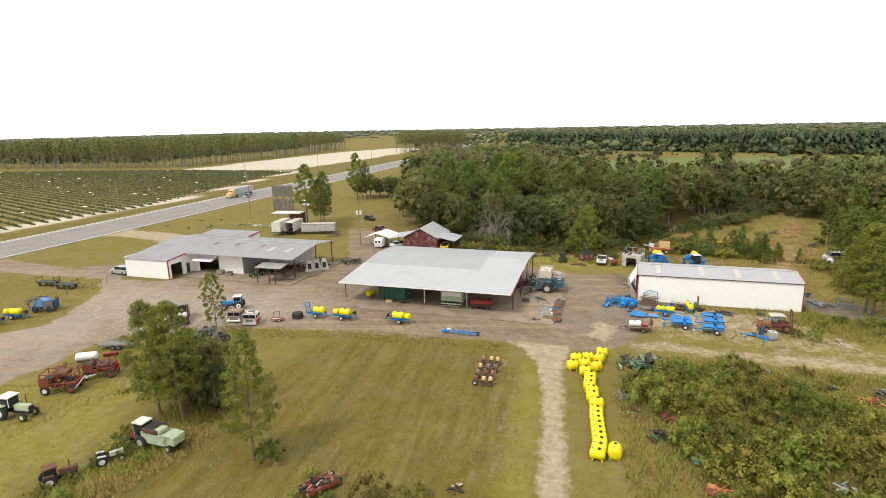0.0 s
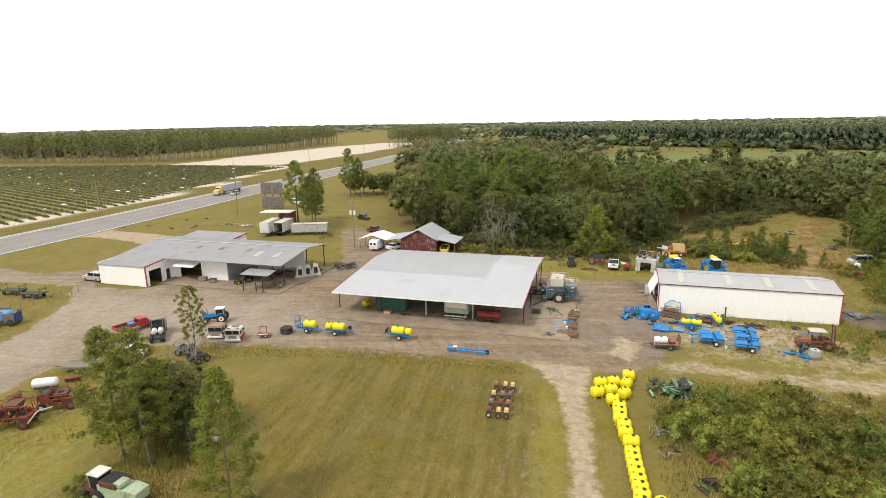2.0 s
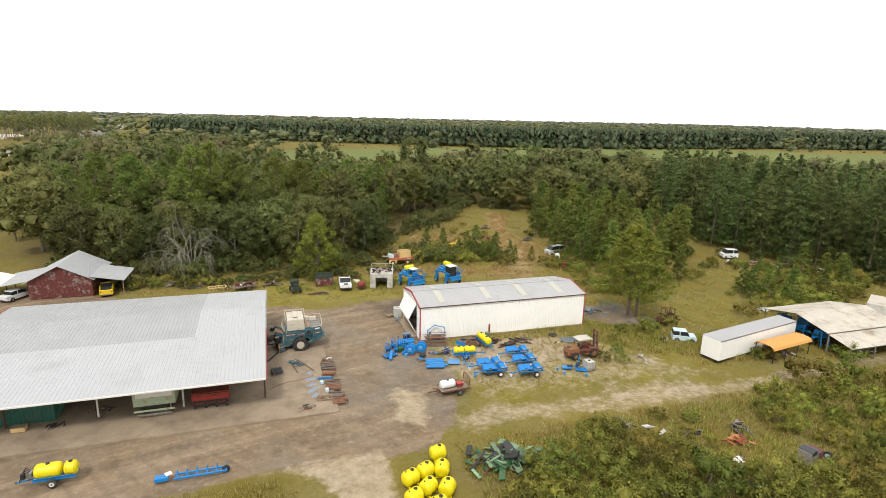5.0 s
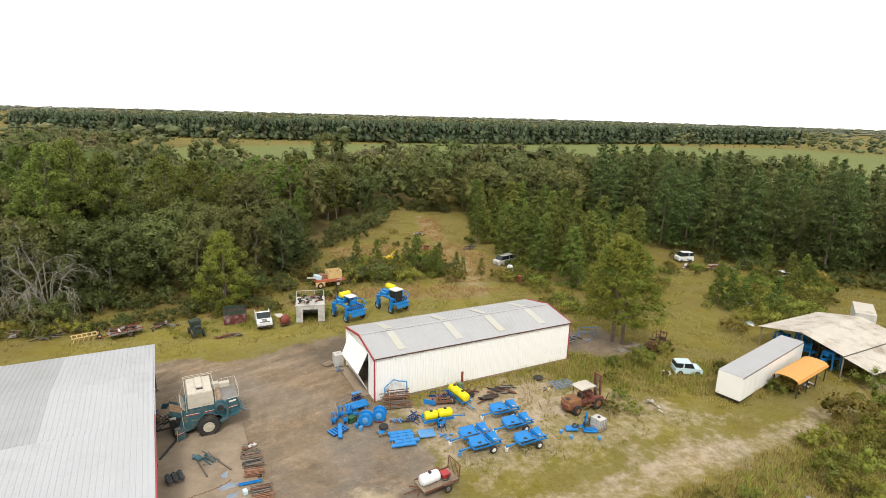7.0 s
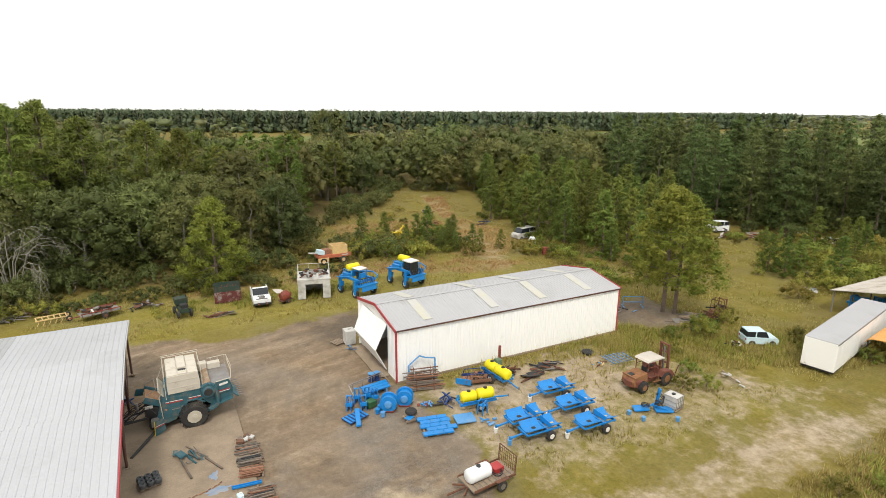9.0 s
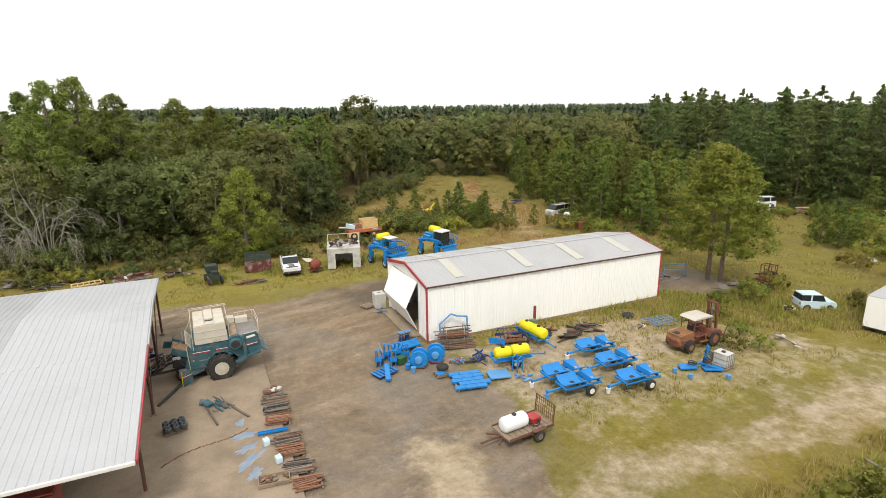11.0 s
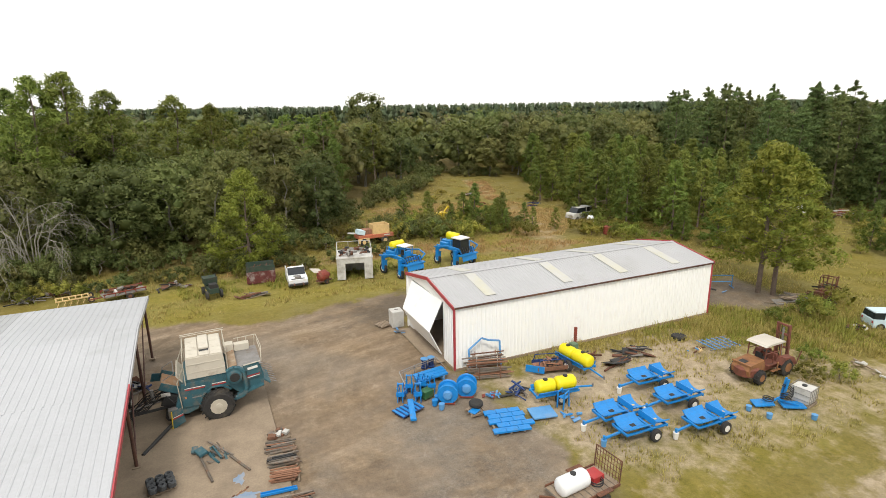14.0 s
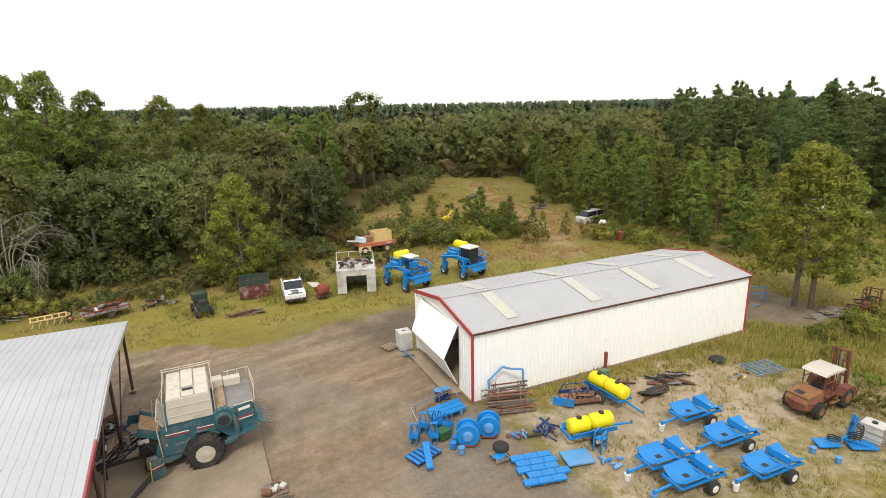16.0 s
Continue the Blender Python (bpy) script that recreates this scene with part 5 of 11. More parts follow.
for x, y, k in ((31.6, -4.5, 0.95), (32.6, -4.0, 0.8), (22.5, -12.2, 0.6), (20.6, -11.4, 0.55), (23.6, -9.6, 0.5), (25.4, -6.4, 0.5), (28.4, -3.6, 0.6), (38.6, -10.6, 0.8), (45.5, -11.0, 0.7), (41.3, -16.2, 0.8)):
    plant("bush", x, y, k, 1.15)
for x, y in scatter([(35, 30), (39, 32), (41, 24), (42, 15), (38, 10), (33, 12), (35, 20)], 3.0, 48):
    plant("bush", x, y, rt.uniform(0.35, 0.8), 1.2)


for x, y in scatter([(7, 42), (13, 38.5), (19, 36.6), (23.4, 37.6), (24.4, 43), (21, 46.5), (12, 50), (7, 47)], 2.3, 49):
    plant("undergrowth" if rt.random() < 0.45 else "bush", x, y, rt.uniform(0.6, 1.15), rt.uniform(0.95, 1.2))
for x, y in scatter([(35, 30), (36, 25.5), (41, 23), (46, 31), (45.5, 41), (42, 42), (40.5, 36)], 2.2, 50):
    plant("bush", x, y, rt.uniform(0.4, 0.85), rt.uniform(0.95, 1.2))
for x, y in scatter([(19.5, 36), (27, 35), (30.5, 39), (29.5, 47), (22, 48)], 2.5, 51):
    plant("bush" if rt.random() < 0.7 else "undergrowth", x, y, rt.uniform(0.45, 0.95), rt.uniform(0.95, 1.2))
for x, y in scatter([(-24, 31.5), (-16, 29.6), (-8, 30.4), (-2, 29.6), (6, 31), (6, 34), (-8, 34), (-24, 36)], 2.3, 52):
    plant("undergrowth" if rt.random() < 0.5 else "bush", x, y, rt.uniform(0.3, 0.75), rt.uniform(0.95, 1.25))
for x, y in scatter([(45, 15), (60, 14), (76, 22), (74, 30), (60, 20), (52, 12)], 3.0, 53):
    plant("bush", x, y, rt.uniform(0.4, 0.9), rt.uniform(0.95, 1.2))
plant("young_pine", 23.7, 42.8, 0.95, 1.15), plant("young_pine", 22.4, 43.6, 0.75, 1.2), plant("young_pine", 26.4, 38.8, 0.66, 1.05)


for x, y in scatter([(-48, 36), (-40, 31.5), (-27, 30), (-23, 32), (-27, 35), (-34, 36), (-46, 40)], 2.3, 54):
    plant("undergrowth" if rt.random() < 0.5 else "bush", x, y, rt.uniform(0.35, 0.85), rt.uniform(0.95, 1.25))
for k in range(9):
    plant("undergrowth", -31.9 + 2.1 * math.cos(0.7 * k), 37.6 + 1.8 * math.sin(0.7 * k), rt.uniform(0.9, 1.5), rt.uniform(0.95, 1.2))


def dead_tree(x, y, h, seed, limbs, depth):
    """A bleached dead tree: limbs that rise from the foot, arch over and hang, forking down to twigs."""
    r = random.Random(seed)
    bm = bmesh.new()

    def grow(a, d, length, rad, left):
        for k in range(3):
            b = a + d * (length / 3)
            rod(bm, a, b, rad * (1 - 0.2 * k), 4, rad * (0.8 - 0.2 * k))
            a = b
            d = (d + Vector((r.uniform(-0.35, 0.35), r.uniform(-0.35, 0.35), r.uniform(-0.75, 0.0)))).normalized()
            if left:
                n = (d + Vector((r.uniform(-1, 1), r.uniform(-1, 1), r.uniform(-0.7, 0.5)))).normalized()
                grow(a, n, length * r.uniform(0.45, 0.75), rad * 0.62, left - 1)
                if left == 1:
                    n = (d + Vector((r.uniform(-1, 1), r.uniform(-1, 1), r.uniform(-0.9, 0.4)))).normalized()
                    grow(a, n, length * r.uniform(0.45, 0.75), rad * 0.62, 0)

    for k in range(limbs):
        a, u = 2.4 * k + r.uniform(-0.3, 0.3), 0.25 + 0.75 * k / limbs
        rise = Vector((0.45 * u * math.cos(a), 0.45 * u * math.sin(a), 1)).normalized()
        top = h * r.uniform(0.25, 0.62)
        rod(bm, Vector((0.15 * math.cos(a), 0.15 * math.sin(a), -0.1)), rise * top, 0.085, 5, 0.055)
        grow(rise * top, (rise + Vector((0.9 * u * math.cos(a), 0.9 * u * math.sin(a), 0))).normalized(), h * r.uniform(0.34, 0.56), 0.055, depth)
    t = empty("dead_tree", x, y, 0, 0, "bare bleached grey dead tree at the wood's edge", "tree")
    part("bare_crown", bm, DEAD_TWIG, t)


dead_tree(-31.9, 38.0, 10.5, 3, 10, 3)
dead_tree(-33.8, 39.5, 9, 5, 7, 3)
dead_tree(-58.5, -33.6, 4.5, 4, 7, 2)


# rank grass and weeds: small blades, too many to count
def tufts(name, poly, gap, seed, h, w, material, label, blades=4, keep=None):
    r = np.random.RandomState(seed)
    q = scatter(poly, gap, seed, 0.9)
    blades, w = blades + 3, w * 0.55
    if keep is not None:
        q = q[keep(q)]
    n = len(q)
    k = fnoise(q, 4, seed + 7)
    size = h * r.uniform(0.5, 1.25, n) * np.clip(0.85 + 0.5 * k, 0.35, 1.5)
    a = r.uniform(0, 6.283, (n, blades))
    lean = r.uniform(0.15, 0.9, (n, blades)) * size[:, None]
    base = np.repeat(q[:, None, :], blades, 1) + r.uniform(-0.5, 0.5, (n, blades, 2)) * gap
    z0 = np.full((n, blades), -0.1)
    side = np.stack([-np.sin(a), np.cos(a)], -1) * (w * r.uniform(0.6, 1.5, (n, blades)))[..., None]
    tip = np.concatenate([base + np.stack([np.cos(a), np.sin(a)], -1) * lean[..., None], (size[:, None] * r.uniform(0.6, 1.1, (n, blades)))[..., None]], -1)
    v = np.stack([np.concatenate([base + side, z0[..., None]], -1), np.concatenate([base - side, z0[..., None]], -1), tip], 2).reshape(-1, 3)
    g = np.cross(v[1::3] - v[0::3], v[2::3] - v[0::3])[:, 2] < 0
    v[0::3][g], v[1::3][g] = v[1::3][g].copy(), v[0::3][g].copy()
    m = len(v) // 3
    me = bpy.data.meshes.new(name)
    me.vertices.add(3 * m)
    me.vertices.foreach_set("co", v.astype(np.float32).ravel())
    me.loops.add(3 * m)
    me.loops.foreach_set("vertex_index", np.arange(3 * m, dtype=np.int32))
    me.polygons.add(m)
    me.polygons.foreach_set("loop_start", np.arange(0, 3 * m, 3, dtype=np.int32))
    me.update(calc_edges=True)
    up = np.concatenate([r.normal(size=(m, 2)) * 0.22, np.ones((m, 1))], 1)
    me.normals_split_custom_set_from_vertices(np.repeat(up / np.linalg.norm(up, axis=1)[:, None], 3, 0).astype(np.float32))
    me.materials.append(material)
    return tagged(new(name, me), label, "grass", kind="stuff")


off_yard = lambda q: (inside(q, YARD) > 0.4) & (inside(q, TRACK) > 0.3) & (inside(q, LANE) > -0.3) & (inside(q, [(-0.3, -0.2), (24.6, -0.2), (24.6, 9.2), (-0.3, 9.2)]) > 0.1)  # noqa: E731
tufts("rank_grass", [(-3, -23.5), (60, -21), (62, -70), (-2, -70), (-2.5, -50), (-3, -30)], 0.62, 51, 0.55, 0.07, GRASS_BLADE, "rank dry yellow grass among the bushes", 5, off_yard)
tufts("green_weeds", [(-3, -24.5), (60, -22), (62, -70), (-2, -70), (-2.5, -50), (-3, -30)], 0.8, 52, 0.6, 0.1, GREEN_BLADE, "green weeds among the bushes", 5, off_yard)
tufts("wood_edge_grass", [(-50, 38), (-36, 24), (-20, 19), (-1, 19.5), (24, 10), (36, -2), (46, 8), (60, 12), (66, 26), (50, 30), (44, 52), (54, 96), (42, 106), (28, 84), (8, 62), (0, 42), (-14, 36), (-34, 40)], 0.62, 53, 0.26, 0.06, GRASS_BLADE, "tall dry grass along the wood's edge", 5, lambda q: off_yard(q) & (inside(q, ASH) > 0) & (fnoise(q, 5, 94) > -0.1) & (inside(q, PATH_WORN) > 1))
tufts("green_weeds", [(-48, 36), (-34, 31), (-20, 28), (4, 28), (24, 14), (34, 22), (30, 60), (10, 60), (2, 44), (-14, 36), (-34, 40)], 0.85, 54, 0.34, 0.07, GREEN_BLADE, "green weeds along the wood's edge", 5, lambda q: off_yard(q) & (fnoise(q, 4, 95) > 0.05) & (inside(q, PATH_WORN) > 1))
tufts("rank_grass", [(24.6, -1), (26, -8), (30, -16), (56, -19), (100, -20), (100, 20), (60, 24), (40, 14), (25, 12)], 0.62, 55, 0.3, 0.06, GRASS_BLADE, "dry grass and weeds east of the shed", 5, lambda q: off_yard(q) & (inside(q, ASH) > 0) & (fnoise(q, 4, 91) > 0.15))
tufts("green_weeds", [(24.6, 0), (26, -8), (32, -12), (56, -17), (100, -18), (100, 20), (60, 24), (40, 14), (25, 12)], 0.95, 56, 0.3, 0.07, GREEN_BLADE, "green weeds east of the shed", 5, lambda q: off_yard(q) & (inside(q, ASH) > 0) & (fnoise(q, 5, 92) > 0.2))
tufts("tall_weeds", [(24.8, 4), (28, -1), (33, -4), (38, -7), (46, -9), (46, -15.6), (38, -16.6), (31.5, -12.6), (27, -11), (25.4, -8), (22, -5.4), (20, -1), (24.6, -0.8)], 0.34, 93, 0.62, 0.06, GRASS_BLADE, "tall yellow weeds east of the shed", 6, lambda q: (fnoise(q, 3, 96) > -0.35) & (inside(q, ASH) > 0))
tufts("green_weeds", [(24.8, 4), (28, -1), (33, -4), (38, -7), (42, -9), (40, -15), (32, -12.6), (27, -10), (22, -6), (16, -2), (16, -0.6), (24.6, -0.8)], 0.5, 94, 0.7, 0.08, GREEN_BLADE, "tall green weeds east of the shed", 6, lambda q: (fnoise(q, 3, 96) < 0.25) & (inside(q, ASH) > 0))
tufts("green_weeds", [(-18, 24.6), (-14, 24.8), (-6, 23.6), (2, 24.4), (10, 26), (10, 30), (-2, 30), (-18, 29)], 0.5, 95, 0.55, 0.07, GREEN_BLADE, "tall green weeds round the old machines", 6, lambda q: fnoise(q, 2.5, 99) > -0.1)
for i, q in enumerate(STRAW):
    tufts("tall_straw", q, 0.42 if i < 3 else 0.5, 111 + i, 0.5 if i < 3 else 0.6, 0.05, STRAW_BLADE, "tall dry brown grass in the clearing", 5, (lambda q: fnoise(q, 4, 97) > -0.1) if i < 3 else (lambda q: off_yard(q) & (fnoise(q, 3, 98) > 0.0)))
tufts("rank_grass", [(2, -0.3), (24.5, -0.3), (23, -4.5), (12, -2.4), (5, -1.6)], 0.3, 57, 0.55, 0.05, GRASS_BLADE, "rank grass along the shed wall", 5)
tufts("short_grass", [(2, -4), (24, -3), (28, -16), (14, -16), (3, -15), (2, -9)], 0.36, 58, 0.2, 0.05, GRASS_BLADE, "thin short grass on bare sandy ground", 4, lambda q: fnoise(q, 2.2, 60) > -0.1)
tufts("mown_grass", FIELD, 0.8, 59, 0.12, 0.05, GRASS_BLADE, "short dry mown field grass", 4, lambda q: inside(q, TRACK) > 0.4)
tufts("mown_grass", FIELD, 1.0, 61, 0.12, 0.06, GREEN_BLADE, "short green mown field grass", 4, lambda q: (inside(q, TRACK) > 0.4) & (fnoise(q, 5, 62) > -0.1))
tufts("field_edge_weeds", [(-62, -28), (-50, -27.5), (-40, -24), (-19, -24.2), (-16.5, -27), (-26, -26.5), (-42, -28), (-60, -33)], 0.4, 63, 0.3, 0.06, GRASS_BLADE, "taller green weeds along the yard's edge", 5)
tufts("rank_grass", [(-51, -48), (-50, -57), (-49.5, -63), (-52, -69), (-43, -70), (-42.5, -62), (-41, -57), (-43, -48)], 0.4, 64, 0.6, 0.07, GRASS_BLADE, "rank weeds round the old machines", 5)
tufts("green_weeds", [(-50, -50), (-49.5, -62), (-51, -68), (-44, -69), (-44, -50)], 0.5, 65, 0.7, 0.1, GREEN_BLADE, "green weeds round the old machines", 5)
tufts("yard_grass", [(-100, -14), (-92, -34), (-100, -44), (-118, -60), (-124, -16)], 0.7, 66, 0.16, 0.06, GRASS_BLADE, "short grass west of the yard", 4)
tufts("yard_grass", [(-86, -78), (-75, -54), (-71, -38), (-66, -29), (-58, -31), (-58, -50), (-62, -62), (-66, -78)], 0.5, 67, 0.2, 0.06, GRASS_BLADE, "short grass round the red machines", 4)
for x, y in ((-49, -59.5), (-48.6, -61.5), (-49.6, -57.5), (-49.6, -66), (-47.5, -59.8), (-48.4, -64.5), (-45, -60), (-46.6, -67)):
    plant("bush", x, y, rt.uniform(0.4, 0.7), 1.1)


# ---- things made of named parts ----
class Thing:
    """A top-level thing; each call adds one part in its own axes: x ahead, y to its left, z up."""

    def __init__(self, name, x, y, rz, label, category, group="", z=0.0, scale=1.0):
        self.ob = empty(name, x, y, rz, z, label, category, group, "", scale)
        self.last, self.k = None, 1.0

    def v(self, c):
        return (c[0] * self.k, c[1], c[2])

    def put(self, name, bm, material, label="", under=None):
        self.last = part(name, bm, material, under or self.ob, label)
        return self

    def b(self, name, c, s, material, rot=(0, 0, 0), bevel=0.03, taper=(1, 1), label="", under=None):
        return self.put(name, box(bmesh.new(), self.v(c), self.v(s), rot, min(bevel, 0.3 * min(s)), taper), material, label, under)

    def r(self, name, a, b, rad, material, label="", under=None):
        return self.put(name, rod(bmesh.new(), self.v(a), self.v(b), rad, 8), material, label, under)

    def p(self, name, outline, y0, y1, material, label="", under=None):
        return self.put(name, prism(bmesh.new(), [(x * self.k, z) for x, z in outline], y0, y1), material, label, under)

    def w(self, c, r, w, rim=RIM_WHITE, lugs=0):
        self.last = wheel(self.ob, c, r, w, rim, "Y", lugs)
        return self

    def tank(self, name, c, length, rad, material, axis="X", label=""):
        k = length / 2
        prof = [(-k, rad * 0.35), (-k + 0.06 * rad, rad * 0.7), (-k + 0.28 * rad, rad * 0.95), (-k + 0.5 * rad, rad), (k - 0.5 * rad, rad), (k - 0.28 * rad, rad * 0.95), (k - 0.06 * rad, rad * 0.7), (k, rad * 0.35)]
        self.put(name, lathe(bmesh.new(), prof, c, axis, 22), material, label)
        smooth(self.last)
        return self

    def bent(self, name, pts_, rad, material, closed=False):
        """One bent tube through points."""
        bm = bmesh.new()
        pts_ = [self.v(p) for p in pts_]
        q = list(pts_) + ([pts_[0]] if closed else [])
        for a, b in zip(q, q[1:]):
            rod(bm, a, b, rad, 6)
        return self.put(name, bm, material)


# ---- the workshop by the highway ----
ws = empty("workshop", 0, 0, label="long white metal workshop with grey roof and open bays", category="workshop")


def sheet(parent, name, a, u, v, material, label=""):
    return part(name, ribbed(bmesh.new(), a, u, v, 0, 0.03, 0.05, 0.45, 0.07), material, parent, label)


LX0, LX1 = -102.3, -64.7
sheet(ws, "roof_slope", (LX0, -3.4, 4.4), (LX1 - LX0, 0, 0), (0, 9.9, 1.25), ROOF_GREY)
sheet(ws, "roof_slope", (LX1 + 0.0, 13.6, 4.8), (LX0 - LX1, 0, 0), (0, -7.1, 0.85), ROOF_GREY)
sheet(ws, "wing_roof", (LX0, -8.5, 3.98), (11.7, 0, 0), (0, 5.1, 0.42), ROOF_GREY)
part("ridge_cap", B(((LX0 + LX1) / 2, 6.5, 5.7), (LX1 - LX0, 0.4, 0.06), bevel=0.02), ROOF_NEW, ws)
sheet(ws, "wall", (-102.0, -8.2, 0), (11.1, 0, 0), (0, 0, 3.95), WHITE, "white ribbed front wall")
sheet(ws, "wall", (-102.0, 13.4, 0), (0, -21.6, 0), (0, 0, 4.3), WHITE)
# side of the wing with a wide doorway and a small door
for y0, y1, z0, z1 in ((-8.2, -7.4, 0, 4.0), (-7.4, -4.4, 2.9, 4.1), (-4.4, -3.2, 0, 4.2), (-3.2, -2.2, 2.2, 4.3), (-2.2, -1.2, 0, 4.4)):
    part("wall_panel", B((-90.92, (y0 + y1) / 2, (z0 + z1) / 2), (0.08, y1 - y0, z1 - z0)), WHITE, ws)
# grey panel added inside the wing to stand in for the doorway's shade
part("doorway_shadow_wall", B((-96.5, -2.0, 2.0), (10.8, 0.1, 3.8)), WOOD_GREY, ws, "grey inner panel added as the doorway's shade")
for x, y in ((-90.86, -8.22),):
    part("corner_trim", B((x, y, 2.0), (0.2, 0.2, 4.0), bevel=0.02), RED_TRIM, ws, "dark red corner trim")
part("rake_trim", B((-90.62, -5.9, 4.17), (0.08, 5.2, 0.24), (4.7, 0, 0), bevel=0.01), RED_TRIM, ws, "dark red rake trim")
for x0, x1, z0, z1 in ((-90.9, -89.2, 0, 4.55), (-89.2, -84.2, 3.4, 4.55), (-84.2, -78.2, 0, 4.55)):
    part("wall_panel", ribbed(bmesh.new(), (x0, -1.2, z0), (x1 - x0, 0, 0), (0, 0, z1 - z0), 0, 0.03, 0.06, 0.45), WHITE, ws, "white ribbed wall panel")
part("lift_door", B((-86.7, -2.4, 3.2), (4.9, 2.3, 0.09), (14, 0, 0), bevel=0.02), WHITE, ws, "white lift-up door held open")
for x in (-89.0, -84.4):
    part("door_strut", R((x, -3.3, 2.95), (x, -1.25, 2.2), 0.04), STEEL, ws)
sheet(ws, "back_wall", (LX1 - 2, 8.2, 0), (LX0 - LX1 + 2, 0, 0), (0, 0, 5.0), WHITE, "inner back wall")
part("bay_wall", B((-78.1, 3.4, 2.3), (0.1, 9.2, 4.6)), ROOF_NEW, ws, "pale inner bay wall")
for x, y, h in ((-65.6, -1.4, 4.5),  (-65.2, 6.4, 5.5), (-65.2, 13.3, 4.7), (-73, 13.3, 4.7)):
    part("post", R((x, y, 0), (x, y, h), 0.11, 8), BROWN, ws)
for y, z in ((-1.4, 4.55), (6.4, 5.4), (13.3, 4.65)):
    part("beam", B((-71.6, y, z - 0.05), (13.4, 0.15, 0.28)), BROWN, ws)
for x in (-82.5, -88.0, -76.0):
    part("roof_patch", B((x, 3.4, 5.30), (0.9, 1.5, 0.05), (7.2, 0, 0), bevel=0.01), WOOD_GREY, ws, "dark roof vent panel")
for x in (-72.8, -68.6):
    part("skylight", B((x, 1.6, 5.07), (1.0, 2.6, 0.05), (7.2, 0, 0), bevel=0.01), ROOF_PALE, ws, "pale translucent roof panel")
sheet(ws, "lean_roof", (-71.6, -6.2, 3.2), (5.8, 0, 0), (0, 3.0, 0.35), ROOF_GREY, "low lean-to roof")
for x in (-71.3, -68.6, -67.2):
    part("post", R((x, -5.9, 0), (x, -5.9, 3.2), 0.1, 8), BROWN, ws)
part("lean_beam", B((-68.7, -5.9, 3.08), (5.6, 0.12, 0.2)), BROWN, ws)
bm = ribbed(bmesh.new(), (-103, 14.0, 4.3), (14, 0, 0), (0, 6.5, 0.5), 0, 0.03, 0.05, 0.45)
annex = empty("annex", 0, 0, label="low grey-roofed metal annex behind the workshop", category="annex")
part("roof", bm, ROOF_GREY, annex)
part("trim", B((-88.95, 17.2, 4.5), (0.08, 6.6, 0.24), (4.4, 0, 0)), RED_TRIM, annex, "red rake trim")
part("wall", B((-96, 17.2, 2.15), (13.6, 6.2, 4.2)), WHITE, annex)
tagged(part("concrete_apron", B((0, 0, 0), (27, 6.6, 0.16), bevel=0.03), CONCRETE), "pale concrete apron before the workshop bays", "slab", kind="structure").matrix_basis = pose(-77.4, -2.6, 0.02)
tagged(part("concrete_apron", B((0, 0, 0), (16, 12, 0.14), bevel=0.03), CONCRETE), "stained concrete floor of the workshop bays", "slab", kind="structure").matrix_basis = pose(-71, 6.6, 0.02)


def pile(name, x, y, size, count, mats, label, category="scrap", seed=0, length=(0.4, 1.6), high=0.6, along=None):
    """A heap of scrap: bars, plates and round stock, each a piece of its own."""
    r = random.Random(seed)
    t = Thing(name, x, y, 0, label, category)
    for i in range(count):
        k = r.random()
        px, py = r.gauss(0, 0.4) * size[0], r.gauss(0, 0.4) * size[1]
        px, py = max(-size[0], min(size[0], px)), max(-size[1], min(size[1], py))
        fall = max(0.08, 1 - math.hypot(px / size[0], py / size[1]))
        z = 0.06 + high * fall * r.random()
        turn = r.uniform(0, 180) if along is None else along + r.gauss(0, 9)
        ln = r.uniform(*length)
        m = r.choice(mats)
        if k < 0.45:
            t.b("bar", (px, py, z), (ln, r.uniform(0.05, 0.14), r.uniform(0.05, 0.12)), m, (r.uniform(-5, 5), r.uniform(-14, 14), turn), 0.01)
        elif k < 0.78:
            t.b("plate", (px, py, z), (ln * 0.6, r.uniform(0.2, 0.5) * ln, 0.05), m, (r.uniform(-25, 25), r.uniform(-20, 20), turn), 0.01)
        else:
            d = Vector((math.cos(radians(turn)), math.sin(radians(turn)), r.uniform(-0.2, 0.2))) * ln / 2
            c = Vector((px, py, z + 0.05))
            t.r("pipe", c - d, c + d, r.uniform(0.03, 0.09), m)
    return t


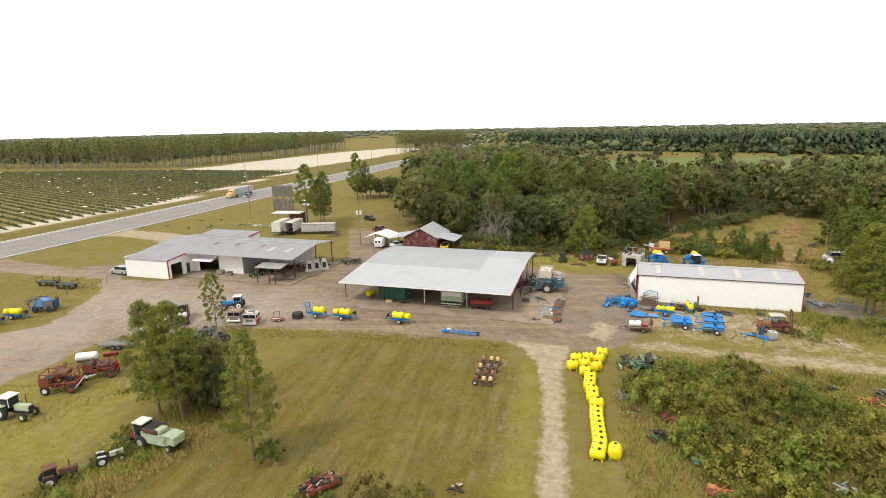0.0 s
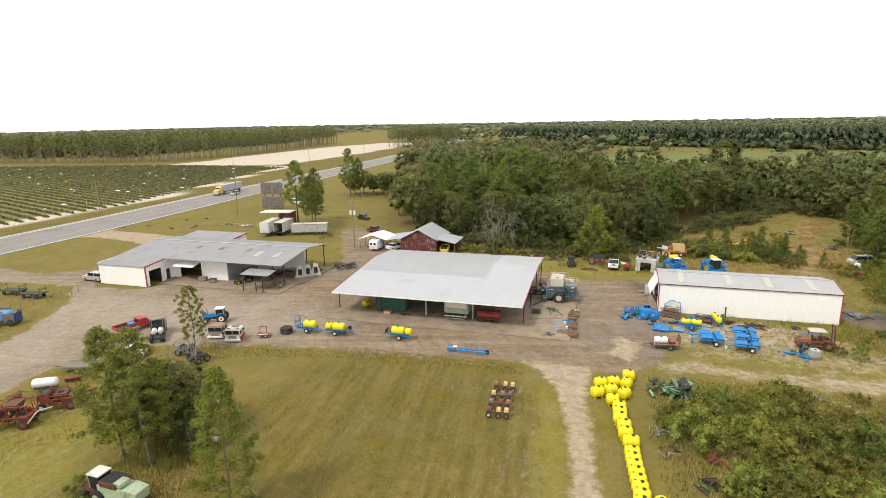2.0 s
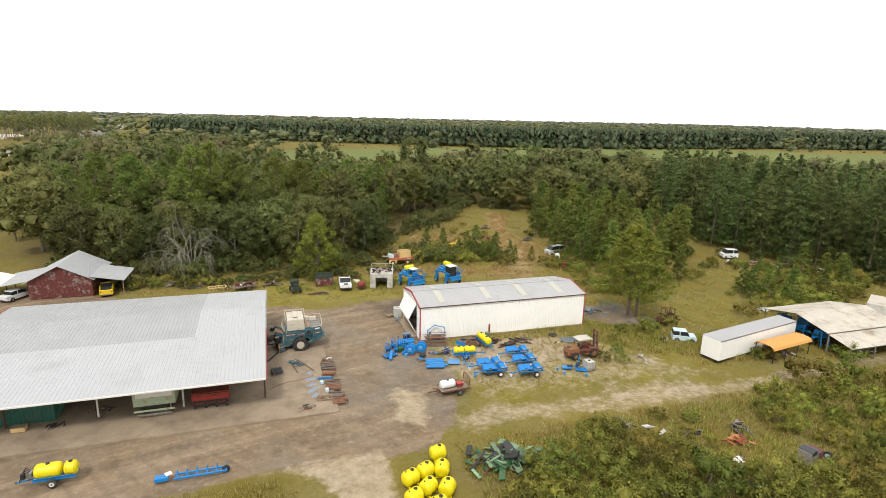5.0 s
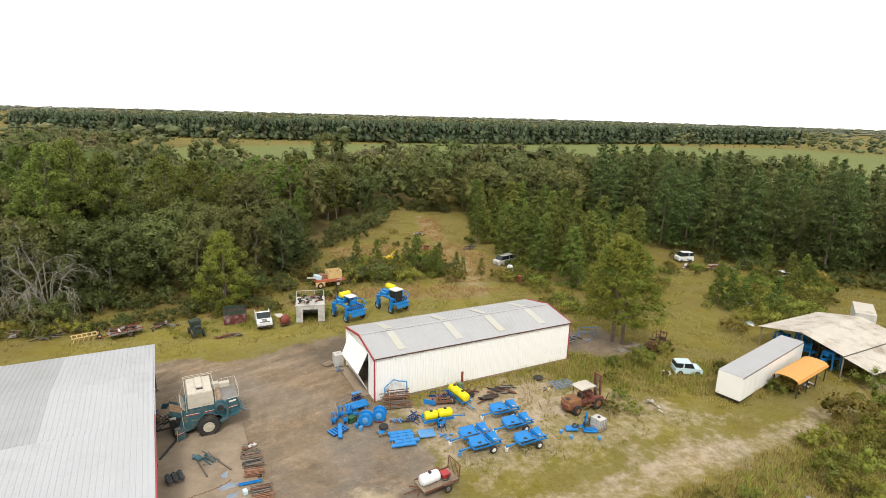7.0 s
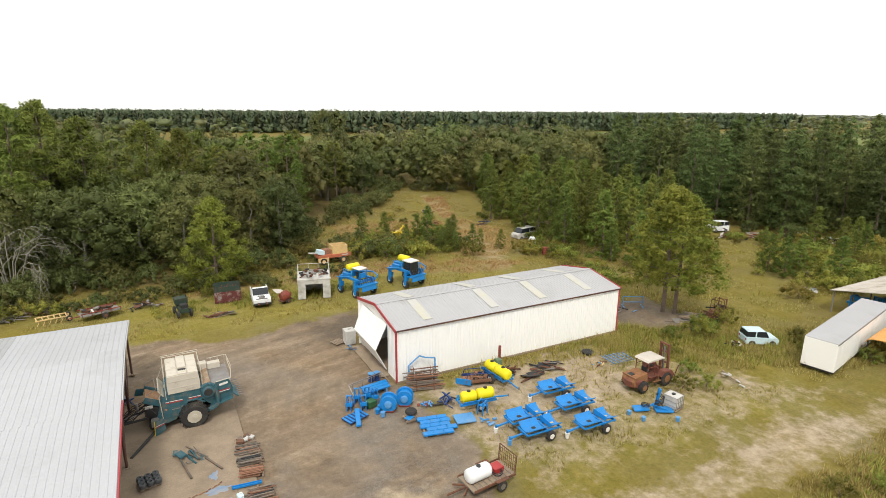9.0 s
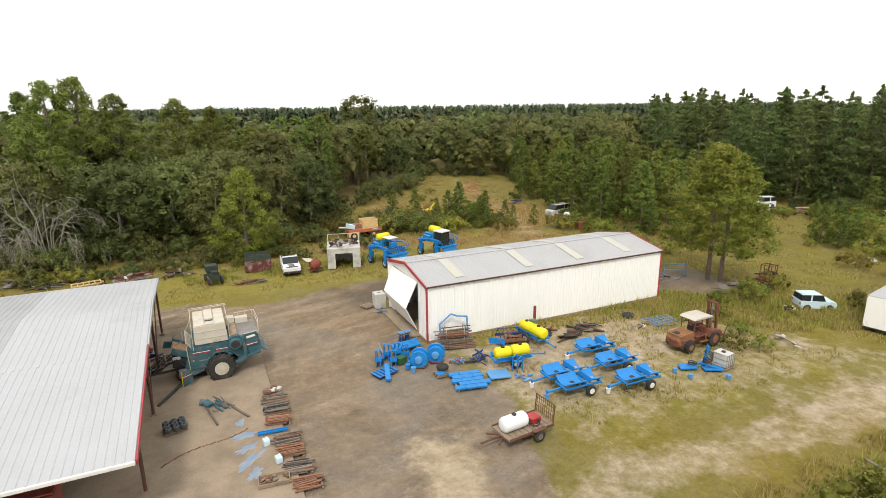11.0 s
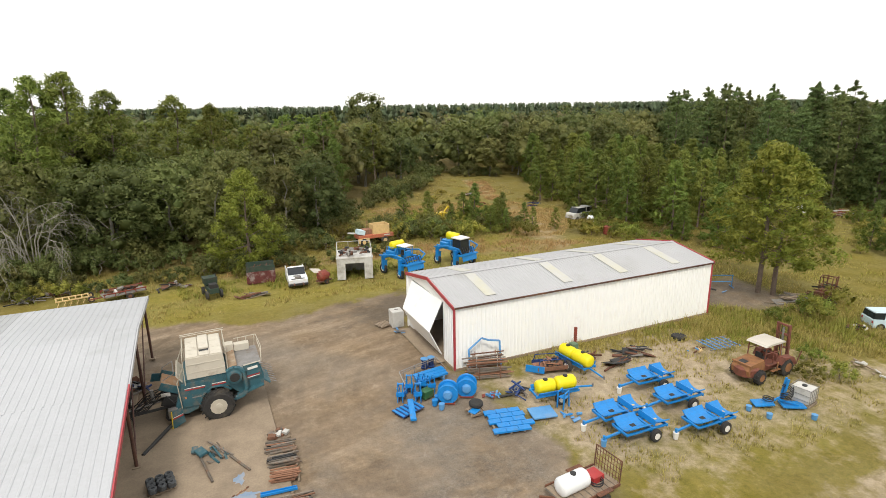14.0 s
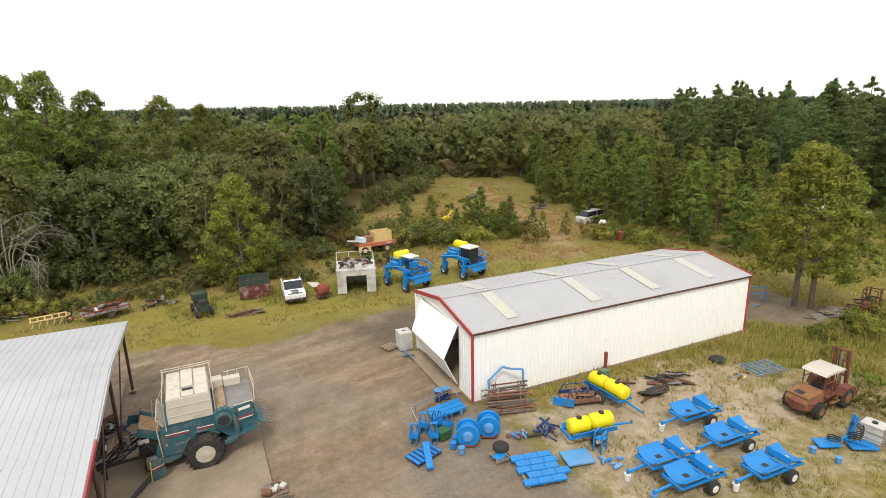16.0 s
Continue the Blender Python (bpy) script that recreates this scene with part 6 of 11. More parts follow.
def car(x, y, rz, paint, label, category="car", long=4.6, wide=1.8, high=1.5, style="sedan", z=0.0):
    t = Thing("car" if category == "car" else category.replace(" ", "_"), x, y, rz, label, category, z=z)
    L, w = long / 2, wide / 2
    hood, rear = {"sedan": (0.45, -0.62), "suv": (0.42, -0.98), "van": (0.72, -0.98), "pickup": (0.38, -0.1)}[style]
    t.p("body", [(-L, 0.32), (-L, 0.62 * high), (-L * 0.97, 0.66 * high), (L * 0.9, 0.6 * high), (L, 0.5 * high), (L, 0.3)], -w, w, paint)
    t.p("cabin", [(rear * L, 0.62 * high), (rear * L * 0.93, high), ((hood - 0.24) * L, high), (hood * L, 0.6 * high)], -w * 0.9, w * 0.9, GLASS, "dark glazed cabin")
    t.p("roof", [(rear * L * 0.94, high - 0.05), (rear * L * 0.92, high + 0.02), ((hood - 0.25) * L, high + 0.02), ((hood - 0.23) * L, high - 0.05)], -w * 0.88, w * 0.88, paint)
    for s in (-1, 1):
        t.b("pillar", ((rear * 0.55 + hood * 0.3) * L, s * w * 0.9, 0.8 * high), (0.12, 0.05, 0.4 * high), paint)
    if style == "pickup":
        t.b("bed_floor", (-L * 0.55, 0, 0.66 * high), (L * 0.84, wide * 0.8, 0.05), DARK)
        for s in (-1, 1):
            t.b("bed_side", (-L * 0.55, s * w * 0.95, 0.74 * high), (L * 0.88, 0.08, 0.22 * high), paint)
    for sx in (-0.62, 0.62):
        for s in (-1, 1):
            t.w((sx * L, s * w * 0.9, 0.34), 0.34, 0.22, STEEL)
    for s in (-1, 1):
        t.b("headlight", (L * 0.99, s * w * 0.7, 0.45 * high), (0.06, 0.3, 0.14), RIM_WHITE)
        t.b("tail_light", (-L, s * w * 0.8, 0.5 * high), (0.05, 0.16, 0.2), RED)
    t.b("bumper", (L, 0, 0.36), (0.12, wide * 0.95, 0.16), STEEL)
    t.b("bumper", (-L, 0, 0.36), (0.12, wide * 0.95, 0.16), STEEL)
    return t


SILVER = mat("silver_paint", (0.5, 0.5, 0.5), 0.35, 0.4, vary=0.06)
BLACK_PAINT = mat("black_paint", (0.02, 0.02, 0.025), 0.3, vary=0.1)
MAROON = mat("maroon_paint", (0.11, 0.02, 0.03), 0.4, vary=0.1)
CAR_WHITE = mat("white_car_paint", (0.72, 0.74, 0.75), 0.35, vary=0.05, stain=(0.5, 0.48, 0.42), stain_amount=0.15)
CAR_YELLOW = mat("yellow_car_paint", (0.7, 0.5, 0.02), 0.4, vary=0.06)
ICE_BLUE = mat("pale_blue_paint", (0.52, 0.66, 0.72), 0.45, vary=0.08, stain=(0.4, 0.4, 0.38), stain_amount=0.2)
TRAILER_WHITE = mat("weathered_trailer_white", (0.62, 0.61, 0.58), 0.6, vary=0.12, scale=0.8, stain=(0.4, 0.36, 0.29), stain_amount=0.35, stain_scale=0.7)
ROOF_DIRTY = mat("stained_pale_roof", (0.5, 0.46, 0.4), 0.75, vary=0.16, scale=0.7, stain=(0.27, 0.22, 0.16), stain_amount=0.4, stain_scale=0.5)

car(-105.0, -6.9, 176, SILVER, "silver sport utility car parked by the workshop", long=4.7, high=1.75, style="suv")
car(-81, 67.6, -30, BLACK_PAINT, "black car parked on the grass", long=4.5)
car(-69.4, 50, -20, MAROON, "dark maroon car parked near the barn")
car(-56.3, 31.6, 60, CAR_WHITE, "white car under the barn's side roof")
car(-43.9, 31.5, 100, CAR_YELLOW, "bright yellow pickup under the lean-to", "pickup truck", 4.9, 1.85, 1.75, "pickup")
car(-119.5, 93, 5, CAR_WHITE, "white van beside the billboard", "van", 5.2, 2.0, 2.1, "van")
for i in range(9):
    car(-92 + 5.2 * (i % 3) + i, 180 + 7 * (i // 3), 20 * i, (CAR_WHITE, SILVER, BLACK_PAINT)[i % 3], "scrapped car standing in a far lot", long=4.4)

# lorry on the highway
t = Thing("articulated_lorry", -168.6, 114, -84, "tan lorry with long silver-white box trailer on the highway", "lorry")
t.b("trailer_box", (2.6 - 8, 0, 2.65), (14.6, 2.55, 2.75), ROOF_NEW, bevel=0.06).b("chassis", (-5, 0, 1.0), (14, 1.0, 0.3), DARK)
t.p("cab", [(2.6, 0.7), (2.6, 3.7), (3.9, 3.6), (4.6, 2.4), (6.4, 2.0), (6.5, 0.7)], -1.2, 1.2, TAN, "tan sleeper cab").b("windscreen", (4.5, 0, 2.7), (0.1, 2.0, 0.75), GLASS, (0, 30, 0)).b("bumper", (6.5, 0, 0.6), (0.25, 2.4, 0.4), STEEL)
for x in (5.4, 2.2, 0.9, -9.6, -10.9):
    for s in (-1, 1):
        t.w((x, s * 1.05, 0.5), 0.5, 0.35, STEEL)

car(-161.5, 112, -84, SILVER, "silver-white car on the highway beside a lorry", long=4.9, style="suv", high=1.7)

# billboard seen from behind
t = Thing("billboard", -121.4, 80, 4, "two stacked grey billboards on steel posts, seen from behind", "billboard")
for z in (2.5, 7.4):
    t.b("panel", (0, -0.25, z), (8.4, 0.16, 4.1), WOOD_GREY)
    bd = t.last
    for x in (-3.9, -2.3, -0.8, 0.8, 2.3, 3.9):
        t.b("stringer", (x, -0.42, z), (0.14, 0.16, 4.1), WOOD, under=bd)
    for dz in (-1.2, 0, 1.2):
        t.b("rail", (0, -0.55, z + dz), (8.4, 0.1, 0.12), WOOD, under=bd)
for x in (-3.0, 0.0, 3.0):
    t.r("post", (x, 0, -0.1), (x, 0, 9.6), 0.18, BROWN)


def utility_pole(x, y, h, arm=True, lean=0.0):
    t = Thing("utility_pole", x, y, 15, "tall weathered wooden utility pole", "utility pole", "utility poles")
    t.put("pole", rod(bmesh.new(), (0, 0, -0.3), (lean, 0, h), 0.17, 8, 0.11), WOOD)
    if arm:
        t.b("crossarm", (lean, 0, h - 0.6), (2.2, 0.12, 0.14), WOOD)
        for k in (-0.95, -0.35, 0.35, 0.95):
            t.r("insulator", (lean + k, 0, h - 0.52), (lean + k, 0, h - 0.3), 0.05, BLOCK)
    return t


t = utility_pole(-66.7, 31.1, 11.8)
for a in (-0.45, 0.45):
    t.put("transformer", lathe(bmesh.new(), [(8.0, 0.2), (8.05, 0.3), (8.95, 0.3), (9.05, 0.12)], (a, -0.3, 0), "Z", 14), RIM_WHITE, "pale round transformer")
utility_pole(-127, 67.2, 14.8, False, 0.5)
for x, y, h in ((-178, 60, 12), (-190, 150, 12), (-199, 240, 12), (-205, 340, 12), (-150, 330, 11), (-128, 300, 11)):
    utility_pole(x, y, h, False)


def box_trailer(name, x, y, rz, L, W, H, paint, label, floor=1.05, roof=None, open_end=False, doors=True):
    t = Thing(name, x, y, rz, label, "trailer")
    t.b("side_wall", (0, -W / 2, floor + (H - floor) / 2), (L, 0.06, H - floor), paint, bevel=0.01)
    for i in range(int(L / 1.2) + 1):
        t.b("side_post", (-L / 2 + 0.04 + i * (L - 0.08) / int(L / 1.2), -W / 2 - 0.03, floor + (H - floor) / 2), (0.05, 0.03, H - floor - 0.1), paint, bevel=0.006)
    t.b("side_wall", (0, W / 2, floor + (H - floor) / 2), (L, 0.06, H - floor), paint, bevel=0.01)
    t.b("front_wall", (-L / 2, 0, floor + (H - floor) / 2), (0.06, W, H - floor), paint, bevel=0.01)
    if not open_end:
        t.b("end_wall", (L / 2, 0, floor + (H - floor) / 2), (0.06, W, H - floor), paint, bevel=0.01)
    t.b("roof", (0, 0, H), (L + 0.06, W + 0.06, 0.07), roof or ROOF_DIRTY, bevel=0.02, label="stained trailer roof")
    t.b("floor", (0, 0, floor - 0.08), (L, W, 0.16), DARK, bevel=0.01)
    for s in (-1, 1):
        t.b("top_rail", (0, s * (W / 2 + 0.02), H - 0.08), (L + 0.04, 0.05, 0.14), STEEL, bevel=0.01)
        for k in (L / 2 - 1.6, L / 2 - 2.8):
            t.w((k, s * (W / 2 - 0.25), 0.5), 0.5, 0.4, STEEL)
        t.r("landing_leg", (-L / 2 + 2.2, s * 0.8, 0), (-L / 2 + 2.2, s * 0.8, floor - 0.1), 0.07, STEEL)
    return t


box_trailer("box_trailer", -96.8, 41.2, 100, 8.0, 2.5, 3.8, TRAILER_WHITE, "old white box trailer standing on the grass")
box_trailer("box_trailer", -93.5, 42.6, -80, 8.0, 2.5, 3.6, TRAILER_WHITE, "old white box trailer, its end open", open_end=True)
box_trailer("box_trailer", -86.0, 43.6, 20, 9.5, 2.5, 2.9, mat("dull_grey_trailer", (0.42, 0.42, 0.4), 0.6, vary=0.2, stain=(0.2, 0.16, 0.12)), "dull grey box trailer under the pines", floor=0.7)
t = Thing("roofed_stand", -102.5, 54, 10, "red-sided stand under a flat white roof", "stand")
t.b("roof", (0, 0, 4.0), (9.5, 5.0, 0.2), RIM_WHITE).b("wall", (2.6, 0.6, 1.9), (4.0, 3.4, 3.7), BARN_RED)
for x in (-4.4, -1.0):
    for y in (-2.2, 2.2):
        t.r("post", (x, y, 0), (x, y, 4), 0.08, STEEL)

# ---- barn with side roofs ----
barn = empty("barn", 0, 0, label="small rusty red metal barn with grey gable roof", category="barn")
BX0, BX1, BY0, BY1, BE, BP = -54.2, -45.6, 30.3, 40.0, 2.9, 5.1
bm = bmesh.new()
n_b = 22
for k in range(n_b):
    x = BX0 + (BX1 - BX0) * (k + 0.5) / n_b
    top = BE + (BP - BE) * (1 - abs(x + 49.9) / 4.3)
    part("sheet", B((x, BY0, top / 2), ((BX1 - BX0) / n_b - 0.015, 0.05 + 0.03 * (k % 2), top)), BARN_RED, barn)
part("side_wall", B((BX0, 35.1, BE / 2), (0.08, 9.6, BE)), BARN_RED, barn)
part("side_wall", B((BX1, 35.1, BE / 2), (0.08, 9.6, BE)), BARN_RED, barn)
part("back_wall", B((-49.9, BY1, BE / 2), (8.6, 0.08, BE)), BARN_RED, barn)
sheet(barn, "roof_slope", (BX0 - 0.5, BY1 + 0.4, BE - 0.2), (0, -10.6, 0), (4.8, 0, 2.5), ROOF_OLD)
sheet(barn, "roof_slope", (BX1 + 0.5, BY0 - 0.4, BE - 0.2), (0, 10.6, 0), (-4.8, 0, 2.5), ROOF_OLD)
sheet(barn, "lean_roof", (BX1 + 4.6, BY0 - 0.2, 2.3), (0, 7.5, 0), (-4.8, 0, 0.9), ROOF_OLD, "low lean-to roof")
sheet(barn, "lean_roof", (BX0 - 4.6, BY1 - 1.2, 2.2), (0, -8.5, 0), (4.8, 0, 0.8), ROOF_OLD, "low lean-to roof")
for x in (BX1 + 4.3, BX0 - 4.3):
    for y in (30.5, 34, 37.2):
        part("post", R((x, y, 0), (x, y, 2.3), 0.07), WOOD, barn)
t = Thing("white_canopy", -61.6, 33.6, 0, "white-roofed open canopy beside the barn", "canopy")
for s in (-1, 1):
    t.put("roof_slope", ribbed(bmesh.new(), (s * 3.6, s * -3.4, 2.3), (0, s * 6.8, 0), (-s * 3.6, 0, 1.1), 0, 0.03, 0.05, 0.5), RIM_WHITE)
for x in (-3.3, 3.3):
    for y in (-3, 0, 3):
        t.r("post", (x, y, 0), (x, y, 2.35), 0.06, WOOD)
t = Thing("caravan", -60.6, 30.6, 90, "small white caravan with two dark windows", "caravan")
t.p("body", [(-2.2, 0.45), (-2.35, 1.4), (-2.0, 2.25), (-1.4, 2.45), (1.5, 2.45), (2.1, 2.2), (2.35, 1.4), (2.2, 0.45)], -1.05, 1.05, CAR_WHITE)
for y in (-0.45, 0.45):
    t.b("window", (-2.32, y, 1.6), (0.06, 0.55, 0.7), GLASS, (0, -8, 0))
    t.w((0.2, y * 2.2, 0.33), 0.33, 0.2, RIM_WHITE)

# clutter in and round the workshop
pile("scrap_heap", -61, 13.6, (3.6, 3.0), 70, [RUST, DARK, STEEL, WOOD_GREY], "long heap of dark rusty machine parts", seed=2, length=(0.6, 2.4), high=1.3)
pile("scrap_heap", -68, 9.5, (4, 3.5), 46, [RUST, DARK, STEEL, BLOCK], "dark machine parts heaped in the open bay", seed=3, length=(0.6, 2.2), high=1.8)
pile("scrap_heap", -72, 3.0, (4, 3), 40, [RUST, DARK, STEEL, WOOD], "machine parts stored in the workshop bay", seed=4, length=(0.5, 1.8), high=1.2)
pile("tyre_heap", -125, 45.2, (1.6, 0.8), 10, [DARK, RUST], "dark scrap heap lying on the verge", seed=41, length=(0.5, 1.4), high=0.7)
pile("tyre_heap", -131, 41.6, (1.2, 0.8), 9, [DARK, BROWN], "dark scrap heap lying on the verge", seed=42, length=(0.4, 1.2), high=0.6)
pile("tyre_heap", -117.5, 50.5, (1.6, 0.8), 10, [DARK, DARK, STEEL], "dark scrap heap lying on the verge", seed=43, length=(0.5, 1.4), high=0.7)
pile("frame_stack", -110.4, 49.6, (4.0, 1.5), 26, [STEEL, RIM_WHITE, BLOCK], "pale steel frames stacked on the grass", seed=44, length=(0.8, 2.2), high=0.7)
pile("scrap_heap", -80, 41, (3.2, 3.6), 34, [RUST, DARK, WOOD_GREY], "rusty scrap beside the grey trailer", seed=5, length=(0.4, 1.5), high=0.8)
pile("scrap_heap", -66.0, 9.8, (2.2, 2.2), 50, [RUST, DARK, DARK, STEEL, TAN], "stacked dark machine parts under the open roof end", seed=6, length=(0.5, 1.8), high=2.4)
pile("scrap_heap", -66.6, -2.6, (1.6, 1.6), 26, [RUST, DARK, STEEL, BLOCK], "loose machine parts on the apron by the posts", seed=7, length=(0.4, 1.3), high=1.3)
pile("scrap_heap", -70.5, 5.0, (4.5, 2.6), 50, [DARK, DARK, RUST, BROWN], "dark stored parts filling the workshop bay", seed=8, length=(0.6, 2.2), high=2.4)
t = Thing("small_mower", -74.6, -2.4, 60, "bright green small mower beside the lean-to", "mower")
t.b("body", (0, 0, 0.75), (1.5, 0.8, 0.5), FARM_GREEN, bevel=0.08, taper=(0.9, 0.8)).b("hood", (0.5, 0, 1.05), (0.7, 0.6, 0.35), FARM_GREEN, bevel=0.08).b("seat", (-0.5, 0, 1.1), (0.4, 0.45, 0.25), DARK).b("deck", (0.1, 0, 0.25), (1.1, 1.1, 0.14), FARM_GREEN)
for sx, rr in ((-0.55, 0.4), (0.6, 0.28)):
    for s in (-1, 1):
        t.w((sx, s * 0.5, rr), rr, 0.2, CAR_YELLOW)
t = Thing("leaning_panels", -65.2, 4.6, 28, "pale steel hopper sides standing together by the bay", "panel")
for i in range(3):
    t.p("panel", [(-1.5 + 1.5 * i, 0), (-0.9 + 1.5 * i, 2.5), (-0.1 + 1.5 * i, 2.5), (0.5 + 1.5 * i, 0)], -0.5 + 0.5 * i, -0.38 + 0.5 * i, TRAILER_WHITE).b("opening", (-0.5 + 1.5 * i, -0.52 + 0.5 * i, 1.2), (0.7, 0.05, 1.2), DARK)
t = Thing("wooden_crate", -83, -2.4, 5, "rough wooden crate on the apron", "crate")
t.b("body", (0, 0, 0.55), (1.4, 1.0, 0.7), WOOD).b("lid", (0, 0, 0.95), (1.5, 1.1, 0.06), WOOD)
Thing("steel_bin", -80.4, -2.8, 12, "dull grey steel bin on the apron", "bin").b("body", (0, 0, 0.45), (1.2, 0.9, 0.7), STEEL).b("rim", (0, 0, 0.82), (1.28, 0.98, 0.08), DARK)


def tractor(x, y, rz, paint, label, scale=1.0, cab=None, rims=RIM_WHITE):
    t = Thing("tractor", x, y, rz, label, "tractor", scale=scale)
    t.b("bonnet", (1.2, 0, 1.25), (1.9, 0.7, 0.65), paint, bevel=0.08, taper=(0.97, 0.8)).b("grille", (2.17, 0, 1.2), (0.06, 0.6, 0.55), DARK)
    t.b("chassis", (0.5, 0, 0.8), (3.2, 0.5, 0.4), DARK).r("exhaust", (1.4, 0.25, 1.5), (1.4, 0.25, 2.5), 0.05, DARK)
    for s in (-1, 1):
        t.w((-0.9, s * 0.85, 0.8), 0.8, 0.45, rims, 14)
        t.w((1.7, s * 0.75, 0.45), 0.45, 0.28, rims, 10)
        t.b("fender", (-0.85, s * 0.8, 1.62), (1.1, 0.5, 0.06), paint, (0, 6, 0))
    if cab:
        t.b("cab_glass", (-0.6, 0, 1.85), (1.3, 1.3, 1.0), GLASS, taper=(0.92, 0.9)).b("cab_roof", (-0.6, 0, 2.42), (1.5, 1.5, 0.14), cab, bevel=0.05)
        for sx in (-1, 1):
            for s in (-1, 1):
                t.r("cab_post", (-0.6 + sx * 0.64, s * 0.64, 1.35), (-0.6 + sx * 0.6, s * 0.6, 2.38), 0.04, cab)
    else:
        t.b("seat", (-0.7, 0, 1.45), (0.5, 0.5, 0.15), DARK).b("seat_back", (-0.95, 0, 1.7), (0.1, 0.5, 0.45), DARK).r("steering_column", (0.2, 0, 1.3), (-0.05, 0, 1.75), 0.03, DARK)
    return t


tractor(-65.3, -20.6, -155, BLUE, "blue tractor with a white cab in the yard", 0.92, RIM_WHITE)
tractor(-75.0, 0.4, -70, RED, "red tractor parked in the workshop bay", 1.1)
tractor(-64.9, -57.3, 6, MINT, "pale green tractor with a white canopy", 1.0, RIM_WHITE)
t = tractor(-47.9, -61.0, 55, BLOCK, "stripped pale old tractor sunk in weeds", 0.6)
t = tractor(-49.6, -64.6, 60, RUST, "rusted tractor skeleton with a canopy in weeds", 0.72, RUST)

# crop field with pale rows
r = np.random.RandomState(31)
cv, cf = [], []
ca, sa = math.cos(radians(-19)), math.sin(radians(-19))
along = np.arange(-640, 0, 1.15)
for row in np.arange(-380, 480, 4.2):
    q = np.stack([along, np.full(len(along), row)], 1) + r.uniform(-0.5, 0.5, (len(along), 2)) * (1, 0.4)
    q = np.stack([q[:, 0] * ca - q[:, 1] * sa, q[:, 0] * sa + q[:, 1] * ca], 1)
    q = q[(inside(q, CROP) < 0)]
    for x, y in q:
        k = len(cv)
        h, s = r.uniform(0.5, 1.0), r.uniform(0.65, 1.1)
        a = r.uniform(0, 6.28)
        cv += [(x + s * math.cos(a + j * 2.094), y + s * 0.85 * math.sin(a + j * 2.094), -0.05) for j in range(3)] + [(x + r.uniform(-0.3, 0.3), y, h)]
        cf += [(k, k + 1, k + 3), (k + 1, k + 2, k + 3), (k + 2, k, k + 3)]
me = bpy.data.meshes.new("crop_rows")
me.from_pydata(cv, [], cf)
me.materials.append(leaf_mat("crop_leaves", (0.085, 0.10, 0.036), (0.165, 0.172, 0.07)))
tagged(new("crop_rows", me), "long rows of low dark green crop plants", "crop", kind="stuff")
me = bpy.data.meshes.new("row_covers")
cv, cf = [], []
for x, y in scatter(CROP, 13, 33):
    if r.rand() < 0.4:
        k, s = len(cv), r.uniform(0.2, 0.6)
        cv += [(x - s * 2, y - s, 0.1), (x + s * 2, y - s, 0.1), (x + s * 2, y + s, 0.1), (x - s * 2, y + s, 0.1), (x - s, y, 0.9 * s), (x + s, y, 0.9 * s)]
        cf += [(k, k + 1, k + 5, k + 4), (k + 2, k + 3, k + 4, k + 5), (k + 1, k + 2, k + 5), (k + 3, k, k + 4)]
me.from_pydata(cv, [], cf)
me.materials.append(RIM_WHITE)
tagged(new("row_covers", me), "white plastic sheets lying over crop rows", "sheet", kind="stuff")


# ---- yard machines ----
# peanut combine, hitched under the open shed's edge
HOPPER = mat("pale_beige_hopper_sheet", (0.53, 0.49, 0.41), 0.6, vary=0.10, scale=2, stain=(0.36, 0.31, 0.24), stain_amount=0.22, stain_scale=1.5)
t = Thing("peanut_combine", -15.3, 2.6, 1, "teal towed peanut combine with a beige hopper on top", "combine")
for s in (-1, 1):
    t.w((0, s * 1.9, 0.9), 0.9, 0.58, BEIGE, 20)
    t.put("hub", lathe(bmesh.new(), [(-0.12, 0.05), (-0.1, 0.2), (0.1, 0.22)], (0, s * 2.14, 0.9), "Y", 12), BEIGE)
t.p("body", [(-2.2, 0.65), (-2.3, 1.0), (-1.9, 2.3), (-1.5, 2.7), (0.6, 2.7), (0.85, 2.55), (2.6, 2.7), (2.75, 2.1), (2.7, 1.35), (1.6, 1.0), (1.1, 1.35), (0.6, 1.9), (-0.55, 1.9), (-0.95, 1.3), (-1.1, 0.75), (-1.7, 0.55)], -1.55, 1.55, TEAL, "teal main body")
t.p("hopper", [(-1.48, 2.71), (-1.5, 3.3), (-1.45, 4.0), (0.55, 4.0), (0.62, 3.3), (0.6, 2.71)], -1.62, 1.62, HOPPER, "beige hopper")
hop = t.last
for x0, x1 in ((-1.42, -0.76), (-0.12, 0.54)):
    for j in range(3):
        t.b("lid_panel", ((x0 + x1) / 2, -1.05 + 1.05 * j, 4.03), (x1 - x0 - 0.03, 1.02, 0.06), HOPPER, bevel=0.015, under=hop)
t.b("centre_lid", (-0.44, 0.5, 4.07), (0.56, 2.1, 0.12), HOPPER, bevel=0.02, under=hop).b("centre_lid", (-0.44, -1.28, 4.05), (0.56, 0.55, 0.08), HOPPER, bevel=0.02, under=hop).b("hatch_opening", (-0.44, -0.8, 4.02), (0.52, 0.34, 0.05), DARK, bevel=0.005, under=hop)
for z in (3.1, 3.6):
    t.b("side_crease", (-0.45, -1.635, z), (2.0, 0.03, 0.04), HOPPER, bevel=0.008, under=hop)
for x in (-1.62, 0.74):
    t.bent("hopper_rail", [(x, -1.66, 2.4), (x, -1.66, 4.1), (x, 1.7, 4.15), (x, 1.7, 2.4)], 0.03, BEIGE)
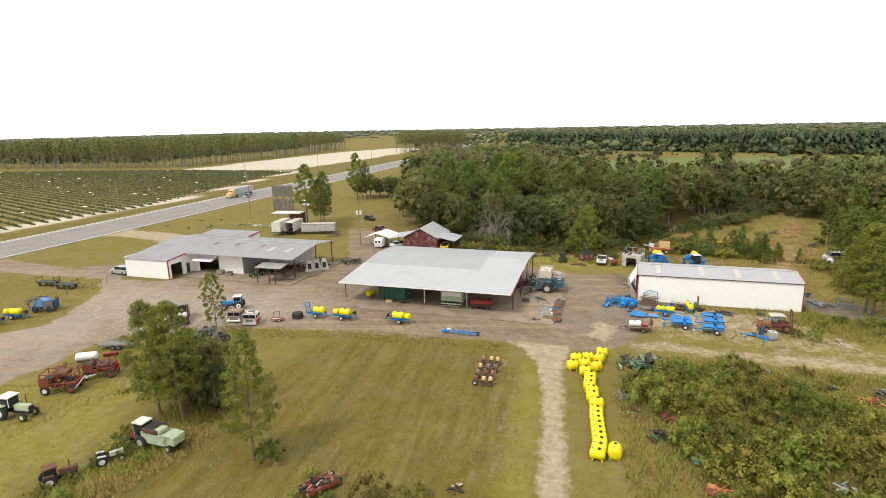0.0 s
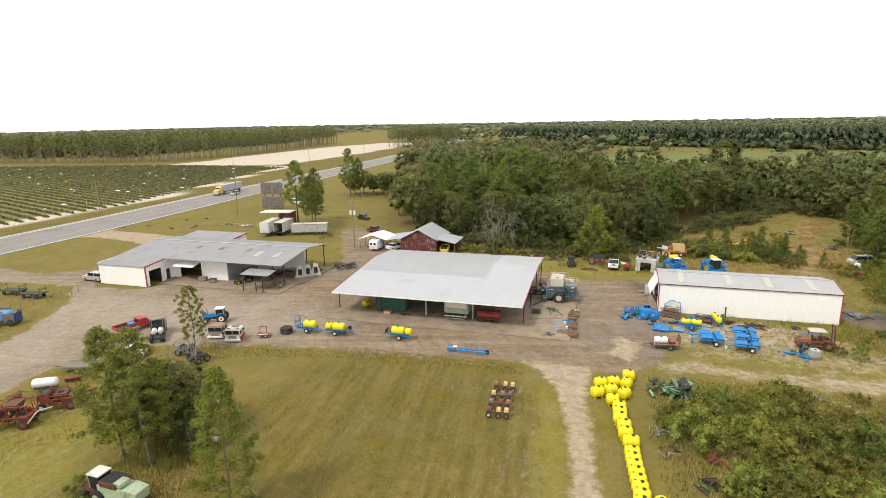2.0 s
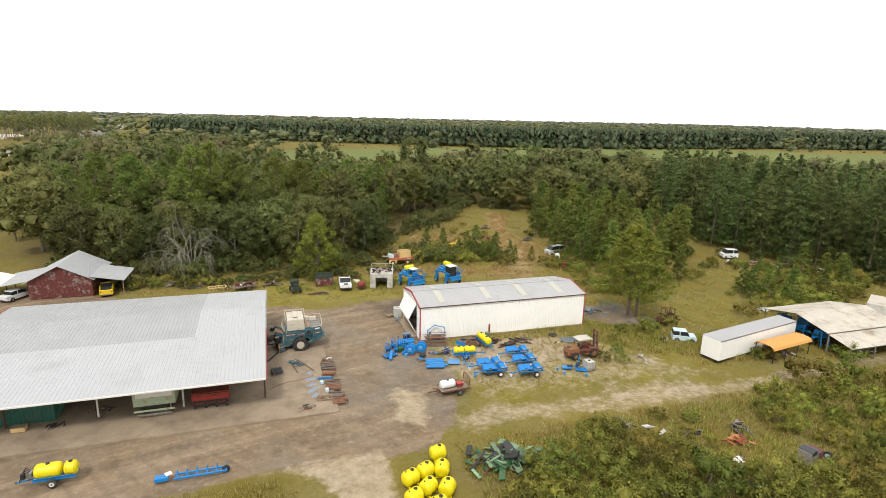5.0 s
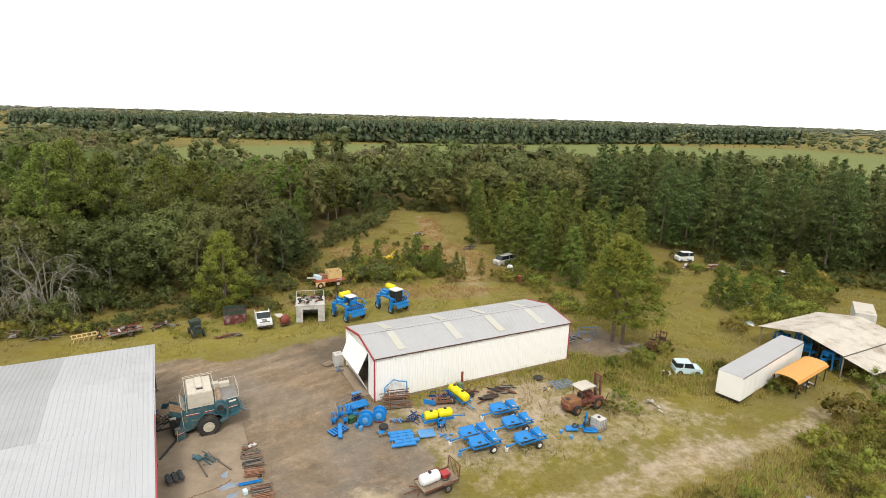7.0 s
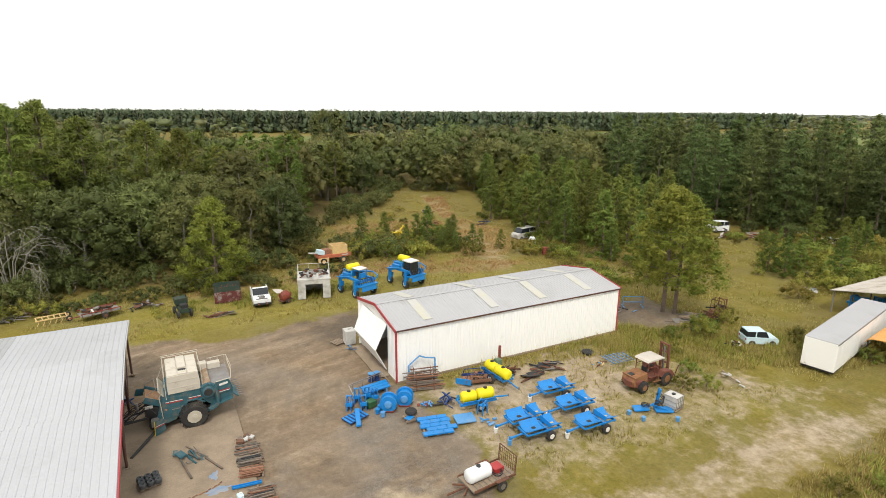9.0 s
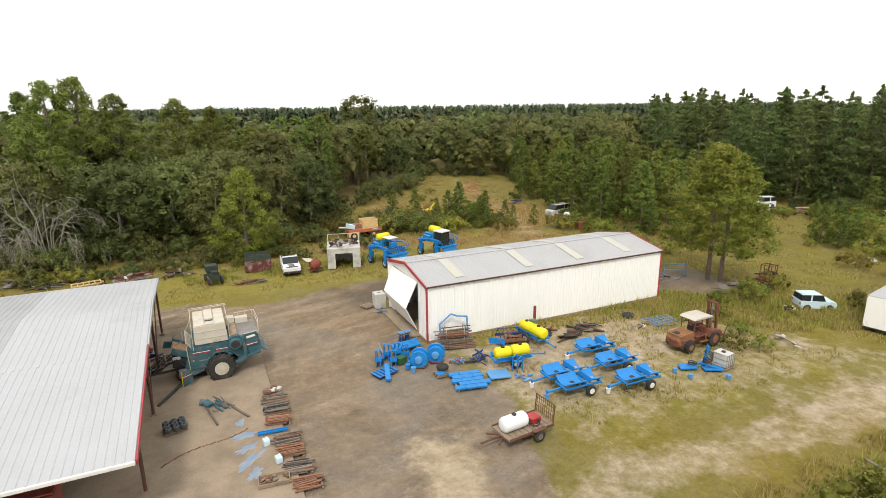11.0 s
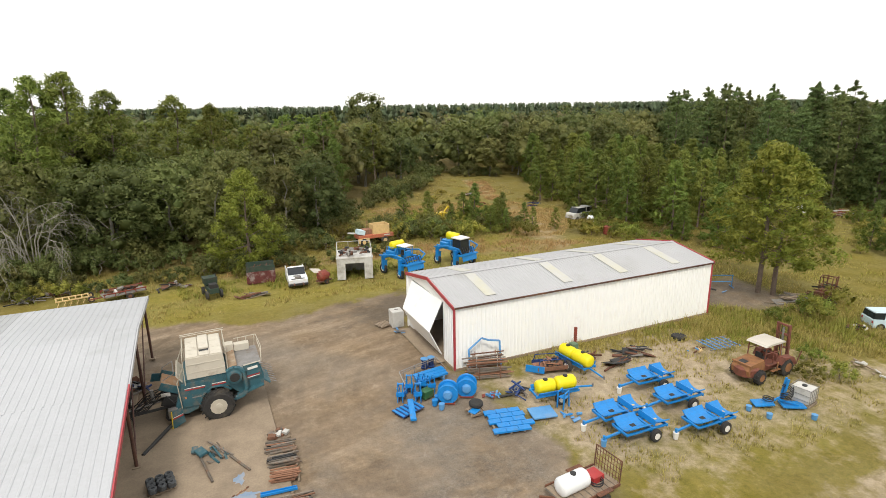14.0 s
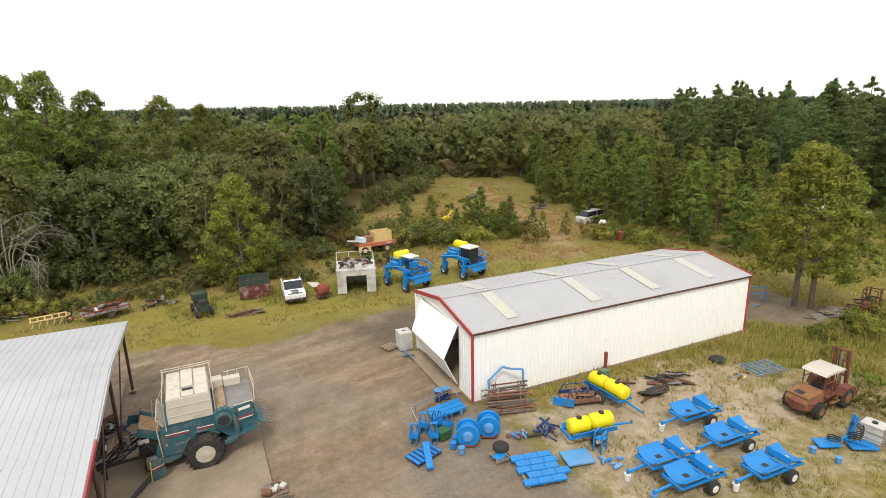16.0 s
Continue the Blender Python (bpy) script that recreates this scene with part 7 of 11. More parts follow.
for y in (1.4, 1.68):
    t.r("top_rail", (-1.7, y, 4.25), (0.85, y, 4.3), 0.03, BEIGE)
t.b("lower_skirt", (-1.2, -1.6, 1.75), (1.35, 0.06, 1.5), TEAL, label="teal side shield").b("stripe", (-1.15, -1.64, 2.08), (1.1, 0.02, 0.06), RED, label="thin red stripe").b("stripe", (-1.15, -1.64, 2.17), (1.1, 0.02, 0.04), RIM_WHITE, label="thin white stripe").b("lettering_bar", (-1.1, -1.64, 1.55), (0.5, 0.02, 0.07), STEEL, label="faint unreadable marking").b("marker_lamp", (-1.7, -1.64, 1.62), (0.1, 0.03, 0.12), ORANGE)
t.b("upper_skirt", (0.2, -1.6, 2.25), (1.1, 0.06, 0.75), TEAL).b("stripe", (0.17, -1.64, 2.08), (0.8, 0.02, 0.06), RED).b("stripe", (0.17, -1.64, 2.17), (0.8, 0.02, 0.04), RIM_WHITE).b("side_post", (-0.45, -1.64, 1.95), (0.3, 0.08, 1.4), TEAL)
t.bent("wheel_arch", [(-1.0, -1.64, 1.0), (-0.75, -1.64, 1.6), (-0.3, -1.64, 1.95), (0.3, -1.64, 1.95), (0.8, -1.64, 1.6)], 0.07, TEAL)
t.put("fan_housing", lathe(bmesh.new(), [(-1.95, 0.15), (-1.95, 0.34), (-1.9, 0.44), (-1.6, 0.5), (-1.4, 0.5)], (1.06, 0, 2.42), "Y", 24), TEAL, "round teal fan housing")
t.put("fan_grille", lathe(bmesh.new(), [(-1.99, 0.1), (-1.99, 0.26), (-1.94, 0.3)], (1.06, 0, 2.42), "Y", 14), DARK, "dark fan grille")
arc = [(1.06 + 0.55 * math.cos(a), -1.75, 2.42 + 0.52 * math.sin(a)) for a in [math.pi * (0.75 - 0.125 * i) for i in range(6)]] + [(1.64, -1.75, 2.0), (1.66, -1.75, 1.45), (1.45, -1.75, 1.1), (0.85, -1.72, 0.95)]
t.bent("duct", arc, 0.15, TEAL)
t.b("rear_panel", (2.1, -1.6, 2.5), (0.95, 0.08, 1.0), TEAL, (0, -6, 0), label="teal rear side panel").b("panel_edge", (2.1, -1.66, 3.0), (0.97, 0.06, 0.06), HOPPER, (0, -6, 0)).b("name_bar", (2.13, -1.65, 2.7), (0.6, 0.02, 0.16), RIM_WHITE, (0, -8, 0), label="pale unreadable marking").b("stripe", (2.1, -1.65, 2.22), (0.85, 0.02, 0.06), RED, (0, -6, 0)).b("stripe", (2.1, -1.65, 2.13), (0.85, 0.02, 0.04), RIM_WHITE, (0, -6, 0))
t.b("rear_shelf", (1.9, -1.7, 1.35), (1.6, 0.35, 0.12), TEAL, (0, -14, 0)).b("rear_wing", (2.9, -0.7, 1.6), (0.5, 1.8, 0.1), TEAL, (0, 40, 0)).b("under_tray", (1.7, 0, 1.1), (2.0, 2.8, 0.1), DARK, (0, -10, 0))
t.b("rear_deck", (1.7, 0, 2.74), (1.95, 3.0, 0.06), STEEL, (0, -3, 0), label="worn bare metal deck").b("dusty_chute", (1.05, -0.1, 2.86), (0.5, 2.5, 0.1), mat("dusty_sheet", (0.32, 0.22, 0.14), 0.9, vary=0.25, stain=(0.45, 0.4, 0.32)), (0, -18, 0), label="dusty brown chute").b("engine_cover", (1.0, 1.3, 3.05), (0.6, 0.6, 0.6), HOPPER).b("engine_cover", (1.8, 1.35, 3.0), (0.9, 0.5, 0.45), HOPPER)
for k in range(3):
    t.bent("deck_rail", [(1.6 + 0.5 * k, 1.5, 2.75), (1.65 + 0.5 * k, 1.52, 3.55)], 0.025, BEIGE)
t.bent("deck_rail", [(1.4, 1.52, 3.5), (2.75, 1.52, 3.55), (2.8, -0.6, 3.6), (2.7, -1.2, 2.8)], 0.025, BEIGE).bent("deck_rail", [(2.78, 1.5, 3.2), (2.78, -0.7, 3.2)], 0.025, BEIGE)
for i in range(8):
    t.r("rear_tine", (2.6, -1.3 + 0.36 * i, 1.75), (3.5, -1.3 + 0.36 * i, 1.3), 0.025, STEEL)
# intake, ladder and hitch at the front
t.b("intake_floor", (-2.45, 0.0, 2.05), (1.1, 1.8, 0.08), mat("rust_dust", (0.34, 0.2, 0.11), 0.9, vary=0.3, stain=(0.45, 0.38, 0.3)), (0, 28, 0), label="dusty rusted intake tray").b("intake_lip", (-2.75, -0.95, 1.75), (0.5, 0.14, 0.2), BLOCK).b("front_slope", (-1.85, 0.0, 2.55), (0.8, 2.4, 0.07), HOPPER, (0, 56, 0)).b("feeder_house", (-2.5, 0.0, 1.3), (0.9, 2.0, 0.8), DARK, (0, 24, 0))
for s in (-1, 1):
    t.b("intake_cheek", (-2.5, s * 0.95, 2.1), (1.1, 0.06, 0.45), TEAL, (0, 26, 0)).bent("step_rail", [(-1.95, s * 1.6, 1.0), (-2.05, s * 1.62, 2.6), (-1.62, s * 1.66, 3.6)], 0.03, BEIGE)
t.bent("guard_loop", [(-2.95, 1.1, 1.6), (-2.9, 1.1, 2.6), (-2.3, 1.1, 2.9), (-2.2, -0.8, 2.9), (-2.8, -0.8, 2.6)], 0.03, STEEL).b("intake_flap", (-3.3, 1.2, 2.0), (0.6, 0.06, 0.5), TEAL, (0, 20, 30))
t.p("gate_wing", [(-2.55, 0.03), (-2.5, 1.15), (-1.95, 1.3), (-1.85, 0.4)], -2.12, -2.06, TEAL, "teal wing gate with a yellow edge").b("gate_edge", (-2.53, -2.1, 0.6), (0.05, 0.08, 1.12), CAR_YELLOW, (0, 2, 0)).b("stripe", (-2.2, -2.14, 0.78), (0.6, 0.02, 0.06), RED, (0, -18, 0)).b("stripe", (-2.2, -2.14, 0.86), (0.6, 0.02, 0.03), RIM_WHITE, (0, -18, 0))
t.r("pickup_reel", (-2.6, -1.4, 0.5), (-2.6, 1.4, 0.5), 0.28, DARK).b("reel_frame", (-2.4, 0, 0.85), (0.3, 3.0, 0.25), DARK)
t.r("drawbar", (-2.2, -0.9, 0.95), (-5.4, -0.7, 0.7), 0.09, DARK).r("drawbar", (-2.2, 0.8, 0.95), (-5.4, -0.6, 0.7), 0.07, DARK).r("drive_shaft", (-2.2, -0.2, 1.15), (-5.2, -0.6, 0.95), 0.045, STEEL).r("jack", (-4.6, -0.9, 0), (-4.6, -0.9, 1.2), 0.05, DARK).b("gearbox", (-2.45, -1.6, 0.85), (0.5, 0.4, 0.5), STEEL).r("canister", (-3.45, -0.5, 1.3), (-3.5, -0.5, 2.0), 0.1, STEEL)
for k in range(12):
    q = random.Random(900 + k)
    t.bent("hose", [(-2.3, -1.3 + 0.2 * k, 1.2 + 0.05 * k), (-2.9, -0.9 + 0.12 * k, 1.5 + q.uniform(-0.2, 0.4)), (-3.8, -0.9 + 0.1 * k, 1.1 + q.uniform(-0.3, 0.5)), (-4.7 - 0.4 * q.random(), -0.9 + 0.08 * k, 0.85 + q.uniform(-0.5, 0.4))], 0.03, DARK)
t.r("ramp_beam", (-4.0, -4.2, 0.12), (-2.4, -1.7, 0.35), 0.1, DARK)


# tank cradle carts
def cradle_cart(x, y, rz, bucket):
    t = Thing("cradle_cart", x, y, rz, "bright blue two-wheeled tank cradle cart", "cart", "blue carts")
    for x0, x1 in ((-1.75, -0.3), (0.25, 0.95)):
        bm = bmesh.new()
        up = [(0.86 * math.sin(a), 0.92 - 0.86 * math.cos(a) * 1.0) for a in [radians(-52 + 13 * i) for i in range(9)]]
        prof = [(u, v) for u, v in up] + [(u * 1.05, v - 0.05) for u, v in reversed(up)]
        a, b = [[bm.verts.new((q, u, 0.72 + v)) for u, v in prof] for q in (x0, x1)]
        for f in (a, b[::-1]):
            bm.faces.new(f)
        for i in range(len(a)):
            bm.faces.new((a[i], a[(i + 1) % len(a)], b[(i + 1) % len(a)], b[i]))
        bmesh.ops.recalc_face_normals(bm, faces=bm.faces)
        t.put("cradle", bm, BLUE)
    t.b("saddle_plate", (0.1, 0.1, 0.95), (0.06, 1.3, 0.34), BLUE, (0, 8, 0))
    cr = t.last
    t.b("hole", (-0.95, 0, 0.79), (0.3, 0.26, 0.03), DARK, bevel=0.002, label="square dark opening")
    t.b("hole", (0.55, 0, 0.79), (0.3, 0.14, 0.03), TAN, bevel=0.002, label="dark slot")
    for s in (-1, 1):
        t.b("side_rail", (-0.45, s * 0.5, 0.64), (2.7, 0.09, 0.14), BLUE)
        t.b("edge_bar", (-0.45, s * 0.62, 0.72), (2.8, 0.06, 0.1), BLUE)
        t.w((0.0, s * 0.78, 0.36), 0.36, 0.24, RIM_WHITE)
    t.b("cross_rail", (-0.17, 0, 0.72), (0.14, 1.3, 0.2), BLUE).b("cross_rail", (0.9, 0, 0.68), (0.1, 1.3, 0.16), BLUE).b("front_rail", (-1.8, 0, 0.68), (0.1, 1.2, 0.14), BLUE)
    t.r("axle", (0, -0.7, 0.36), (0, 0.7, 0.36), 0.05, BLUE).b("axle_bracket", (0, 0, 0.5), (0.2, 1.0, 0.25), BLUE)
    t.b("tongue", (-2.3, 0, 0.52), (1.2, 0.12, 0.12), BLUE, (0, -6, 0)).r("coupling", (-2.85, 0, 0.4), (-2.85, 0, 0.62), 0.08, BLUE)
    bk = Thing("bucket", *(Matrix.Translation((x, y, 0)) @ pose(0, 0, 0, 0, 0, rz) @ Vector((-2.85, 0, 0))).xy, 0, "small pale bucket under a cart's tongue", "bucket", "buckets")
    bk.put("bucket_body", lathe(bmesh.new(), [(0.0, 0.13), (0.36, 0.16), (0.38, 0.17), (0.385, 0.12)], (0, 0, 0), "Z", 14), RIM_WHITE if bucket else BLUE_PALE)
    return t


for i, (x, y, rz) in enumerate(((6.3, -11.5, -2), (10.3, -12.6, -1), (10.75, -10.0, -2), (6.25, -9.85, -2), (10.95, -7.5, -3))):
    cradle_cart(x, y, rz, i != 0)


def tank_sprayer(x, y, rz, label, tanks, extra="", wheel_r=0.4, deck=0.62):
    """A small blue trailer that carries yellow tanks."""
    t = Thing("tank_trailer", x, y, rz, label, "sprayer", "yellow tank trailers")
    for s in (-1, 1):
        t.b("rail", (0, s * 0.48, deck), (3.0, 0.1, 0.16), BLUE).w((0.1, s * 0.72, wheel_r), wheel_r, 0.26, RIM_WHITE)
        t.b("cradle_side", (0, s * 0.56, deck + 0.16), (2.7, 0.05, 0.28), BLUE, (s * -25, 0, 0))
    t.r("axle", (0.1, -0.7, wheel_r), (0.1, 0.7, wheel_r), 0.05, BLUE)
    for xx in (-1.4, -0.4, 0.6, 1.4):
        t.b("cross_rail", (xx, 0, deck), (0.1, 1.0, 0.12), BLUE)
    t.b("tongue", (2.1, 0, deck - 0.12), (1.4, 0.1, 0.1), BLUE, (0, 6, 0)).r("coupling", (2.75, 0, 0.35), (2.75, 0, 0.6), 0.07, STEEL)
    for cx, ln, rad in tanks:
        t.tank("tank", (cx, 0, deck - 0.02 + rad), ln, rad, YELLOW, label="bright yellow poly tank")
        tk = t.last
        t.put("lid", lathe(bmesh.new(), [(deck - 0.04 + 2 * rad, 0.15), (deck + 0.04 + 2 * rad, 0.15), (deck + 0.06 + 2 * rad, 0.08)], (cx, 0, 0), "Z", 12), DARK, "black filler lid", tk)
        for k in (-0.28, 0.28):
            t.put("band", lathe(bmesh.new(), [(cx + k * ln - 0.03, rad * 0.98), (cx + k * ln - 0.03, rad * 1.03), (cx + k * ln + 0.03, rad * 1.03), (cx + k * ln + 0.03, rad * 0.98)], (0, 0, deck - 0.02 + rad), "X", 20), YELLOW, "", tk)
    if "boom" in extra:
        for s in (-1, 1):
            t.bent("boom_frame", [(-1.6, s * 0.6, 0.5), (-1.7, s * 0.6, 2.0), (-1.9, s * 0.2, 2.3)], 0.05, BLUE)
        t.bent("boom_arm", [(-1.7, -1.0, 1.9), (-1.9, 0, 2.3), (-1.0, 0.6, 2.2), (-0.6, 0.9, 1.6)], 0.04, BLUE)
        for z in (0.9, 1.3, 1.7):
            t.b("boom_rail", (-1.65, 0, z), (0.08, 1.7, 0.08), BLUE)
        for k in range(4):
            t.bent("hose", [(-1.5, -0.6 + 0.4 * k, 1.7), (-1.75, -0.5 + 0.3 * k, 1.2), (-1.6, -0.3 + 0.2 * k, 0.6)], 0.025, DARK)
    if "pump" in extra:
        t.b("pump", (1.75, 0, 1.0), (0.4, 0.5, 0.45), STEEL).b("control_box", (2.1, 0.3, 1.1), (0.25, 0.3, 0.5), DARK).b("lower_box", (1.4, -0.4, 0.45), (0.45, 0.4, 0.4), BLUE_DARK)
        for k in range(4):
            t.bent("hose", [(1.7, -0.2 + 0.15 * k, 1.2), (2.1, -0.4 + 0.2 * k, 1.4), (2.4, -0.3 + 0.2 * k, 0.6)], 0.03, DARK)
    return t


tank_sprayer(-49.4, -20.7, 0, "blue trailer sprayer with one yellow tank and folded boom", [(0.35, 1.9, 0.58)], "boom", 0.36)
tank_sprayer(-44.9, -20.6, 0, "blue trailer sprayer with two yellow tanks", [(0.45, 1.9, 0.58), (-1.1, 0.95, 0.55)], "pump", 0.36)
tank_sprayer(-35.2, -19.9, 180, "blue trailer sprayer with two yellow tanks and pump", [(0.45, 1.9, 0.58), (-1.1, 0.95, 0.55)], "pump", 0.36)
tank_sprayer(3.95, -6.15, -7, "blue cart carrying two yellow saddle tanks", [(-0.65, 1.3, 0.42), (0.72, 1.4, 0.44)])
tank_sprayer(7.7, -3.3, -84, "blue cart carrying two long yellow tanks beside the shed", [(-0.7, 1.3, 0.42), (0.75, 1.6, 0.44)])
tank_sprayer(-98.2, -34.0, 12, "blue trailer sprayer with yellow tanks on the grass", [(0.45, 1.9, 0.58), (-1.1, 0.95, 0.55)], "pump")
tank_sprayer(-98.6, -37.4, 12, "blue trailer sprayer with yellow tanks on the grass", [(0.3, 1.9, 0.58)], "pump")


# the long line of empty yellow tanks
def loose_tank(x, y, rz, length=1.5, rad=0.66, lean=0):
    t = Thing("poly_tank", x, y, rz, "new bright yellow poly tank lying on grass", "tank", "yellow tanks")
    t.tank("shell", (0, 0, rad), length, rad, YELLOW)
    for k in (-0.5, 0.0, 0.5):
        t.put("rib", lathe(bmesh.new(), [(k * length * 0.5 - 0.05, rad * 0.98), (k * length * 0.5 - 0.02, rad * 1.035), (k * length * 0.5 + 0.02, rad * 1.035), (k * length * 0.5 + 0.05, rad * 0.98)], (0, 0, rad), "X", 22), YELLOW)
    t.put("lid", lathe(bmesh.new(), [(2 * rad - 0.02, 0.16), (2 * rad + 0.05, 0.16), (2 * rad + 0.06, 0.1)], (0.1 * length, 0, 0), "Z", 12), DARK, "black filler lid")
    t.put("outlet", lathe(bmesh.new(), [(2 * rad - 0.05, 0.06), (2 * rad + 0.03, 0.06)], (-0.3 * length, 0.1, 0), "Z", 8), DARK, "small black outlet")
    for s in (-1, 1):
        t.b("foot", (s * 0.3 * length, 0, 0.06), (0.14, 1.0, 0.16), YELLOW)
    return t


LINE = [(-5.1, -25.0, 5), (-8.2, -27.7, 25), (-6.8, -27.1, 28), (-5.4, -27.2, 70), (-8.5, -30.0, 30), (-7.1, -29.1, 40), (-5.7, -29.6, 55), (-6.9, -31.3, 8), (-6.25, -32.7, 4), (-6.2, -33.9, 2), (-6.2, -35.0, 0), (-5.85, -36.3, 3), (-5.75, -37.6, 4), (-5.3, -39.0, 3), (-5.25, -40.4, 2), (-5.2, -41.4, 0), (-5.1, -42.4, 2), (-5.0, -43.4, 0), (-4.9, -44.4, -2), (-4.8, -45.35, 0), (-4.7, -46.3, -2), (-4.75, -47.3, 0), (-4.85, -48.3, 0), (-3.35, -47.6, 88)]
for i, (x, y, rz) in enumerate(LINE):
    small = 14 <= i <= 22
    loose_tank(x, y, rz, 1.55 if i in (13, 23) else 1.4, 0.5 if small else 0.62)

# blue reels, plates, frames before the shed
for x, y in ((-2.15, -3.5), (-0.75, -3.3)):
    t = Thing("cable_reel", x, y, 62, "blue painted steel reel with broad rims", "reel", "blue reels")
    t.put("rim", lathe(bmesh.new(), [(-0.42, 0.25), (-0.42, 0.62), (-0.34, 0.66), (-0.3, 0.6), (-0.3, 0.45)], (0, 0, 0.66), "X", 26), BLUE).put("rim", lathe(bmesh.new(), [(0.3, 0.45), (0.3, 0.6), (0.34, 0.66), (0.42, 0.62), (0.42, 0.25)], (0, 0, 0.66), "X", 26), BLUE)
    t.put("drum", lathe(bmesh.new(), [(-0.3, 0.46), (0.3, 0.46)], (0, 0, 0.66), "X", 24), BLUE).put("hub", lathe(bmesh.new(), [(-0.62, 0.1), (-0.6, 0.24), (-0.42, 0.3), (0.42, 0.3), (0.6, 0.2)], (0, 0, 0.66), "X", 18), BLUE_PALE)
    t.b("stand", (0, 0, 0.06), (0.9, 0.9, 0.1), RUST_RED)
t = Thing("steel_channels", -0.2, -7.2, -12, "rows of blue painted steel channel plates on pallets", "steel plates")
for i in range(5):
    for j in range(3):
        t.b("plate", (-0.66 + 0.74 * j + 0.13 * i * (i % 2), 0.95 - 0.48 * i, 0.2), (0.72, 0.43, 0.12), BLUE, bevel=0.02)
for k in (-0.8, 0, 0.8):
    t.b("pallet_board", (k, 0, 0.07), (0.12, 2.3, 0.1), WOOD)
t = Thing("steel_sheet", 2.25, -7.35, -12, "flat pale blue painted steel panel on the ground", "panel")
t.b("sheet", (0, 0, 0.14), (1.5, 1.2, 0.1), BLUE_PALE, bevel=0.02).b("batten", (0, 0.4, 0.05), (1.4, 0.1, 0.08), WOOD).b("batten", (0, -0.4, 0.05), (1.4, 0.1, 0.08), WOOD)
t = Thing("steel_sheet", -4.75, -3.7, 20, "blue mesh panel with a folded channel on it", "panel")
t.b("mesh_sheet", (0, 0.2, 0.12), (1.7, 1.1, 0.06), BLUE_DARK)
for k in range(6):
    t.b("slat", (-0.75 + 0.3 * k, 0.2, 0.17), (0.16, 1.05, 0.04), BLUE)
t.b("channel", (-0.1, -0.25, 0.32), (0.36, 1.9, 0.16), BLUE, (8, 0, -35))
for i, (x, y) in enumerate(((-4.75, -2.1), (-3.9, -1.3), (-3.8, -2.5), (-3.1, -1.4), (-2.7, -1.9))):
    t = Thing("planter_unit", x, y, 62 + 6 * i, "blue painted planter row unit on the gravel", "planter unit", "planter units")
    for s in (-0.16, 0.16):
        t.bent("side_frame", [(-0.45, s, 0.05), (-0.4, s, 1.25), (-0.2, s, 1.3), (0.5, s, 0.42), (0.1, s, 0.3), (-0.42, s, 0.5)], 0.035, BLUE)
    t.b("top_link", (-0.3, 0, 1.28), (0.12, 0.4, 0.06), BLUE).b("cross_plate", (0.15, 0, 0.36), (0.55, 0.42, 0.05), BLUE, (0, 14, 0)).b("bracket", (-0.42, 0, 0.6), (0.06, 0.5, 0.3), BLUE).b("shoe", (0.35, 0, 0.14), (0.5, 0.08, 0.26), BLUE, (0, -12, 0)).b("shoe", (-0.1, 0.1, 0.16), (0.35, 0.06, 0.3), BLUE_DARK)
    for s in (-0.2, 0.2):
        t.put("press_disc", lathe(bmesh.new(), [(-0.03, 0.05), (-0.03, 0.19), (0.03, 0.19), (0.03, 0.05)], (0.45, s, 0.2), "Y", 12), BLUE)
    t.r("link_rod", (-0.4, 0.22, 1.0), (0.4, 0.22, 0.4), 0.025, BLUE).r("link_rod", (-0.4, -0.22, 0.8), (0.35, -0.22, 0.3), 0.025, BLUE)
t = Thing("blue_plank_stack", -2.15, -0.5, 8, "stack of blue painted steel channels", "steel plates")
for i in range(3):
    t.b("channel", (0.08 * i, -0.4 + 0.4 * i, 0.42), (2.3, 0.36, 0.14), BLUE)
t.b("trestle", (-0.8, 0, 0.18), (0.14, 1.2, 0.34), BLUE_PALE).b("trestle", (0.8, 0, 0.18), (0.14, 1.2, 0.34), BLUE_PALE)
t = Thing("pipe_trestle", -2.4, 0.7, 12, "galvanised pipe frame standing by the shed's corner", "frame")
t.bent("pipe", [(-1.75, -0.9, 0.1), (-1.75, -0.2, 0.75), (1.5, 0.1, 0.75), (1.75, -0.7, 0.1)], 0.035, STEEL).bent("pipe", [(-1.75, -0.2, 0.6), (1.5, 0.1, 0.6)], 0.03, STEEL)
for k in range(4):
    t.r("rung", (-1.4 + 0.9 * k, -0.15, 0.05), (-1.4 + 0.9 * k, -0.15, 0.75), 0.025, STEEL)
for i, m in enumerate((BLUE_DARK, BLUE_DARK)):
    t = Thing("wire_spool", -1.75 + 0.5 * i, 1.35, 80, "dark blue wire spool standing by the door", "spool", "wire spools")
    t.put("core", lathe(bmesh.new(), [(0.06, 0.2), (0.06, 0.26), (0.12, 0.27), (0.16, 0.2), (0.62, 0.2), (0.66, 0.27), (0.74, 0.26), (0.74, 0.05)], (0, 0, -0.05), "Z", 16), m).put("flange", lathe(bmesh.new(), [(0.70, 0.28), (0.74, 0.28), (0.74, 0.06)], (0, 0, -0.03), "Z", 14), BLUE_PALE)
t = Thing("spare_wheel", -1.25, -5.25, 0, "spare wheel with white rim lying on a pallet", "wheel")
t.put("tyre", lathe(bmesh.new(), [(0.3, 0.22), (0.3, 0.38), (0.36, 0.44), (0.48, 0.44), (0.55, 0.38), (0.55, 0.22)], (0.2, 0.1, 0), "Z", 22), RUBBER)
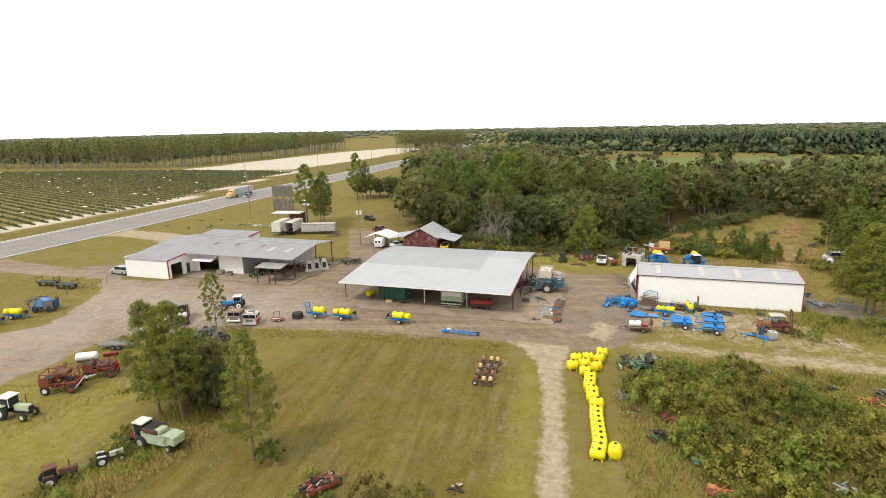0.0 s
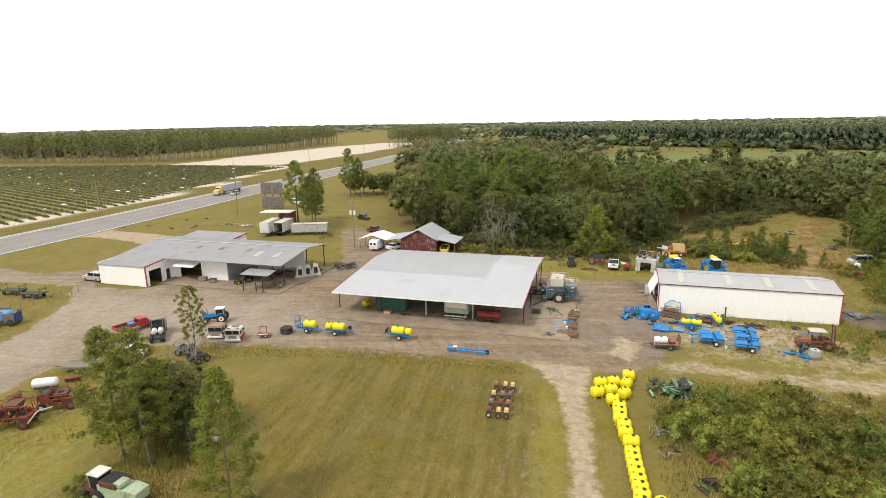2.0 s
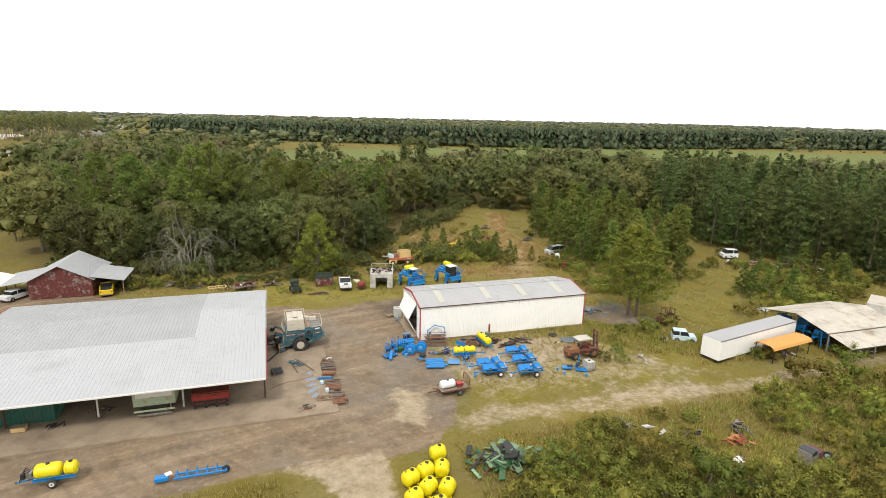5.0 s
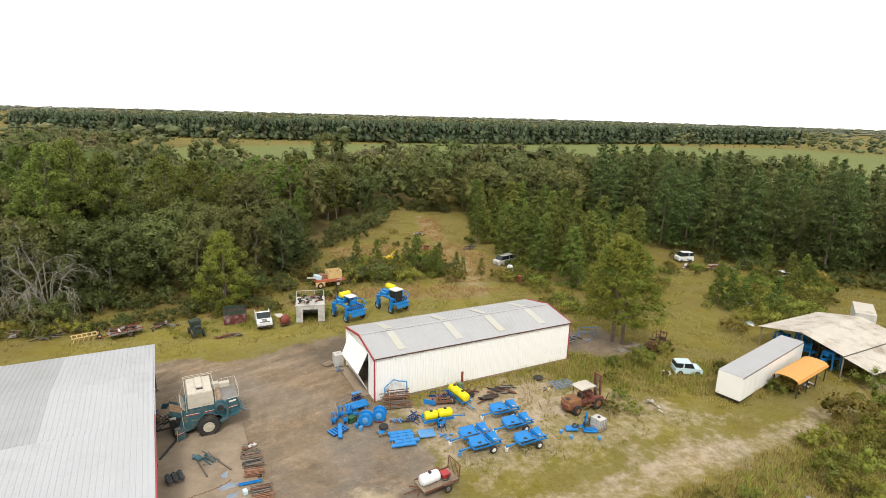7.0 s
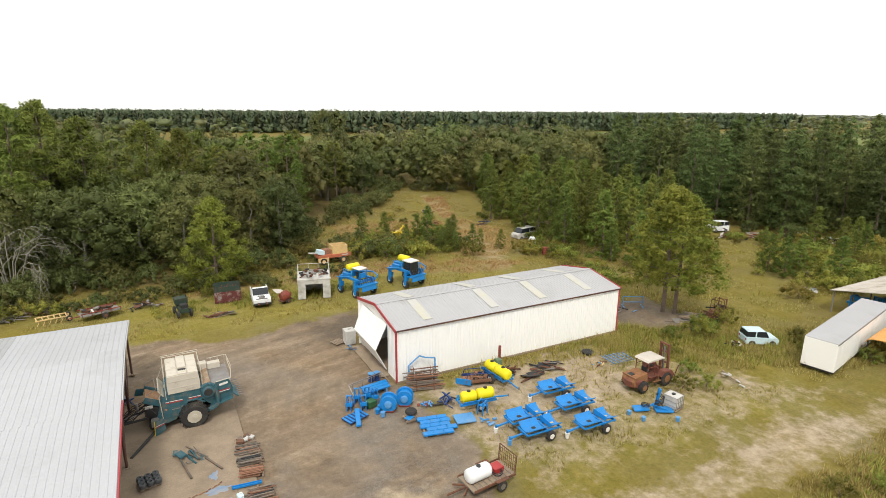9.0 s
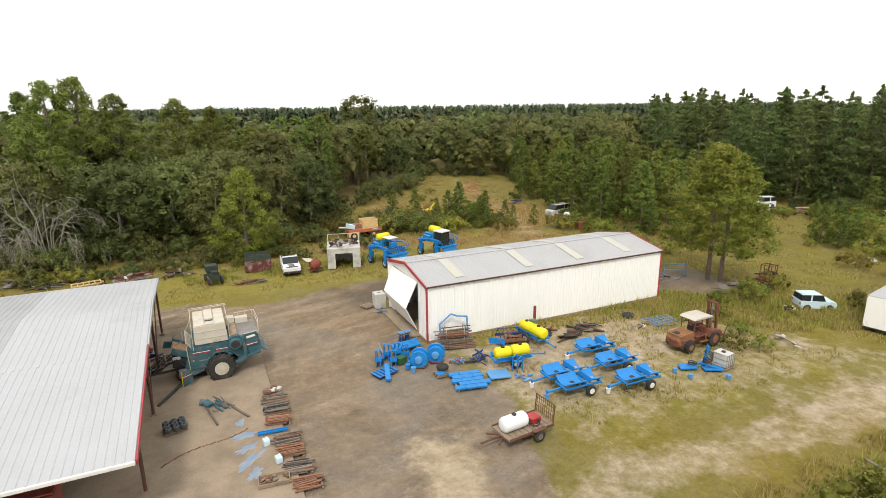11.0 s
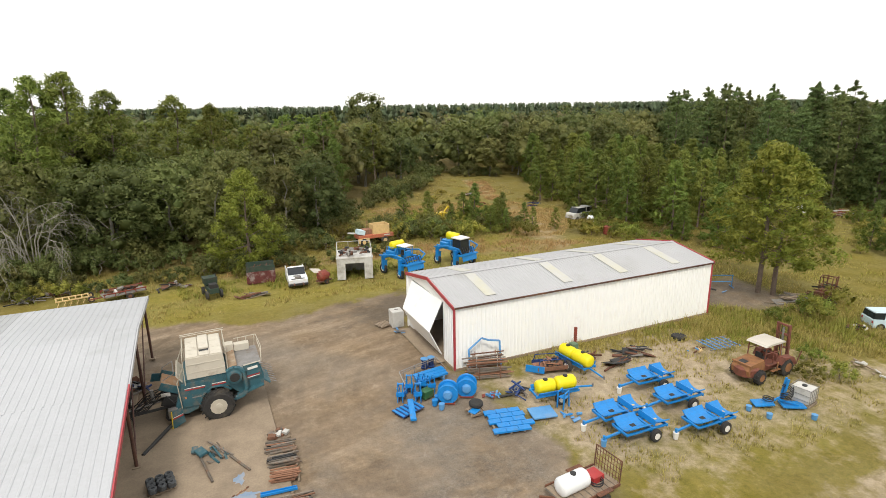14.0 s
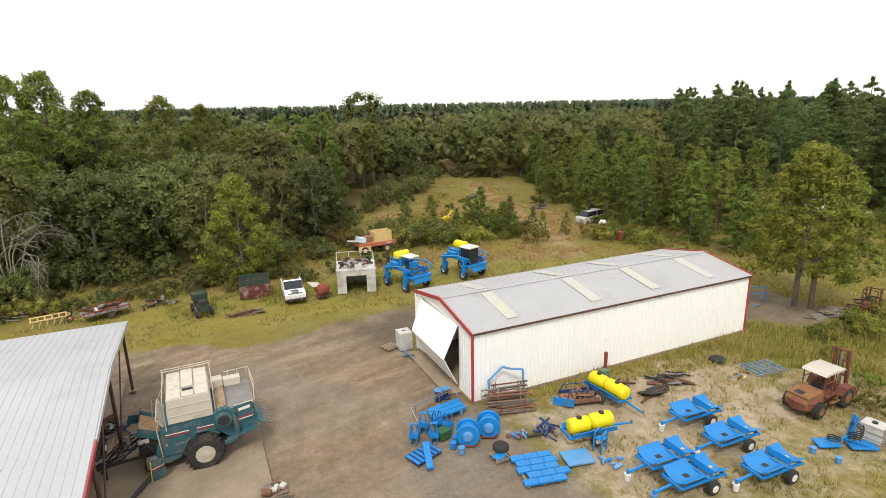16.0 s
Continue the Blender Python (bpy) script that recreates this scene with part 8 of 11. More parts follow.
t.put("rim", lathe(bmesh.new(), [(0.32, 0.06), (0.32, 0.23), (0.5, 0.23), (0.52, 0.2), (0.46, 0.06)], (0.2, 0.1, 0), "Z", 18), RIM_WHITE)
for k in range(6):
    t.b("pallet_slat", (-0.4 + 0.17 * k, -0.25, 0.2), (0.1, 0.9, 0.04), WOOD)
for k in (-0.6, -0.2, 0.15):
    t.b("pallet_bearer", (0, k, 0.1), (1.0, 0.1, 0.14), WOOD)
t.b("blue_plate", (-0.15, -0.35, 0.25), (0.6, 0.5, 0.05), BLUE, (0, 0, 30))
for x, y, c in ((-3.1, -3.6, BLUE), (-2.9, -4.2, BLUE_PALE), (-2.75, -3.2, BLUE)):
    Thing("pail", x, y, 0, "small blue paint pail on the gravel", "pail", "pails").put("pail_body", lathe(bmesh.new(), [(0, 0.16), (0.36, 0.19), (0.38, 0.19), (0.38, 0.1)], (0, 0, 0), "Z", 12), c)
t = Thing("machine_box", -3.2, -2.5, 15, "dull green and rust gearbox on the ground", "gearbox")
t.b("case", (0, 0, 0.3), (0.7, 0.6, 0.5), FARM_GREEN).b("flange", (0.38, 0, 0.3), (0.08, 0.45, 0.4), RUST)
t = Thing("steel_arch", 2.0, -0.75, -12, "blue tubular arch frame leaning on the shed wall", "frame")
t.bent("arch", [(-1.1, 0, 0.1), (-1.15, 0.2, 1.5), (-0.2, 0.3, 2.25), (0.3, 0.3, 2.05), (1.1, 0.25, 1.95), (1.15, 0, 0.1)], 0.07, BLUE_PALE)
t.bent("shelf_post", [(-0.9, -0.1, 0.1), (-0.9, 0.0, 1.3)], 0.04, RUST).bent("shelf_post", [(0.9, -0.1, 0.1), (0.9, 0.0, 1.3)], 0.04, RUST)
for k in (0.6, 1.0, 1.3):
    t.b("shelf_bar", (0.1, -0.1, k), (2.4, 0.1, 0.06), RUST)
STOCK_GREY = mat("dull_steel_stock", (0.17, 0.145, 0.12), 0.7, 0.2, vary=0.3, tone=0.35, stain=(0.24, 0.14, 0.085), stain_amount=0.4, stain_scale=2)
STOCK_RUST = mat("rusted_steel_stock", (0.25, 0.125, 0.075), 0.85, 0.1, vary=0.3, tone=0.35, stain=(0.14, 0.075, 0.05), stain_amount=0.4, stain_scale=2)
t = Thing("bar_rack", 1.75, -1.45, -14, "welded rack of long rusty steel bars by the shed wall", "steel stock")
rr = random.Random(211)
for level in range(6):
    for j in range(5):
        ln = rr.uniform(2.0, 3.2)
        t.b("bar", (rr.uniform(-0.3, 0.3), -0.6 + 0.28 * j + rr.uniform(-0.05, 0.05), 0.1 + 0.2 * level * (1.0 if j > 1 else 0.55)), (ln, rr.uniform(0.05, 0.14), rr.uniform(0.04, 0.1)), rr.choice([STOCK_RUST, STOCK_RUST, STOCK_GREY]), (0, rr.uniform(-2, 2), rr.uniform(-3, 3)), 0.01)
for x in (-0.7, 0.75):
    t.bent("upright", [(x, -0.75, 0), (x, -0.7, 0.9)], 0.035, STOCK_RUST).bent("upright", [(x, 0.7, 0), (x, 0.65, 1.45)], 0.035, STOCK_RUST).bent("upright", [(x, 0.1, 0), (x, 0.1, 1.3)], 0.03, BLOCK)
t = Thing("scrap_tray", 6.0, -2.75, -14, "rusty steel tray frame heaped with iron parts", "scrap tray")
t.b("tray", (0, 0, 0.28), (2.2, 1.3, 0.08), STOCK_RUST)
for s in (-1, 1):
    t.b("tray_side", (0, s * 0.64, 0.42), (2.2, 0.06, 0.24), BLUE_DARK if s > 0 else STOCK_RUST)
    t.bent("hoop", [(-1.05, s * 0.6, 0.3), (-0.9, s * 0.5, 1.0), (0.8, s * 0.5, 0.95), (1.2, s * 0.6, 0.3)], 0.035, BLUE_DARK)
t.b("blue_board", (-1.25, -0.5, 0.4), (0.06, 1.3, 0.5), BLUE, (0, 0, 60))
rr = random.Random(12)
for k in range(24):
    t.b("iron_part", (rr.uniform(-0.9, 0.9), rr.uniform(-0.5, 0.5), 0.36 + rr.uniform(0, 0.3)), (rr.uniform(0.2, 0.9), rr.uniform(0.04, 0.16), 0.07), rr.choice([STOCK_RUST, STOCK_GREY, DARK, STOCK_RUST]), (rr.uniform(-15, 15), rr.uniform(-15, 15), rr.uniform(0, 180)), 0.01)
pile("implement_frame", 2.3, -4.5, (0.8, 0.7), 18, [BLUE_DARK, STEEL, DARK], "dark blue implement frame on the ground", "implement", 13, (0.6, 1.3), 0.7)
pile("small_parts", 0.6, -4.3, (0.8, 0.7), 12, [BLUE, BLUE_PALE, RUST_RED], "loose blue and red painted parts", "parts", 14, (0.2, 0.7), 0.4)
pile("small_parts", 3.6, -8.4, (0.9, 0.5), 7, [BLUE_PALE, BLUE], "loose blue painted hooks and bars", "parts", 15, (0.3, 0.9), 0.2)
t = Thing("blue_stand", 3.9, -7.2, 20, "small blue tubular seat stand", "stand")
t.bent("tube", [(-0.3, -0.2, 0), (-0.25, -0.2, 1.0), (0.2, -0.2, 1.1), (0.3, -0.2, 0)], 0.05, BLUE).bent("tube", [(-0.3, 0.25, 0), (-0.25, 0.25, 1.0), (0.2, 0.25, 1.1), (0.3, 0.25, 0)], 0.05, BLUE).b("seat_plate", (0, 0, 0.7), (0.5, 0.45, 0.06), BLUE)
pile("rusty_discs", 9.3, -2.6, (1.0, 0.6), 22, [RUST, RUST, DARK], "rusty disc harrow parts by the wall", "scrap", 16, (0.4, 1.2), 0.6)
t = Thing("green_column", 8.9, -1.6, 0, "green and rust red machine column by the wall", "machine")
t.b("base", (0, 0, 0.5), (0.5, 0.5, 0.9), JUNK_GREEN).r("post", (0.35, 0.3, 0), (0.35, 0.3, 2.0), 0.12, RUST_RED)
pile("timber_scrap", 13.2, -3.3, (1.6, 0.8), 22, [RUST, WOOD_GREY, DARK], "rusty plates and rotten timber in grass", "scrap", 17, (0.8, 1.9), 0.35, -30)
pile("iron_bars", 11.0, -4.1, (1.6, 0.4), 8, [DARK, RUST], "dark iron beams lying in grass", "steel stock", 18, (1.4, 2.6), 0.15, 12)
t = Thing("tyre", 18.1, -2.8, 0, "old tyre lying flat in the grass", "tyre")
t.put("carcass", lathe(bmesh.new(), [(0.0, 0.3), (0.0, 0.5), (0.06, 0.55), (0.2, 0.55), (0.26, 0.5), (0.26, 0.3)], (0, 0, 0.02), "Z", 22), RUBBER)
t = Thing("gate_panel", 19.4, -5.3, -15, "faded blue grid gate panel lying in grass", "gate")
for k in range(6):
    t.b("bar", (-1.0 + 0.4 * k, 0, 0.3 + 0.03 * k), (0.07, 1.8, 0.06), BLUE_PALE, (0, 8, 12))
for k in range(4):
    t.b("rail", (0, -0.75 + 0.5 * k, 0.36), (2.3, 0.07, 0.06), STEEL, (0, -8, 0))
pile("blue_scrap", 17.6, -5.0, (0.8, 0.5), 9, [BLUE_PALE, TAN, RUST], "blue and yellow scrap in the grass", "scrap", 19, (0.2, 0.6), 0.4)

# rusted rough-terrain forklift
RUST_ORANGE = mat("rusted_orange", (0.25, 0.115, 0.045), 0.75, vary=0.3, stain=(0.15, 0.065, 0.035), stain_amount=0.55, stain_scale=2.2)
RUST_MAROON = mat("rusted_maroon", (0.17, 0.055, 0.035), 0.8, vary=0.35, stain=(0.09, 0.045, 0.03), stain_amount=0.5, stain_scale=2)
t = Thing("forklift", 18.55, -9.5, 2, "old rusted orange yard forklift with pale canopy", "forklift")
t.p("engine_hood", [(-2.3, 0.55), (-2.4, 0.95), (-2.2, 1.3), (-0.8, 1.42), (-0.75, 0.7)], -0.62, 0.62, RUST_ORANGE, "rusted orange engine hood").put("counterweight", lathe(bmesh.new(), [(0.42, 0.5), (0.45, 0.72), (0.95, 0.78), (1.08, 0.6)], (-1.75, 0, 0), "Z", 18), RUST_MAROON, "round rusted counterweight").b("hood_opening", (-2.0, 0.1, 1.335), (0.5, 0.45, 0.04), DARK, (0, -5, 0)).b("hood_lip", (-2.25, 0, 1.28), (0.14, 1.35, 0.12), RUST_ORANGE)
t.b("chassis", (-0.2, 0, 0.72), (3.4, 1.0, 0.4), RUST_MAROON, bevel=0.05).b("floor_plate", (0.1, 0, 0.98), (1.5, 1.5, 0.06), RUST_MAROON).b("step", (0.1, -0.82, 0.6), (0.9, 0.2, 0.06), RUST_ORANGE).b("bracket", (0.2, -0.86, 0.85), (0.08, 0.08, 0.6), RUST_ORANGE)
for sx, rr_ in ((-1.5, 0.46), (1.15, 0.62)):
    for s in (-1, 1):
        t.w((sx, s * 0.85, rr_), rr_, 0.36, RUST_ORANGE, 12)
for s in (-1, 1):
    t.p("fender", [(0.35, 0.95), (0.6, 1.42), (1.6, 1.3), (2.0, 0.75), (1.7, 0.75), (1.2, 1.25), (0.7, 1.2)], s * 0.8 - 0.24, s * 0.8 + 0.24, RUST_MAROON)
    t.r("canopy_post", (-0.85, s * 0.6, 1.3), (-0.8, s * 0.62, 2.38), 0.04, RUST_MAROON).r("canopy_post", (0.75, s * 0.6, 1.0), (0.7, s * 0.62, 2.4), 0.04, RUST_ORANGE).r("side_rail", (-0.85, s * 0.62, 1.85), (0.72, s * 0.62, 1.8), 0.03, RUST_MAROON).r("canopy_post", (0.0, s * 0.62, 1.0), (-0.05, s * 0.62, 2.38), 0.03, RUST_MAROON)
t.p("canopy", [(-1.0, 2.36), (-0.85, 2.47), (0.0, 2.52), (0.9, 2.47), (1.05, 2.36)], -0.72, 0.72, ROOF_DIRTY, "pale sheet canopy")
t.b("seat", (-0.3, 0, 1.25), (0.5, 0.5, 0.15), DARK).b("seat_back", (-0.55, 0, 1.5), (0.1, 0.5, 0.4), DARK).r("steering_column", (0.5, 0, 1.0), (0.25, 0, 1.6), 0.03, RUST_MAROON).put("steering_wheel", lathe(bmesh.new(), [(0, 0.15), (0, 0.2), (0.03, 0.2), (0.03, 0.15)], (0.2, 0, 1.6), "Z", 14), DARK).b("dash", (0.6, 0, 1.25), (0.2, 1.0, 0.5), RUST_MAROON)
for s in (-0.42, 0.42):
    t.b("mast_rail", (1.85, s, 1.75), (0.16, 0.12, 3.1), RUST_MAROON, (0, -4, 0)).b("inner_rail", (1.86, s * 0.72, 1.75), (0.1, 0.08, 3.0), RUST, (0, -4, 0)).b("fork", (2.5, s, 0.15), (1.1, 0.12, 0.06), RUST).b("tilt_ram", (1.3, s, 1.2), (1.1, 0.07, 0.07), RUST, (0, 18, 0))
for z in (0.5, 1.6, 2.55, 3.22):
    t.b("mast_cross", (1.85 - 0.07 * (z - 1.7), 0, z), (0.12, 0.96, 0.14), RUST_MAROON)
t.r("lift_ram", (1.85, 0, 0.4), (1.75, 0, 3.0), 0.07, STEEL).r("lift_chain", (1.9, 0.16, 0.5), (1.8, 0.16, 3.1), 0.025, DARK).b("carriage", (2.02, 0, 0.6), (0.1, 1.1, 0.6), RUST).r("loose_arm", (2.1, -0.9, 0.5), (2.5, -0.95, 1.5), 0.04, RUST)
t = Thing("forklift_hulk", 37.0, -2.3, 15, "brown rusted out forklift frame in grass", "forklift")
t.b("chassis", (0, 0, 0.55), (2.4, 0.9, 0.35), RUST).b("engine_lump", (-0.7, 0, 0.95), (0.9, 0.8, 0.5), RUST_MAROON, taper=(0.8, 0.8)).b("counterweight", (-1.2, 0, 0.7), (0.5, 1.1, 0.6), RUST)
for s in (-0.5, 0.5):
    t.r("cage_post", (-0.7, s, 0.8), (-0.5, s, 2.2), 0.04, RUST).r("cage_post", (0.6, s, 0.7), (0.4, s, 2.2), 0.04, RUST).r("cage_rail", (-0.5, s, 2.2), (0.4, s, 2.2), 0.04, RUST_MAROON).b("mast_rail", (1.3, s * 0.8, 1.1), (0.12, 0.12, 1.9), RUST, (0, 8, 0))
    for sx in (-0.9, 0.9):
        t.w((sx, s * 1.2, 0.36), 0.36, 0.22, RUST)
for x in (-0.5, 0.4):
    t.r("cage_rail", (x, -0.5, 2.2), (x, 0.5, 2.2), 0.04, RUST)
for z in (0.5, 1.2, 1.9):
    t.b("mast_cross", (1.3 + 0.14 * (z - 1.1), 0, z), (0.1, 0.9, 0.1), RUST)
t = Thing("pipe_rack", 31.6, 4.6, 62, "pale blue tube rack standing on ashes", "rack")
for y in (-1.1, 1.1):
    t.r("post", (0, y, 0), (0, y, 1.2), 0.05, BLUE_PALE)
t.r("rail", (0, -1.2, 1.2), (0, 1.2, 1.2), 0.05, BLUE_PALE).r("rail", (0, -1.1, 0.55), (0, 1.1, 0.55), 0.05, BLUE_PALE).r("foot", (-0.5, -1.1, 0.05), (0.5, -1.1, 0.05), 0.05, BLUE_PALE).r("foot", (-0.5, 1.1, 0.05), (0.5, 1.1, 0.05), 0.05, BLUE_PALE)
pile("log_heap", 33.6, -1.1, (1.6, 0.5), 10, [WOOD_GREY, WOOD], "grey logs and boards in a heap", "timber", 151, (1.0, 2.2), 0.3, -30)
pile("rubble_row", 25.6, -12.0, (0.7, 1.8), 14, [BLOCK, CONCRETE], "broken pale rubble along a sandy bank", "rubble", 152, (0.25, 0.7), 0.2, 80)
# blue folding arm with black hoses, and a caged tank
t = Thing("boom_attachment", 15.6, -12.7, -30, "blue folding sprayer boom with coiled black hoses", "boom", scale=0.88)
t.b("base_plate", (-1.0, 0, 0.2), (1.3, 0.9, 0.12), BLUE, (0, -6, 0)).b("base_plate", (0.9, -0.1, 0.18), (1.5, 0.9, 0.12), BLUE)
for s in (-0.15, 0.15):
    t.b("arm", (0.45, s + 0.3, 1.0), (0.14, 0.12, 1.9), BLUE, (0, 8, 0))
t.b("link", (0.0, 0.1, 0.5), (1.6, 0.12, 0.14), BLUE, (0, -24, 10)).b("link", (0.6, -0.2, 0.4), (1.3, 0.1, 0.12), BLUE, (0, 12, -16))
for k in range(5):
    a = [(0.5 + 0.36 * math.cos(i * 0.55 + k), -0.05 + 0.3 * math.sin(i * 0.55 + k), 0.4 + 0.1 * i + 0.05 * k) for i in range(11)]
    t.bent("hose", a, 0.035, DARK)
t.bent("hose_coil", [(-0.6 + 0.32 * math.cos(i * 0.5), 0.1 + 0.32 * math.sin(i * 0.5), 0.35 + 0.01 * i) for i in range(26)], 0.04, DARK)
t = Thing("caged_tank", 17.3, -13.1, 10, "weathered white tank in a wire cage on a pallet", "tank")
t.b("tank", (0, 0, 0.65), (1.0, 1.1, 0.95), BLOCK, bevel=0.08).put("lid", lathe(bmesh.new(), [(1.12, 0.14), (1.2, 0.14), (1.21, 0.05)], (0, 0, 0), "Z", 12), DARK)
for k in range(5):
    for s in (-1, 1):
        t.r("cage_bar", (-0.5 + 0.25 * k, s * 0.58, 0.15), (-0.5 + 0.25 * k, s * 0.58, 1.15), 0.015, STEEL)
for z in (0.4, 0.75, 1.14):
    t.bent("cage_ring", [(-0.53, -0.59, z), (0.53, -0.59, z), (0.53, 0.59, z), (-0.53, 0.59, z)], 0.015, STEEL, True)
t.b("pallet", (0, 0, 0.08), (1.15, 1.2, 0.14), WOOD)
for x, y in ((13.9, -13.4), (16.1, -14.6), (13.6, -12.3)):
    Thing("pail", x, y, 0, "small blue pail in dry grass", "pail", "pails").put("pail_body", lathe(bmesh.new(), [(0, 0.14), (0.32, 0.17), (0.33, 0.1)], (0, 0, 0), "Z", 12), BLUE_PALE)

# white tank on a flat trailer
t = Thing("water_trailer", -0.2, -14.1, 6, "rusty flat trailer with a white tank and mesh tailgate", "trailer")
t.b("deck", (0.1, 0, 0.52), (3.1, 1.7, 0.08), WOOD_GREY)
for k in range(9):
    t.b("deck_board", (-1.3 + 0.36 * k, 0, 0.58), (0.3, 1.64, 0.04), WOOD)
for s in (-1, 1):
    t.b("side_rail", (0.1, s * 0.86, 0.6), (3.1, 0.06, 0.16), RUST).w((0.5, s * 1.0, 0.34), 0.34, 0.22, STEEL).b("fender", (0.5, s * 1.0, 0.74), (0.9, 0.26, 0.05), RUST)
t.tank("tank", (-0.55, 0, 1.05), 1.7, 0.45, CAR_WHITE, label="white poly tank")
t.put("lid", lathe(bmesh.new(), [(1.48, 0.14), (1.56, 0.14), (1.57, 0.06)], (-0.55, 0, 0), "Z", 12), DARK)
t.b("tool_box", (0.9, 0.1, 0.75), (0.7, 0.7, 0.35), RED).bent("hose", [(0.7 + 0.3 * math.cos(i * 0.6), -0.3 + 0.3 * math.sin(i * 0.6), 0.64 + 0.012 * i) for i in range(22)], 0.03, DARK)
t.bent("tailgate_frame", [(1.65, -0.8, 0.55), (1.75, -0.8, 1.75), (1.75, 0.8, 1.75), (1.65, 0.8, 0.55)], 0.035, RUST)
for k in range(9):
    t.r("tailgate_bar", (1.66, -0.7 + 0.175 * k, 0.55), (1.75, -0.7 + 0.175 * k, 1.75), 0.016, RUST)
for k in range(4):
    t.r("tailgate_cross", (1.68 + 0.02 * k, -0.8, 0.8 + 0.25 * k), (1.68 + 0.02 * k, 0.8, 0.8 + 0.25 * k), 0.016, RUST)
t.b("tongue", (-2.1, 0, 0.45), (1.4, 0.1, 0.1), RUST).b("tongue", (-1.7, 0.35, 0.47), (0.8, 0.08, 0.1), RUST, (0, 0, -38)).b("tongue", (-1.7, -0.35, 0.47), (0.8, 0.08, 0.1), RUST, (0, 0, 38))

# steel stock on the slab's edge
def bar_stack(x, y, seed, main, label, long=1.45, rows=9, layers=3, turn=-6):
    """A neat stack of short bars on two bearers."""
    rr = random.Random(seed)
    t = Thing("bar_stack", x, y, turn + rr.uniform(-4, 4), label, "steel stock", "stacks of steel bars", z=0.02)
    for k in (-0.45, 0.45):
        t.b("bearer", (k * long, 0, 0.06), (0.1, 1.05, 0.1), WOOD)
    for z in range(layers):
        for j in range(rows - z):
            if rr.random() < 0.12 + 0.2 * (z == layers - 1):
                continue
            t.b("bar", (rr.uniform(-0.12, 0.12), -0.48 + 0.96 * (j + 0.5) / (rows - z) + rr.uniform(-0.03, 0.03), 0.15 + 0.085 * z), (long * rr.uniform(0.7, 1.12), rr.uniform(0.05, 0.1), rr.uniform(0.05, 0.08)), main if rr.random() < 0.75 else rr.choice([STOCK_GREY, STOCK_RUST, DARK]), (0, rr.uniform(-2, 2), rr.uniform(-5, 5)), 0.008)
    return t


t = Thing("brick_tray", -12.45, -2.9, 8, "broken pale bricks and plates on a low tray", "tray", z=0.02)
t.b("tray", (0, 0, 0.08), (1.2, 1.0, 0.1), WOOD)
rr = random.Random(220)
for k in range(14):
    t.b("block_piece", (rr.uniform(-0.45, 0.45), rr.uniform(-0.35, 0.35), 0.2 + 0.12 * (k % 2)), (rr.uniform(0.2, 0.45), rr.uniform(0.15, 0.3), 0.12), rr.choice([BLOCK, STOCK_GREY, WOOD, STOCK_RUST]), (rr.uniform(-8, 8), rr.uniform(-8, 8), rr.uniform(0, 180)), 0.015)
for k, (x, y, m, lab) in enumerate(((-12.45, -4.2, STOCK_GREY, "dull grey steel bar offcuts stacked on boards"), (-12.5, -5.4, STOCK_GREY, "dull grey steel offcuts stacked on boards"), (-12.6, -6.7, STOCK_RUST, "red-rusted steel bars stacked on boards"), (-12.45, -9.0, STOCK_GREY, "dull grey bars stacked on boards"), (-12.45, -10.2, STOCK_RUST, "rusted flat bars stacked on boards"), (-12.3, -11.8, STOCK_GREY, "brown-grey bars stacked in a wooden frame"), (-12.1, -13.2, STOCK_RUST, "rusted bars stacked by the slab corner"))):
    bar_stack(x, y, 230 + k, m, lab)
t = Thing("blue_channel", -13.05, -7.9, -6, "blue painted channel lying across the bars", "channel", z=0.02)
t.b("web", (0, 0, 0.2), (1.7, 0.2, 0.05), BLUE).b("flange", (0, 0.09, 0.25), (1.7, 0.03, 0.12), BLUE).b("flange", (0, -0.09, 0.25), (1.7, 0.03, 0.12), BLUE).b("prop", (-0.6, 0, 0.08), (0.12, 0.4, 0.14), WOOD).b("prop", (0.6, 0, 0.08), (0.12, 0.4, 0.14), WOOD)
for x, y in ((-13.55, -8.9), (-13.15, -10.8)):
    Thing("plastic_jug", x, y, 10, "pale blue plastic container on the slab", "container", "pale containers", z=0.1).b("jug_body", (0, 0, 0.2), (0.34, 0.42, 0.36), ICE_BLUE, bevel=0.06).put("cap", lathe(bmesh.new(), [(0.37, 0.07), (0.43, 0.07), (0.44, 0.03)], (0.05, 0.08, 0), "Z", 10), RIM_WHITE)
t = Thing("parts_tray", -13.6, -12.3, -6, "low wooden tray of iron parts", "tray", z=0.1)
t.b("tray_floor", (0, 0, 0.04), (1.5, 0.8, 0.06), WOOD)
for c, q in (((0, 0.4, 0.14), (1.5, 0.06, 0.2)), ((0, -0.4, 0.14), (1.5, 0.06, 0.2)), ((0.74, 0, 0.14), (0.06, 0.8, 0.2)), ((-0.74, 0, 0.14), (0.06, 0.8, 0.2))):
    t.b("tray_side", c, q, WOOD)
for k in range(12):
    t.b("iron_part", (rr.uniform(-0.6, 0.6), rr.uniform(-0.3, 0.3), 0.14), (rr.uniform(0.15, 0.5), rr.uniform(0.06, 0.16), 0.1), rr.choice([STOCK_RUST, STOCK_GREY]), (0, 0, rr.uniform(0, 180)), 0.01)
pile("steel_stock", -15.4, -13.6, (1.3, 0.6), 14, [RUST, DARK, WOOD], "rusty iron parts beside the slab edge", "steel stock", 50, (0.4, 1.1), 0.3, 0)
